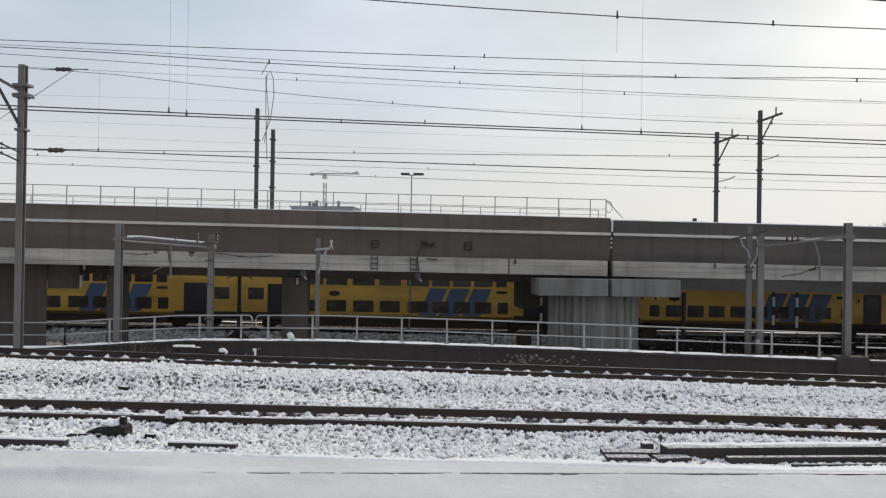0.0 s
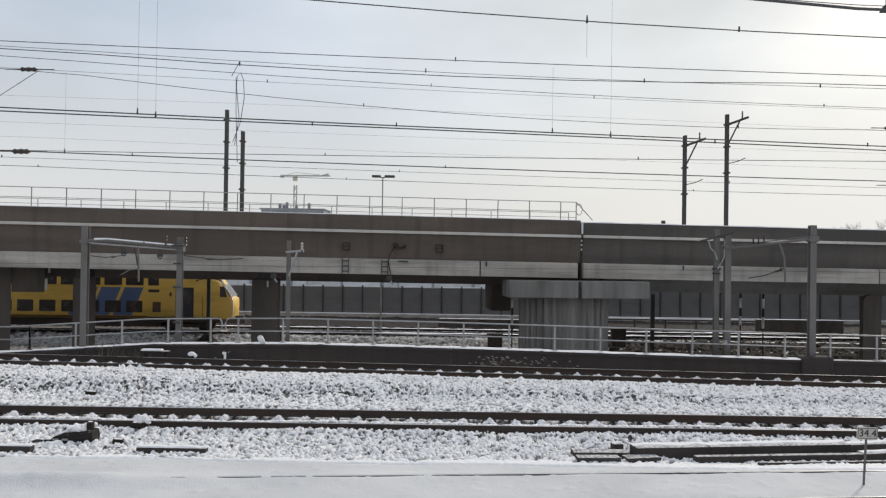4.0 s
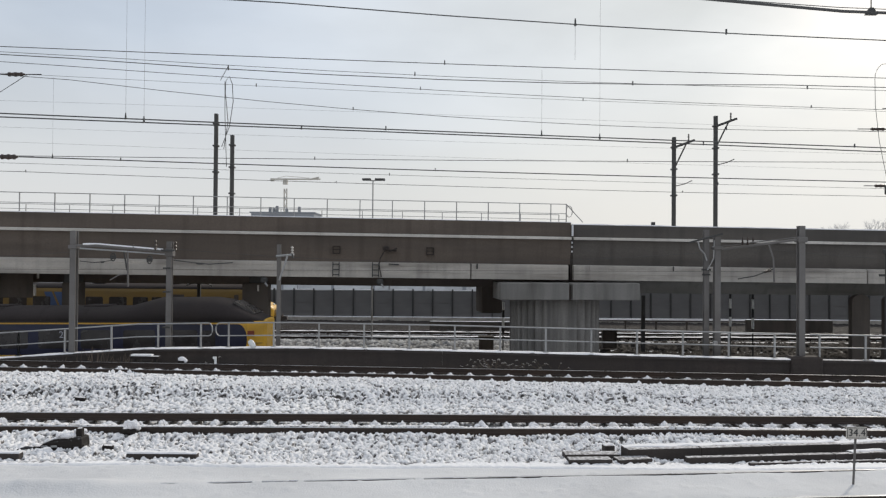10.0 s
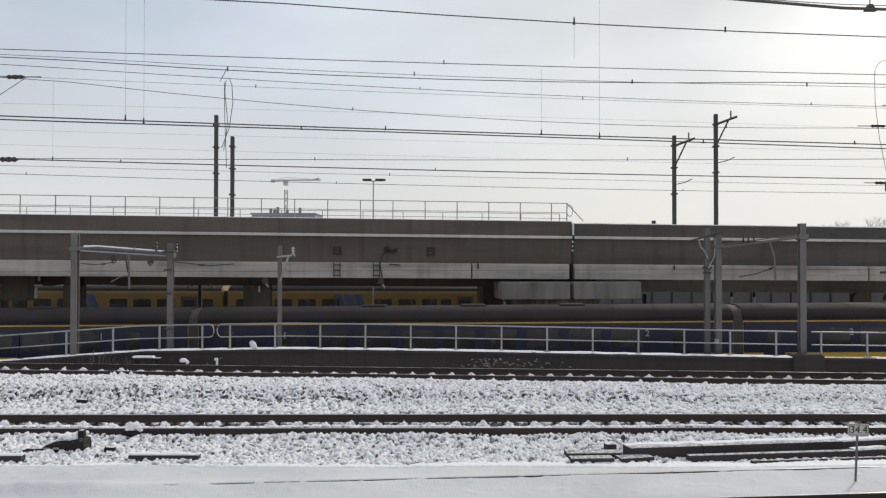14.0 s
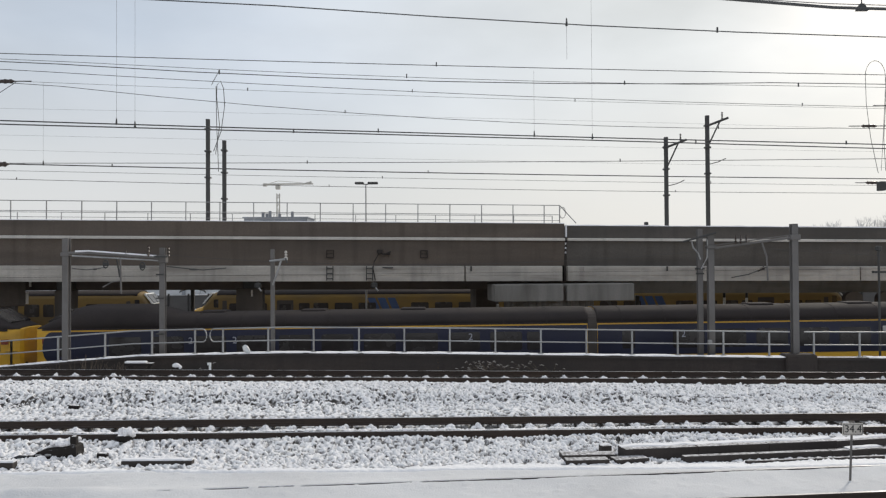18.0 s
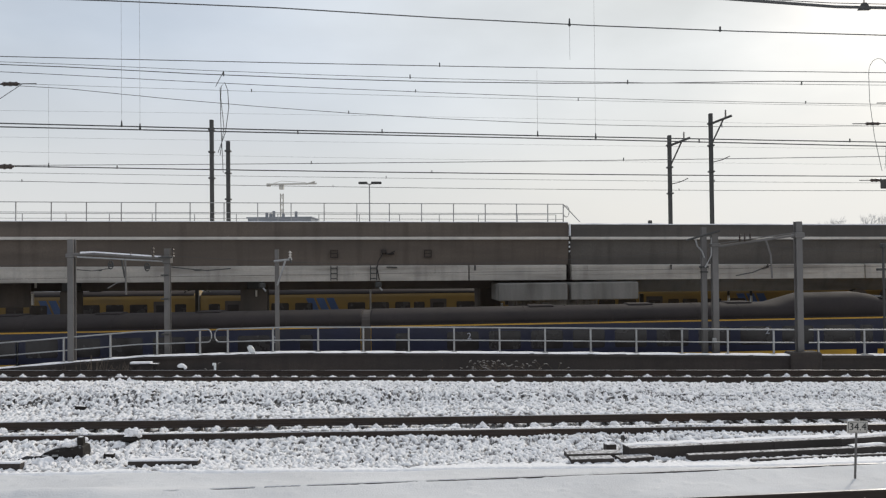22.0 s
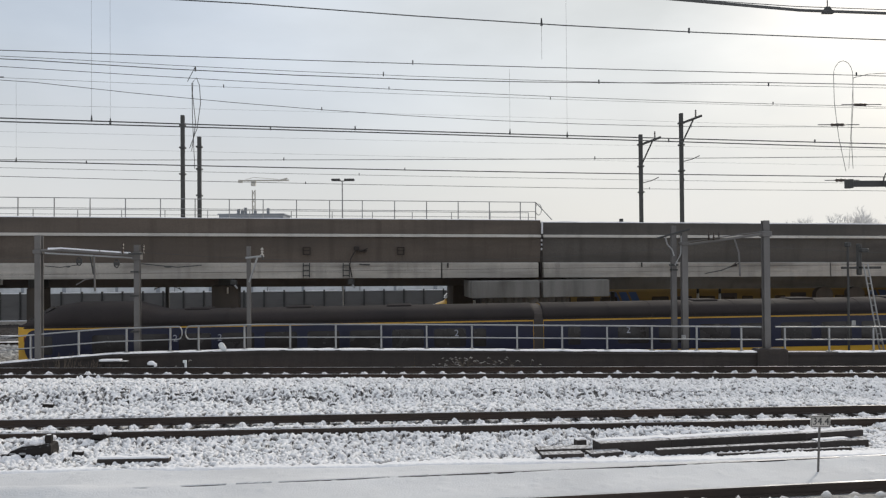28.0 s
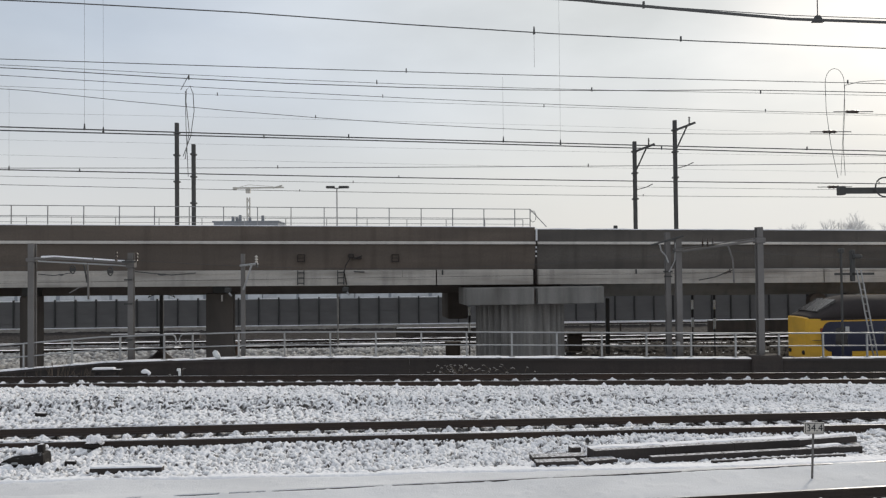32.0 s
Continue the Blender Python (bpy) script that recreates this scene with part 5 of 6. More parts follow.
def build_line_gear():
    # droppers: hair-thin hangers between catenary and contact wires
    for x, y, z0, z1 in ((-4.99, 12.6, 5.77, 9.4), (-4.74, 12.7, 5.74, 9.4), (1.7, 14.0, 5.77, 6.9), (1.7, wire_at(NEAR_WIRES[0][1], 1.7)[1], wire_at(NEAR_WIRES[0][1], 1.7)[2], 6.2), (2.75, 14.2, 5.75, 9.6), (-8.27, 17.0, 5.68, 7.4)):
        d = thing("dropper", "hair-thin dropper wire with a dark clamp", "dropper wire", group="droppers")
        part("wire", Build().tube([(x, y, z0), (x, y, z1)], 0.0018, 4), M_WIRE, d)
        part("clamp", Build().tube([(x, y, z0 - 0.02), (x, y, z0 + 0.08)], 0.018, 6, 0.008), M_DARKST, d)
    # jumper loops
    def loop(pts, r=0.011):
        d = thing("jumper_cable", "hanging loop of dark jumper cable", "jumper cable", group="jumper cables")
        part("cable", Build().tube(pts, r, 5), M_WIRE, d)
    loop([(-4.38, 16, 5.75), (-4.3, 16, 6.3), (-4.36, 16, 6.9), (-4.35, 16, 7.12), (-4.28, 16, 7.2), (-4.22, 16, 7.05), (-4.2, 16, 6.7), (-4.27, 16, 6.2), (-4.42, 16, 5.8)], 0.0075)
    loop([(-4.37, 16, 7.1), (-4.36, 16, 6.4), (-4.32, 16, 5.4)], 0.007)
    loop([(-4.46, 16, 7.12), (-4.3, 16, 7.42)], 0.007)
    arc = [(8.77 + 0.2 * math.cos(a), 16, 7.25 + 0.3 * math.sin(a)) for a in (math.pi * (1 - k / 10) for k in range(11))]
    loop([(8.8, 16, 5.3), (8.66, 16, 6.0), (8.58, 16, 6.7)] + arc + [(8.97, 16, 6.7), (8.92, 16, 6.0), (8.95, 16, 5.35)], 0.0055)
    loop([(8.97, 16, 7.2), (9.3, 16, 7.28), (10.2, 16, 7.33)], 0.006)
    loop([(8.98, 16, 7.2), (8.9, 16, 5.9), (8.86, 16, 5.35)], 0.004)
    # line insulators
    for x, y, z, r in ((-9.1, 17.05, 7.45, 0.06), (-9.2, 17.0, 5.69, 0.07), (11.62, 20.4, 7.5, 0.05), (10.63, 19.7, 6.86, 0.05), (12.76, 23.5, 5.83, 0.06)):
        d = thing("line_insulator", "dark ribbed insulator hung in an overhead wire", "insulator", group="line insulators")
        part("body", Build().ball((x, y, z), 0.22, r * 0.7, r * 0.7, 10, 8).tube([(x - 0.15, y, z), (x - 0.11, y, z)], r * 0.8, 8).tube([(x - 0.02, y, z), (x + 0.02, y, z)], r * 0.85, 8).tube([(x + 0.1, y, z), (x + 0.14, y, z)], r * 0.8, 8), M_INSUL, d, "", True)
        for a, c in ((-0.5, -0.22), (0.22, 0.55)):
            part("link", Build().tube([(x + a, y, z), (x + c, y, z)], 0.012, 5), M_WIRE, d)
    # stay wire from the upper insulator
    loop([(-8.85, 17.05, 7.45), (-11.2, 17.4, 6.1)], 0.007)
    # hanger clamp on the feeder wire
    h = thing("feeder_clamp", "dark hanger clamp on the thick feeder wire", "wire clamp")
    z = wire_at(HIGH_WIRES[3][1], 4.3)[2]
    part("clamp", Build().loft([[(4.24, 8.07, z - 0.01), (4.36, 8.07, z - 0.01), (4.36, 8.12, z - 0.01), (4.24, 8.12, z - 0.01)], [(4.28, 8.08, z + 0.06), (4.32, 8.08, z + 0.06), (4.32, 8.11, z + 0.06), (4.28, 8.11, z + 0.06)]]), M_DARKST, h)
    part("hanger", Build().tube([(4.3, 8.095, z + 0.05), (4.3, 8.095, z + 0.5)], 0.006, 5), M_WIRE, h)
    # end of a cantilever arm with its tension wheel
    a = thing("cantilever_arm", "dark steel cantilever arm end with a wheel", "cantilever")
    part("arm", Build().along([(15.95, 4.98), (16.05, 4.98), (16.05, 5.1), (15.95, 5.1)], [8.86, 14.5]), M_DARKST, a)
    part("end_cap", Build().box(8.8, 8.92, 15.92, 16.08, 4.95, 5.13, 0.01), M_DARKST, a)
    part("wheel", Build().tube([(9.72 + 0.2 * math.cos(t), 15.9, 5.1 + 0.2 * math.sin(t)) for t in (2 * math.pi * k / 20 for k in range(21))], 0.016, 5), M_DARKST, a)
    part("post", h_section(Build(), 14.5, 16.0, -0.4, 6.2, 0.28, 0.28), M_MAST, a)


build_line_gear()


# ---- things beside the near tracks ----
def build_near_things():
    rng = random.Random(12)
    # point machine with snow on it
    p = thing("point_machine", "dark cast-iron point machine box capped with snow", "point machine", pose(-7.36, 15.78, -0.15, 0, 0, 3))
    part("body", Build().loft([[(-0.42, -0.2, -0.08), (0.40, -0.2, -0.08), (0.40, 0.2, -0.08), (-0.42, 0.2, -0.08)], [(-0.42, -0.2, 0.06), (0.40, -0.2, 0.12), (0.40, 0.2, 0.12), (-0.42, 0.2, 0.06)],
                               [(-0.34, -0.18, 0.13), (0.39, -0.18, 0.21), (0.39, 0.18, 0.21), (-0.34, 0.18, 0.13)], [(-0.16, -0.12, 0.2), (0.34, -0.12, 0.25), (0.34, 0.14, 0.25), (-0.16, 0.14, 0.2)]]), M_BOXM, p)
    part("lug", Build().box(-0.56, -0.4, -0.12, 0.1, -0.06, 0.06, 0.02), M_BOXM, p)
    part("foot", Build().loft([[(0.36, -0.18, -0.08), (0.62, -0.18, -0.08), (0.62, 0.08, -0.08), (0.36, 0.08, -0.08)], [(0.36, -0.14, 0.18), (0.44, -0.14, 0.04), (0.44, 0.06, 0.04), (0.36, 0.06, 0.18)]]), M_BOXM, p, "sloping foot")
    part("crank", Build().box(0.24, 0.36, -0.1, 0.04, 0.18, 0.4, 0.02), M_BOXM, p)
    for x in (-0.3, -0.12):
        part("lid_bolt", Build().box(x - 0.06, x + 0.06, -0.225, -0.195, 0.06, 0.1, 0.01), M_GALV, p, "pale bolt plate")
    part("rod", Build().tube([(0.25, 0.2, 0.02), (0.25, 1.3, -0.02)], 0.025, 6), M_DARKST, p)
    part("cable", Build().tube([(-0.54, -0.02, 0.0), (-0.7, -0.1, 0.04), (-0.9, -0.05, -0.04)], 0.03, 6), M_BLACK, p)
    b = Build()
    for _ in range(34):
        x, y = rng.uniform(-0.14, 0.36), rng.uniform(-0.13, 0.26)
        b.ball((x, y, 0.22 + 0.1 * (x + 0.2) + rng.uniform(-0.01, 0.05)), rng.uniform(0.04, 0.09), rng.uniform(0.04, 0.09), rng.uniform(0.03, 0.06), rng.choice((5, 6, 7)), 4)
    for x, y, r in ((-0.28, -0.38, 0.1), (-0.12, -0.42, 0.08), (-0.2, -0.34, 0.12), (0.62, -0.2, 0.11), (0.54, -0.3, 0.08), (0.72, -0.1, 0.09)):
        b.ball((x, y, 0.0), r, r, r * 0.9, 7, 5)
    for _ in range(50):
        q, d = rng.uniform(0, 6.28), rng.uniform(0.5, 0.9)
        b.ball((0.05 + d * 1.25 * math.cos(q), -0.05 + d * 0.7 * math.sin(q), -0.03), rng.uniform(0.03, 0.07), rng.uniform(0.03, 0.07), rng.uniform(0.03, 0.08), rng.choice((5, 6)), 4)
    part("snow_cap", b, M_SNOW, p, "lumps of snow", False, "stuff")
    # rail clamp box near it
    c = thing("clamp_box", "small dark clamp box on the rail under snow", "rail clamp", pose(-6.5, 16.86, -0.09))
    part("body", Build().box(-0.16, 0.16, -0.14, 0.14, 0, 0.12, 0.03), M_BOXM, c)
    b = Build()
    for _ in range(16):
        b.ball((rng.uniform(-0.16, 0.2), rng.uniform(-0.12, 0.12), 0.1 + rng.uniform(0, 0.12)), rng.uniform(0.03, 0.08), rng.uniform(0.03, 0.08), rng.uniform(0.03, 0.07), 6, 4)
    part("snow_cap", b, M_SNOW, c, "", False, "stuff")
    for x, y, z, w in ((-6.47, 15.66, -0.15, 0.1), (-9.05, 20.2, -0.02, 0.13)):
        d = thing("iron_offcut", "small dark iron piece lying on the ballast", "iron scrap", pose(x, y, z, 4, 6, 12), group="iron pieces on the ballast")
        part("piece", Build().box(-w, w, -0.07, 0.07, 0, 0.1, 0.02), M_BOXM, d)
    # timbers lying in the snow
    for x0, x1, y, z in ((-5.76, -4.48, 14.84, -0.13), (-9.6, -7.69, 14.78, -0.13)):
        t = thing("timber_beam", "dark timber lying in the snow beside the track", "timber", pose((x0 + x1) / 2, y, z), group="timbers in the snow")
        part("beam", Build().box(-(x1 - x0) / 2, (x1 - x0) / 2, -0.09, 0.09, 0, 0.13, 0.012), M_TROUGH, t)
        b = Build()
        lv = []
        for i in range(13):
            x = -(x1 - x0) / 2 + (x1 - x0) * i / 12
            h = 0.13 + rng.uniform(0.01, 0.035)
            lv.append([(x, -0.07, 0.128), (x, 0.09, 0.128), (x, 0.07, h), (x, -0.05, h)])
        part("snow_ridge", b.loft(lv), M_SNOW, t)
    # cable troughs stacked beside the second track
    def trough(x0, y0, x1, y1, z, w, h, label, name="cable_trough", cap=True):
        L, a = math.hypot(x1 - x0, y1 - y0), math.degrees(math.atan2(y1 - y0, x1 - x0))
        t = thing(name, label, "cable trough", pose(x0, y0, z, 0, 0, a), group="cable troughs")
        n = max(1, round(L / 1.6))
        for k in range(n):
            part("trough_length", Build().box(L * k / n + 0.001, L * (k + 1) / n - 0.001, -w / 2, w / 2, 0, h, 0.012), M_TROUGH, t)
        if cap:
            m = max(4, int(L / 0.25))
            lv = []
            for i in range(m + 1):
                x, hh = L * i / m, h + rng.uniform(0.006, 0.022)
                e = w * rng.uniform(-0.1, 0.12)
                lv.append([(x, e - 0.03, h - 0.004), (x, w / 2, h - 0.004), (x, w / 2 - 0.03, hh), (x, e, hh)])
            part("snow_ridge", Build().loft(lv), M_SNOW, t)
    trough(3.45, 15.25, 7.72, 15.86, -0.16, 0.4, 0.23, "long dark concrete cable trough with snow on its lid")
    trough(7.76, 16.02, 9.15, 16.3, -0.12, 0.3, 0.13, "short dark cable trough length in the snow")
    trough(7.78, 15.36, 8.5, 15.52, -0.15, 0.26, 0.14, "dark cable trough lid lying askew")
    trough(2.3, 15.25, 3.35, 15.3, -0.14, 0.3, 0.1, "dark slab lying in the snow", "concrete_slab", False)
    trough(2.3, 14.75, 3.1, 14.8, -0.14, 0.26, 0.12, "dark slab lying in the snow", "concrete_slab", False)
    trough(3.2, 14.85, 3.85, 15.0, -0.14, 0.3, 0.1, "broken dark trough lid in the snow", "concrete_slab", False)
    trough(4.5, 14.92, 8.85, 15.48, -0.17, 0.16, 0.15, "thin dark edging strip in the snow", "edging_strip", False)
    trough(5.6, 14.72, 8.3, 15.05, -0.16, 0.1, 0.09, "thin dark edging strip in the snow", "edging_strip", False)
    trough(3.15, 15.75, 3.35, 15.78, -0.2, 0.2, 0.2, "small dark block on the ballast", "concrete_block")
    # kilometre plate
    s = thing("kilometre_sign", "small white kilometre plate on a thin post", "sign", pose(6.86, 13.48, -0.195, 2, 1.5, 3))
    part("post", Build().box(-0.016, 0.016, -0.012, 0.012, 0, 1.02, 0.003), M_MAST, s)
    part("plate", Build().box(-0.178, 0.178, -0.035, -0.015, 0.86, 1.06, 0.008), M_LEDGE, s, "pale grey plate")
    part("plate_border", Build().box(-0.165, 0.165, -0.037, -0.034, 1.04, 1.048).box(-0.165, 0.165, -0.037, -0.034, 0.872, 0.88).box(-0.165, -0.156, -0.037, -0.034, 0.872, 1.048).box(0.156, 0.165, -0.037, -0.034, 0.872, 1.048), M_BLACK, s)
    txt = bpy.data.curves.new("numerals", "FONT")
    txt.body, txt.size, txt.align_x, txt.align_y, txt.extrude = "34.4", 0.175, "CENTER", "CENTER", 0.002
    txt.materials.append(M_BLACK)
    o = new("numerals", txt)
    o.parent = s
    o.matrix_basis = pose(0, -0.04, 0.96, 90, 0, 0)
    # snow-capped bits along the foot of the wall
    for x0, x1, y, z, label in ((-9.75, -8.85, 25.75, 0.0, "snow-covered plank on short feet by the wall"),):
        t = thing("plank_bench", label, "plank", pose((x0 + x1) / 2 - 0.14, y, 0.0), yard=True)
        part("board", Build().box(-0.5, 0.42, -0.12, 0.12, 0.36, 0.44, 0.015), M_BOXM, t)
        part("snow_cap", Build().box(-0.48, 0.2, -0.11, 0.11, 0.44, 0.5, 0.025), M_SNOW, t)
        for x in (-0.35, 0.28):
            part("leg", Build().box(x - 0.04, x + 0.04, -0.06, 0.06, -0.2, 0.37, 0.01), M_BOXM, t)
    t = thing("marker_stub", "small white marker stub by the track", "marker", pose(-7.35, 25.95, -0.15), yard=True)
    part("stub", Build().box(0.02, 0.085, -0.03, 0.03, 0, 0.56, 0.01).box(-0.03, 0.03, -0.03, 0.03, 0.48, 0.56, 0.01), M_WHITE, t)
    t = thing("snow_heap", "small heap of snow on a low block", "snow", pose(-8.36, 25.9, 0.0), yard=True)
    part("block", Build().box(-0.1, 0.1, -0.08, 0.08, -0.2, 0.3, 0.02), M_BOXM, t)
    part("snow", Build().ball((0, 0, 0.33), 0.13, 0.11, 0.085, 9, 5).ball((0.06, 0.02, 0.28), 0.12, 0.1, 0.08, 8, 5), M_SNOW, t, "", True)
    # heap of ballast and snow across track one
    b = Build()
    for _ in range(26):
        x = rng.uniform(-9.75, -9.0)
        b.ball((x, track_1(x)[0] + rng.uniform(-1.3, -0.4), track_1(x)[1] - 0.14), rng.uniform(0.04, 0.09), rng.uniform(0.04, 0.09), rng.uniform(0.04, 0.17), 6, 4)
    t = new("snow_rubble", b.mesh("snow_rubble", M_SNOW, True))
    tagged(t, "rubble of snow lumps beside the rail", "snow", kind="stuff")
    # white scrap lying on the coping under the railing
    t = thing("plastic_scrap", "crumpled white plastic scrap lying on the wall coping", "litter", pose(-6.25, 26.42, 0.64), yard=True)
    part("scrap", Build().loft([[(-0.06, -0.03, 0.28), (0.0, -0.05, 0.26), (0.03, 0.0, 0.27), (-0.04, 0.02, 0.29)], [(-0.12, -0.05, 0.22), (0.06, -0.06, 0.2), (0.08, 0.03, 0.2), (-0.1, 0.03, 0.23)],
                                [(-0.08, -0.06, 0.1), (0.14, -0.05, 0.08), (0.13, 0.03, 0.09), (-0.06, 0.04, 0.11)], [(0.02, -0.04, 0.0), (0.13, -0.03, 0.0), (0.12, 0.02, 0.0), (0.02, 0.02, 0.0)]]), M_WHITE, t, "", True)


build_near_things()

# ---- trains ----
# Every unit is built with its right-hand end at x = 0, running to -x; near side at y = 0, rail level at z = 0.
def plate(b, x0, x1, z0, z1, y0=-0.012, y1=0.03, r=0.0, skew=0.0, n=5):
    """A flat plate on the near side, corners rounded by r, top shifted by skew."""
    x0, x1 = min(x0, x1), max(x0, x1)
    if r:
        out = []
        for cx, cz, a0 in ((x1 - r, z0 + r, -90), (x1 - r, z1 - r, 0), (x0 + r, z1 - r, 90), (x0 + r, z0 + r, 180)):
            out += [(cx + r * math.cos(radians(a0 + 90 * k / n)), cz + r * math.sin(radians(a0 + 90 * k / n))) for k in range(n + 1)]
    else:
        out = [(x0, z0), (x1, z0), (x1, z1), (x0, z1)]
    out = [(x + skew * (z - z0) / (z1 - z0), z) for x, z in out]
    return b.loft([[(x, y1, z) for x, z in out], [(x, y0, z) for x, z in out]])


def shell(width, z0, zs, zc, n=9, low=0.04):
    """Body section: (y, z) from the skirt up the near side, over the roof and down the far side."""
    pts = [(low, z0), (0.0, z0 + 0.35), (0.0, zs)]
    for k in range(1, n):
        a = math.pi * k / n
        pts.append((width / 2 - width / 2 * math.copysign(abs(math.cos(a)) ** 0.75, math.cos(a)), zs + (zc - zs) * math.sin(a) ** 0.8))
    pts += [(width, zs), (width, z0 + 0.35), (width - low, z0)]
    return list(reversed(pts))


def bogie(x, parent, z=0.46, w=2.8):
    b = Build().box(x - 1.5, x + 1.5, 0.25, 0.45, z - 0.1, z + 0.16, 0.03).box(x - 1.5, x + 1.5, w - 0.45, w - 0.25, z - 0.1, z + 0.16, 0.03).box(x - 0.3, x + 0.3, 0.4, w - 0.4, z - 0.05, z + 0.2)
    bg = part("bogie", b, M_UNDER, parent, "dark bogie frame")
    for dx in (-1.25, 1.25):
        w_ = Build()
        for yy in (0.55, w - 0.67):
            w_.tube([(x + dx, yy, 0.46), (x + dx, yy + 0.12, 0.46)], 0.46, 18)
        w_.tube([(x + dx, 0.6, 0.46), (x + dx, w - 0.6, 0.46)], 0.08, 8)
        part("wheelset", w_, M_RAIL, bg)


def intercity_unit(c3=-77.35, c4=-77.75, tail=-103.8, digits=(9.5, 20.9)):
    """Four coaches: blue window band with rounded ends in a yellow side; the roof rises to a raised cab at both ends."""
    u = thing("intercity_train", "yellow intercity train unit with dark blue window band and grey roof", "train", group="passing intercity units")
    W = 2.85
    arc = [(W / 2 - (W / 2 - 0.02) * math.copysign(abs(math.cos(a)) ** 0.8, math.cos(a)), 3.22 + 0.86 * math.sin(a) ** 0.75) for a in (math.pi * k / 12 for k in range(13))]
    side = [(0.05, 0.85), (0.0, 1.2), (0.0, 3.06), (0.01, 3.18)]
    far_side = [(W - y, z) for y, z in reversed(side)]
    def slope(d):
        steps = ((0, 0.04), (0.4, 0.25), (1.3, 0.84), (1.9, 1.14), (2.6, 1.26), (5.2, 1.24), (6.7, 0.76), (900, 0.76))
        for (a, fa), (c, fc) in zip(steps, steps[1:]):
            if a <= d <= c:
                return fa + (fc - fa) * (d - a) / (c - a)
    ends = ((0.0, -26.05), (-26.45, -51.7), (-52.1, c3), (c4, tail))
    for ci, (xr, xl) in enumerate(ends):
        cab_r, cab_l = ci == 0, ci == 3
        def dist(x):
            return min(xr - x if cab_r else 900, x - xl if cab_l else 900)
        offs = (0, 0.1, 0.25, 0.4, 0.8, 1.3, 1.9, 2.6, 5.2, 6.0, 6.7)
        xs = sorted([xr - d for d in offs] + [xl + d for d in offs])
        lv, rl = [], []
        for x in xs:
            d = dist(x)
            t = 0.62 + 0.38 * math.sqrt(min(1, d / 0.8))
            top = [(y, 3.22 + (z - 3.22) * slope(d)) for y, z in arc]
            ring = list(reversed(side + top + far_side))
            lv.append([(x, W / 2 + (y - W / 2) * t, z) for y, z in ring])
            if d > 0.09:
                outer = [(W / 2 + (y - W / 2) * t * 1.008, z + 0.018) for y, z in top]
                inner = [(W / 2 + (y - W / 2) * t * 0.9, z - 0.05) for y, z in reversed(top)]
                rl.append([(x, y, z) for y, z in reversed(outer + inner)])
        body = part("coach_body", Build().loft(lv), M_YELLOW, u, "yellow coach body")
        part("roof", Build().loft(rl), M_ROOF, body, "grey roof", True)
        ra, rb = (xr - 6.8 if cab_r else xr - 0.3), (xl + 6.8 if cab_l else xl + 0.3)
        low = [(y, 3.22 + (z - 3.22) * 0.76) for y, z in arc]
        x = rb + 0.9
        while x < ra - 0.5:
            b = Build().loft([[(x + dx, W / 2 + (y - W / 2) * 1.012, z + 0.03) for y, z in low] + [(x + dx, W / 2 + (y - W / 2) * 0.95, z - 0.02) for y, z in reversed(low)] for dx in (-0.025, 0.025)])
            part("roof_rib", b, M_ROOF, body)
            x += 2.05
        for x in (xl + 8.2, xl + 13.0, xl + 17.8):
            part("roof_vent", Build().box(x - 0.6, x + 0.6, 0.85, 2.0, 3.83, 3.94, 0.04), M_ROOF, body)
        b0, b1 = (xr - 0.82 if cab_r else xr - 0.05), (xl + 0.52 if cab_l else xl + 0.05)
        # the band ends in a shallow curve at the cab
        ez, rz, rx = 2.375, 0.72, 0.42
        arc_r = [(b0 - (rx if cab_r else 0) + (rx if cab_r else 0) * math.cos(q), ez + rz * math.sin(q)) for q in (radians(-90 + 15 * k) for k in range(13))] if cab_r else [(b0, ez - rz), (b0, ez + rz)]
        arc_l = [(b1 + rx - rx * math.cos(q), ez - rz * math.sin(q)) for q in (radians(-90 + 15 * k) for k in range(13))] if cab_l else [(b1, ez + rz), (b1, ez - rz)]
        out = arc_r + arc_l
        band = part("window_band", Build().loft([[(x, 0.03, z) for x, z in out], [(x, -0.014, z) for x, z in out]]), M_BLUE, u, "dark blue window band")
        x = xl + 3.6
        while x < xr - 4.4:
            part("window", plate(Build(), x, x + 1.5, 1.95, 2.82, -0.022, 0.0, 0.12), M_GLASS, band, "dark tinted window")
            x += 1.98
        # added dark strip covers half the yellow stripe to dull it
        part("stripe_cover", Build().box(xl + (0.5 if cab_l else 0.02), xr - (0.5 if cab_r else 0.02), -0.02, 0.03, 3.165, 3.235), M_ROOF, body, "dark strip over the yellow stripe")
        marks = ((xr - digits[0], "2"), (xr - digits[1], "2")) if cab_r else ((xl + 9.45, "2"), (xl + 20.5, "2"), (xl + 7.4, "2")) if cab_l else ((xr - 4.1, "2" if ci == 1 else "1"), (xl + 4.1, "2" if ci == 2 else "1"))
        for x, digit in marks:
            tx = bpy.data.curves.new("class_numeral", "FONT")
            tx.body, tx.size, tx.align_x, tx.extrude = digit, 0.44, "CENTER", 0.002
            tx.materials.append(M_NUMERAL)
            o = new("class_numeral", tx)
            o.parent = body
            o.matrix_basis = pose(x, -0.026, 2.46, 90, 0, 0)
        for x in (xl + 1.5, xr - 2.6):
            d = part("door", plate(Build(), x - 0.5, x + 0.5, 0.98, 3.0, -0.02, 0.03, 0.06), M_BLUE, u, "blue entrance door")
            part("door_window", plate(Build(), x - 0.3, x + 0.3, 1.95, 2.8, -0.027, 0.0, 0.08), M_GLASS, d)
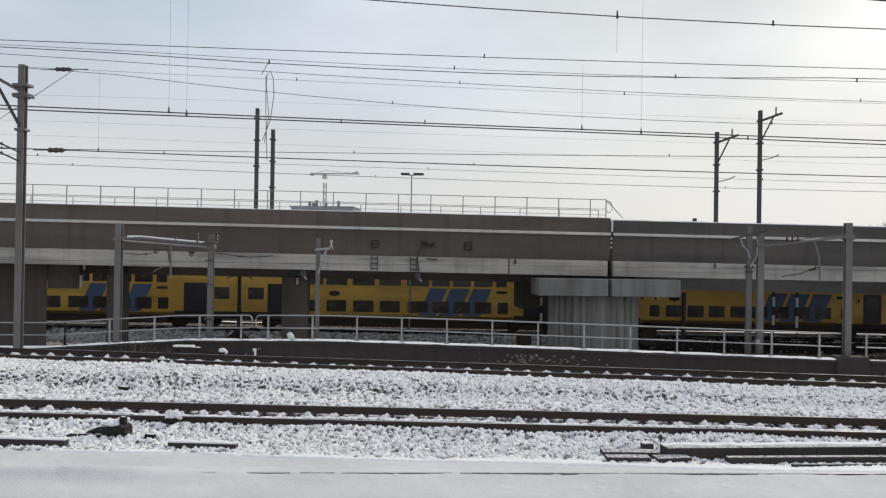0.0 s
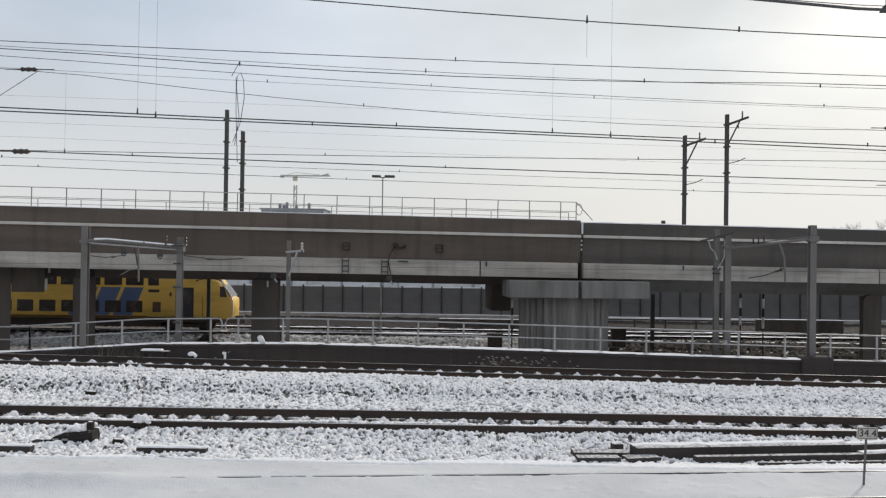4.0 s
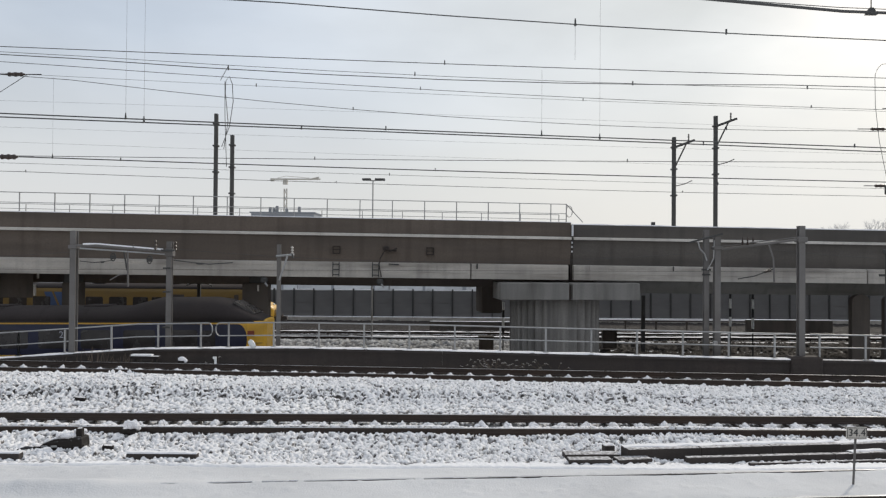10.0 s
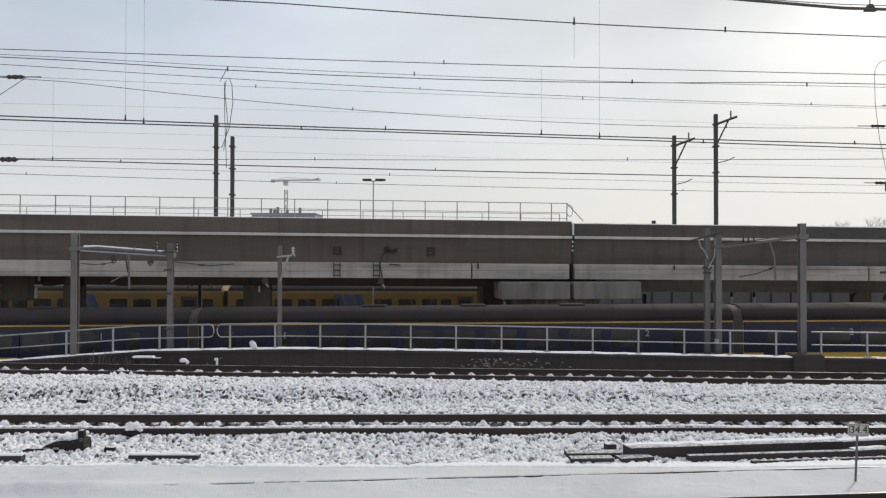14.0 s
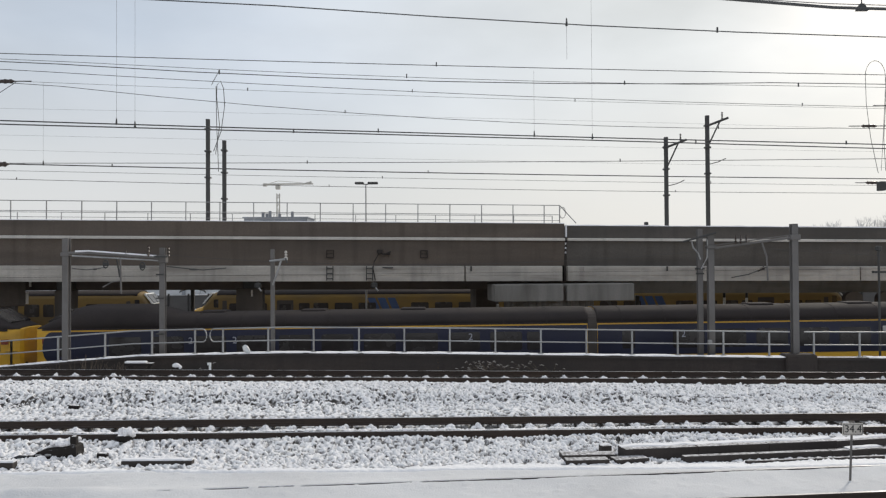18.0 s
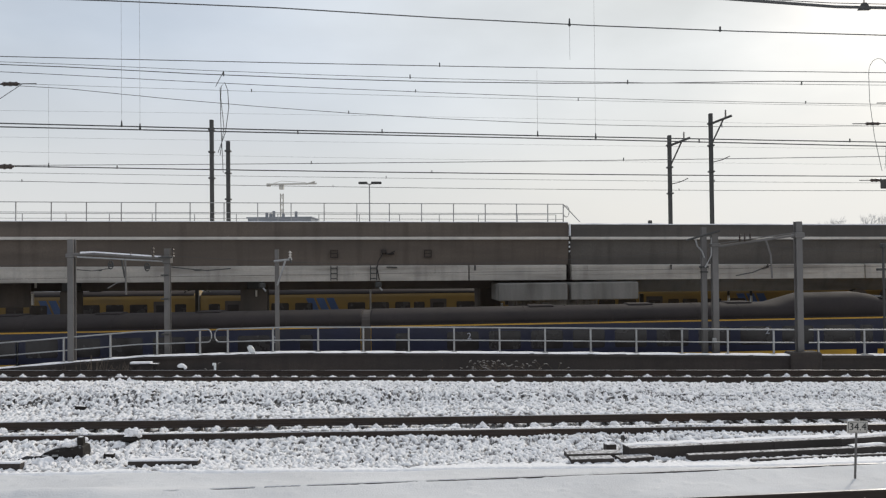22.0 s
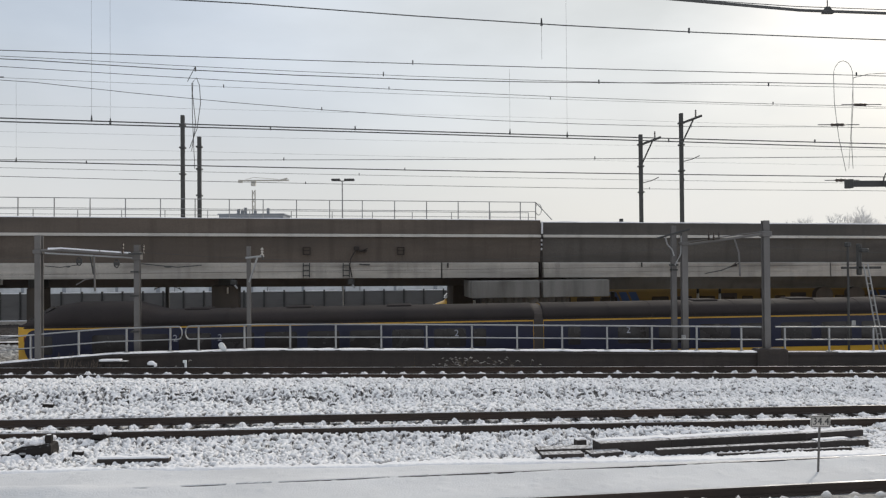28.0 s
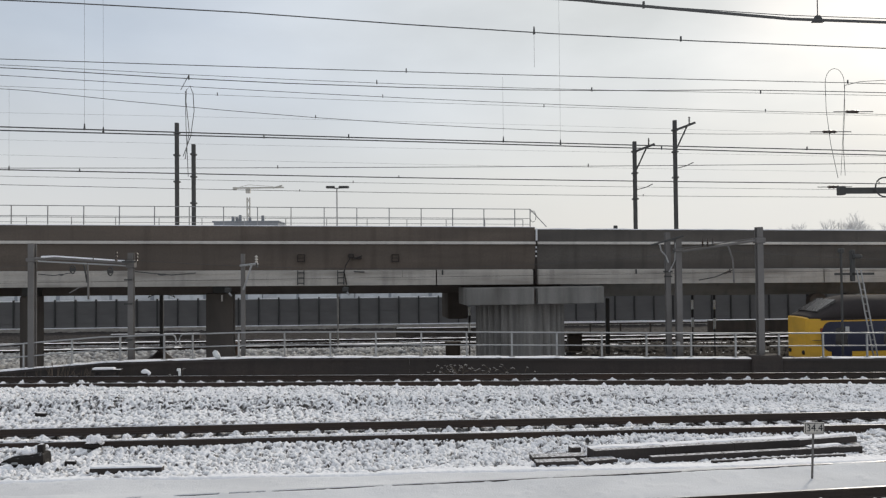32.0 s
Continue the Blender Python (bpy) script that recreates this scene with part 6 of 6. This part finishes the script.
        part("skirt", Build().box(xl + 0.8, xr - 0.8, 0.14, W - 0.14, 0.5, 0.9, 0.05), M_UNDER, body)
        for x in (xl + 3.9, xr - 3.9):
            bogie(x, u)
        for flag, x, s in ((cab_r, xr, -1), (cab_l, xl, 1)):
            if not flag:
                continue
            part("number_mark", plate(Build(), x + s * 0.5, x + s * 0.8, 2.55, 2.78, -0.004, 0.1), M_RED, body, "red-brown number bars")
            part("panel_seam", plate(Build(), x + s * 0.1, x + s * 0.6, 2.2, 2.215, 0.0, 0.12), M_UNDER, body)
            part("windscreen", Build().loft([[(x + s * 0.55, y, 3.58) for y in (0.5, W - 0.5)] + [(x + s * 1.55, W - 0.55, 4.14), (x + s * 1.55, 0.55, 4.14)],
                                             [(x + s * 0.62, y, 3.5) for y in (0.5, W - 0.5)] + [(x + s * 1.62, W - 0.55, 4.06), (x + s * 1.62, 0.55, 4.06)]]), M_GLASS, body, "raked dark windscreen")
            part("buffer_beam", Build().box(min(x, x - s * 0.2), max(x, x - s * 0.2), 0.7, 2.15, 0.85, 1.25, 0.05), M_UNDER, body)
            for yy in (0.75, 2.1):
                part("headlamp", Build().tube([(x - s * 0.005, yy, 1.55), (x - s * 0.05, yy, 1.55)], 0.11, 12), M_GLASS, body)
        if ci < 3:
            ring = [(W / 2 + (y - W / 2) * 1.004, 3.0 + (z - 3.0) * 0.97) for y, z in reversed(side + low + far_side)]
            part("gangway", Build().loft([[(x, y, z) for y, z in ring] for x in (xl - 0.43, xl + 0.03)]), M_UNDER, body, "dark gangway bellows")
    return u


def suburban_unit():
    """Two coaches with a rounded bonnet at both ends."""
    u = thing("suburban_train", "yellow two-coach train with rounded nose and blue diagonal bands", "train", group="coupled suburban units")
    W, L = 2.8, 54.0
    sec = shell(W, 0.78, 3.05, 3.72)
    for ci, (xr, xl, nr, nl) in enumerate(((0.0, -26.75, True, False), (-27.25, -L, False, True))):
        def level(x, dist):
            # dist: metres from the tip of the nose
            steps = ((0.0, 0.62, 1.72, 1.12), (0.12, 0.78, 1.98, 0.98), (0.4, 0.88, 2.2, 0.8), (1.0, 0.94, 2.42, 0.78), (1.25, 0.96, 2.62, 0.78), (1.9, 0.985, 3.5, 0.78), (2.6, 1.0, 3.72, 0.78), (99, 1, 3.72, 0.78))
            for (a, wa, ta, ba), (c, wc, tc, bc) in zip(steps, steps[1:]):
                if a <= dist <= c:
                    k = (dist - a) / (c - a)
                    w, t, bz = wa + (wc - wa) * k, ta + (tc - ta) * k, ba + (bc - ba) * k
            q = (t - bz) / (3.72 - 0.78)
            return [(x, W / 2 + (y - W / 2) * w, bz + (z - 0.78) * q) for y, z in sec]
        ds = [0.0, 0.12, 0.4, 1.0, 1.25, 1.9, 2.6]
        lv = [level(xr - d, d) for d in ds] if nr else [level(xr, 50), level(xr - 1, 50)]
        lv += [level(xl + d, d) for d in reversed(ds)] if nl else [level(xl + 1, 50), level(xl, 50)]
        body = part("coach_body", Build().loft(lv), M_DIRTSHADEYEL, u, "yellow coach body", True)
        tip = [level((xr - d if nr else xl + d), d) for d in ((0.0, 0.12, 0.4, 1.0, 1.2) if nr else (1.2, 1.0, 0.4, 0.12, 0.0))]
        # bonnet keeps the lit yellow, the body above has the shaded copy
        part("bonnet", Build().loft([[(x, W / 2 + (y - W / 2) * 1.012, 1.0 + (z - 1.0) * 1.012) for x, y, z in lv_] for lv_ in tip]), M_YELLOW, body, "bonnet in the lit tone of yellow", True)
        rs = [(y, z) for y, z in sec if z > 3.2]
        ring = [(W / 2 + (y - W / 2) * 1.012, z + 0.02) for y, z in rs] + [(W / 2 + (y - W / 2) * 0.9, z - 0.08) for y, z in reversed(rs)]
        a, c = (xr - 2.3 if nr else xr - 0.05), (xl + 2.3 if nl else xl + 0.05)
        part("roof", Build().loft([[(x, y, z) for y, z in ring] for x in (c, a)]), M_ROOF, body, "grey roof", True)
        for x in (xl + 6.5, xl + 12.5, xl + 18.5):
            part("roof_vent", Build().box(x - 0.5, x + 0.5, 0.8, 2.0, 3.68, 3.84, 0.04), M_ROOF, body)
        # windows, doors, bands
        s = -1 if nr else 1
        e = xr if nr else xl
        def at(d):
            return e + s * d
        part("cab_door", plate(Build(), at(2.75), at(3.1), 1.05, 2.9, -0.012, 0.03, 0.08), M_UNDER, body, "dark cab door")
        for d0, d1 in ((3.3, 4.6), (4.85, 6.3), (8.85, 9.7), (10.0, 11.2), (11.7, 13.1), (13.6, 15.0), (17.8, 19.2), (19.7, 21.1), (21.6, 23.0), (25.2, 26.1)):
            part("window", plate(Build(), at(d0), at(d1), 1.68, 2.68, -0.016, 0.03, 0.12), M_GLASS, body, "dark window")
        for d0, d1 in ((7.1, 8.4), (23.5, 24.8)):
            d = part("door", plate(Build(), at(d0), at(d1), 0.98, 2.9, -0.014, 0.03, 0.05), M_UNDER, u, "dark sliding door")
            part("door_window", plate(Build(), at(d0 + 0.2), at(d1 - 0.2), 1.7, 2.6, -0.02, 0.0, 0.08), M_GLASS, d)
        for d0 in (15.2, 16.0, 16.8):
            part("blue_band", plate(Build(), at(d0), at(d0 + 0.62), 0.98, 3.05, -0.010, 0.03, 0, -0.9 * 1), M_SHADEBLUE, body, "diagonal blue band")
        part("skirt", Build().box(xl + 3.2, xr - 3.2, 0.2, W - 0.2, 0.5, 1.0, 0.05), M_UNDER, body)
        for x in (xl + 4.4, xr - 4.4):
            bogie(x, u)
        # windscreen in a white frame
        def scr(y, d, z):
            return (at(d), y, z)
        fr = Build().loft([[scr(0.32, 1.2, 2.66), scr(W - 0.32, 1.2, 2.66), scr(W - 0.45, 1.86, 3.46), scr(0.45, 1.86, 3.46)], [scr(0.32, 1.05, 2.66), scr(W - 0.32, 1.05, 2.66), scr(W - 0.45, 1.74, 3.5), scr(0.45, 1.74, 3.5)]])
        frame_ob = part("windscreen_frame", fr, M_WHITE, u, "pale windscreen frame")
        for y0, y1 in ((0.48, 1.34), (1.46, W - 0.48)):
            part("windscreen", Build().loft([[scr(y0, 1.1, 2.74), scr(y1, 1.1, 2.74), scr(y1, 1.66, 3.42), scr(y0, 1.66, 3.42)], [scr(y0, 1.04, 2.74), scr(y1, 1.04, 2.74), scr(y1, 1.64, 3.44), scr(y0, 1.64, 3.44)]]), M_GLASS, frame_ob)
        part("cab_side_window", plate(Build(), at(2.05), at(2.7), 2.35, 3.0, 0.005, 0.06, 0.1), M_GLASS, body)
        for y in (0.55, W - 0.55):
            part("buffer", Build().tube([(at(0.1), y, 1.08), (at(-0.35), y, 1.08)], 0.07, 8).tube([(at(-0.3), y, 1.08), (at(-0.38), y, 1.08)], 0.2, 12), M_UNDER, body)
        part("coupler", Build().box(min(at(-0.9), at(0.3)), max(at(-0.9), at(0.3)), 1.2, 1.6, 0.85, 1.15, 0.03), M_UNDER, body)
        part("headlamp", Build().ball((at(0.22), 1.4, 2.08), 0.12, 0.16, 0.1, 10, 6), M_WHITE, body, "", True)
    part("gangway", Build().box(-27.25, -26.75, 0.7, 2.1, 1.0, 3.3, 0.03), M_UNDER, u, "dark gangway bellows")
    return u


def double_deck_unit():
    """Four double-deck coaches; the right-hand one ends in a driving cab."""
    u = thing("double_deck_train", "yellow double-deck train with blue diagonal blocks and two window rows", "train")
    W = 2.8
    sec = shell(W, 0.98, 4.2, 4.85)
    ends = ((0.0, -25.3), (-25.6, -50.77), (-51.07, -76.24), (-76.54, -101.71))
    for ci, (xr, xl) in enumerate(ends):
        cab = ci == 0
        def level(x, d):
            w, t = 1.0, 4.85
            if cab and d < 2.6:
                w = 0.8 + 0.2 * min(1, d / 0.9)
                t = 2.55 + (d / 0.15) * 0.1 if d < 0.15 else (2.65 + (d - 0.15) * 1.5 if d < 1.1 else 4.08 + (d - 1.1) * 0.52)
            q = (min(t, 4.85) - 0.98) / 3.87
            return [(x, W / 2 + (y - W / 2) * w, 0.98 + (z - 0.98) * q) for y, z in sec]
        ds = [0, 0.15, 0.5, 1.1, 1.6, 2.6] if cab else [0, 0.2]
        lv = [level(xr - d, d) for d in ds] + [level(xl + 0.2, 50), level(xl, 50)]
        body = part("coach_body", Build().loft(lv), M_LIFTYEL, u, "yellow double-deck coach body", True)
        rs = [(y, z) for y, z in sec if z > 4.3]
        ring = [(W / 2 + (y - W / 2) * 1.012, z + 0.02) for y, z in rs] + [(W / 2 + (y - W / 2) * 0.9, z - 0.08) for y, z in reversed(rs)]
        part("roof", Build().loft([[(x, y, z) for y, z in ring] for x in (xl + 0.05, xr - (2.7 if cab else 0.05))]), M_ROOF, body, "grey roof", True)
        def at(d):
            return xl + d
        # d counts from the coach's left end
        part("vestibule_window", plate(Build(), at(0.53), at(1.72), 2.23, 3.12, -0.012, 0.03, 0.08), M_HAZEGLASS, body)
        dr = part("door", plate(Build(), at(2.0), at(4.0), 1.14, 3.42, -0.012, 0.03, 0.05), M_DOORBLUE, u, "wide dark blue doors")
        part("door_leaf_gap", plate(Build(), at(2.99), at(3.02), 1.2, 3.38, -0.018, 0.0), M_BLACK, dr)
        part("small_window", plate(Build(), at(5.15), at(5.9), 1.42, 2.28, -0.012, 0.03, 0.12), M_HAZEGLASS, body)
        for d in (4.5, 5.52):
            part("class_mark", Build().box(at(d), at(d + 0.16), -0.014, 0.02, 2.68, 2.98), M_RED, body, "dark class mark")
        if cab:
            lower = [(6.37, 7.58), (8.0, 9.21), (9.59, 10.77), (11.2, 12.38), (12.8, 13.98), (14.38, 15.56), (15.98, 17.15), (17.55, 18.73)]
        else:
            lower = [(6.43, 7.9), (8.42, 9.96), (10.42, 11.92), (12.5, 14.03), (14.37, 15.6), (15.94, 17.17), (17.54, 18.77)]
        upper = [(4.75, lower[0][0] - 0.3)] + lower + [(19.18, 19.85)]
        for a, c in lower:
            part("lower_window", plate(Build(), at(a), at(c), 1.42, 2.28, -0.014, 0.03, 0.1), M_HAZEGLASS, body, "dark window")
        for a, c in upper:
            part("upper_window", plate(Build(), at(a - 0.06), at(c + 0.06), 3.42, 4.12, -0.014, 0.03, 0.06), M_HAZEGLASS, body, "dark window")
        for a, c in ((13.3, 14.62), (14.86, 16.3), (16.56, 17.95)):
            part("blue_block", plate(Build(), at(a), at(c), 1.2, 3.27, -0.009, 0.03, 0, 0.85), M_LBLUE, body, "slanted blue block")
        part("logo_shape", plate(Build(), at(6.6), at(7.4), 2.62, 2.95, -0.012, 0.03, 0.14).box(at(6.95), at(7.05), -0.016, 0.0, 2.56, 3.0), M_UNDER, body, "small dark logo shape")
        part("vent_slot", plate(Build(), at(19.14), at(19.95), 2.92, 3.12, -0.012, 0.03), M_UNDER, body)
        # the dark solebar steps up over the bogies
        part("solebar", Build().box(xl, at(4.45), -0.012, W + 0.012, 0.72, 1.3, 0.02), M_UNDER, body, "dark solebar")
        part("solebar", Build().box(xr - (6.2 if cab else 4.7), xr - (0.9 if cab else 0.0), -0.012, W + 0.012, 0.72, 1.1 if cab else 1.3, 0.02), M_UNDER, body, "dark solebar")
        part("dirty_sill", plate(Build(), at(4.47), xr - (6.22 if cab else 4.72), 0.99, 1.16, -0.006, 0.03), M_DIRTSHADEYEL, body, "dirty yellow sill")
        if cab:
            part("small_panel", plate(Build(), at(19.47), at(20.07), 1.45, 2.2, -0.01, 0.03), M_RUSTBOX, body, "rusty panel")
            d2 = part("door", plate(Build(), at(21.14), at(22.48), 1.12, 3.3, -0.012, 0.03, 0.05), M_DOORBLUE, u, "dark blue door")
            part("door_window", plate(Build(), at(21.34), at(22.28), 2.1, 3.05, -0.018, 0.0, 0.06), M_HAZEGLASS, d2)
            part("class_mark", Build().box(at(20.7), at(20.86), -0.014, 0.02, 2.62, 2.92), M_RED, body)
            part("cab_window", plate(Build(), at(23.5), at(23.75), 2.25, 3.05, 0.0, 0.1, 0.05), M_HAZEGLASS, body)
            ws = Build().loft([[(xr - 0.12, 0.35, 2.65), (xr - 0.12, 2.45, 2.65), (xr - 1.0, 2.3, 3.9), (xr - 1.0, 0.5, 3.9)], [(xr - 0.18, 0.02 + 0.28, 2.65), (xr - 0.18, 2.5, 2.65), (xr - 1.12, 2.4, 3.92), (xr - 1.12, 0.4, 3.92)]])
            part("windscreen", ws, M_HAZEGLASS, body, "slanted dark windscreen")
            part("side_screen", plate(Build(), xr - 1.25, xr - 0.4, 2.62, 3.4, 0.04, 0.25, 0.0, -0.2), M_HAZEGLASS, body)
            part("front_edge", Build().tube([(xr - 0.98, 0.34, 3.9), (xr - 0.1, 0.32, 2.62), (xr + 0.0, 0.3, 2.0), (xr - 0.02, 0.3, 1.15)], 0.05, 6), M_WHITE, body, "pale front edge")
            for zz in (1.3, 1.7):
                part("grab_rail", Build().tube([(at(23.15), -0.05, zz - 0.15), (at(23.15), -0.05, zz + 0.9)], 0.02, 5), M_UNDER, body)
            part("coupler", Build().box(xr - 0.2, xr + 0.6, 1.2, 1.6, 0.85, 1.15, 0.03), M_UNDER, body)
        else:
            part("small_window", plate(Build(), at(19.25), at(20.03), 1.42, 2.28, -0.012, 0.03, 0.1), M_HAZEGLASS, body)
            part("door", plate(Build(), at(21.18), at(23.2), 1.14, 3.42, -0.012, 0.03, 0.05), M_DOORBLUE, u, "wide dark blue doors")
            part("vestibule_window", plate(Build(), at(23.47), at(24.6), 2.23, 3.12, -0.012, 0.03, 0.08), M_HAZEGLASS, body)
            part("gangway", Build().box(xr, xr + 0.3, 0.5, 2.3, 1.2, 4.1, 0.03), M_UNDER, body)
        part("skirt", Build().box(xl + 5.2, xr - 5.2, 0.1, W - 0.1, 0.38, 0.99, 0.04), M_UNDER, body)
        for x in (xl + 3.2, xr - 3.4):
            bogie(x, u)
    return u


intercity = intercity_unit()
intercity_rear = intercity_unit(-77.9, -78.3, -102.5, (7.3, 21.4))
suburban = suburban_unit()
suburban_rear = copy_thing(suburban, pose(-55.8, 64.5, -2.28))
double_deck = double_deck_unit()


def motions():
    # the intercity units in the cutting: place of the leading end along the track
    lead = ((0.0, -73.0), (2.0, -66.0), (4.0, -57.0), (6.0, -44.6), (7.0, -36.6), (8.0, -29.6), (8.5, -24.7), (9.0, -19.65), (9.5, -14.0), (10.0, -8.35), (10.5, -2.45), (11.0, 3.68), (11.5, 9.7),
            (12.0, 15.95), (12.6, 23.4), (13.2, 30.5), (13.8, 37.7), (14.4, 45.0), (15.0, 52.0), (16.0, 63.3), (16.8, 72.1), (17.4, 78.4), (18.5, 90.2), (19.0, 95.3), (19.5, 100.4), (20.0, 105.6), (20.5, 110.9), (21.0, 116.3),
            (22.0, 127.1), (22.6, 133.3), (23.0, 137.4), (24.0, 147.6), (25.0, 157.8), (26.0, 168.0), (27.0, 178.1), (28.0, 188.4), (28.5, 192.8), (29.0, 197.2), (29.5, 201.7), (30.0, 206.2), (30.5, 211.1), (31.0, 216.1), (31.5, 221.2), (32.0, 226.3))
    def on_c(x):
        return pose(x, 37.96 + 0.008 * x, -2.55 + 0.007 * x, 0, -0.401, 0.458)
    walk(intercity, [(t, on_c(x)) for t, x in lead])
    walk(intercity_rear, [(t, on_c(x - 104.4)) for t, x in lead])
    # the suburban units below the flyover
    nose = ((0.0, -60.5), (3.0, -47.3), (5.5, -35.9), (6.0, -33.5), (7.0, -28.8), (8.5, -21.5), (10.0, -13.6), (11.0, -8.0), (12.5, 0.7), (14.8, 14.2), (16.6, 25.3), (18.0, 34.1), (20.0, 48.4), (21.0, 55.9),
            (22.0, 63.3), (24.6, 83.3), (26.0, 94.5), (28.0, 111.2), (29.5, 123.9), (31.0, 136.7), (32.0, 145.3))
    walk(suburban, [(t, pose(x, 64.5, -2.28)) for t, x in nose])
    walk(suburban_rear, [(t, pose(x - 55.8, 64.5, -2.28)) for t, x in nose])
    # the double-deck train runs the other way and leaves
    def on_d(x):
        return pose(x, 60.5 + 0.045 * x, -2.28, 0, 0, 2.577)
    walk(double_deck, [(t, on_d(8.21 - 12.28 * (t - 2.0))) for t in (0.0, 4.0, 8.0, 16.0, 24.0, 32.0)])


motions()
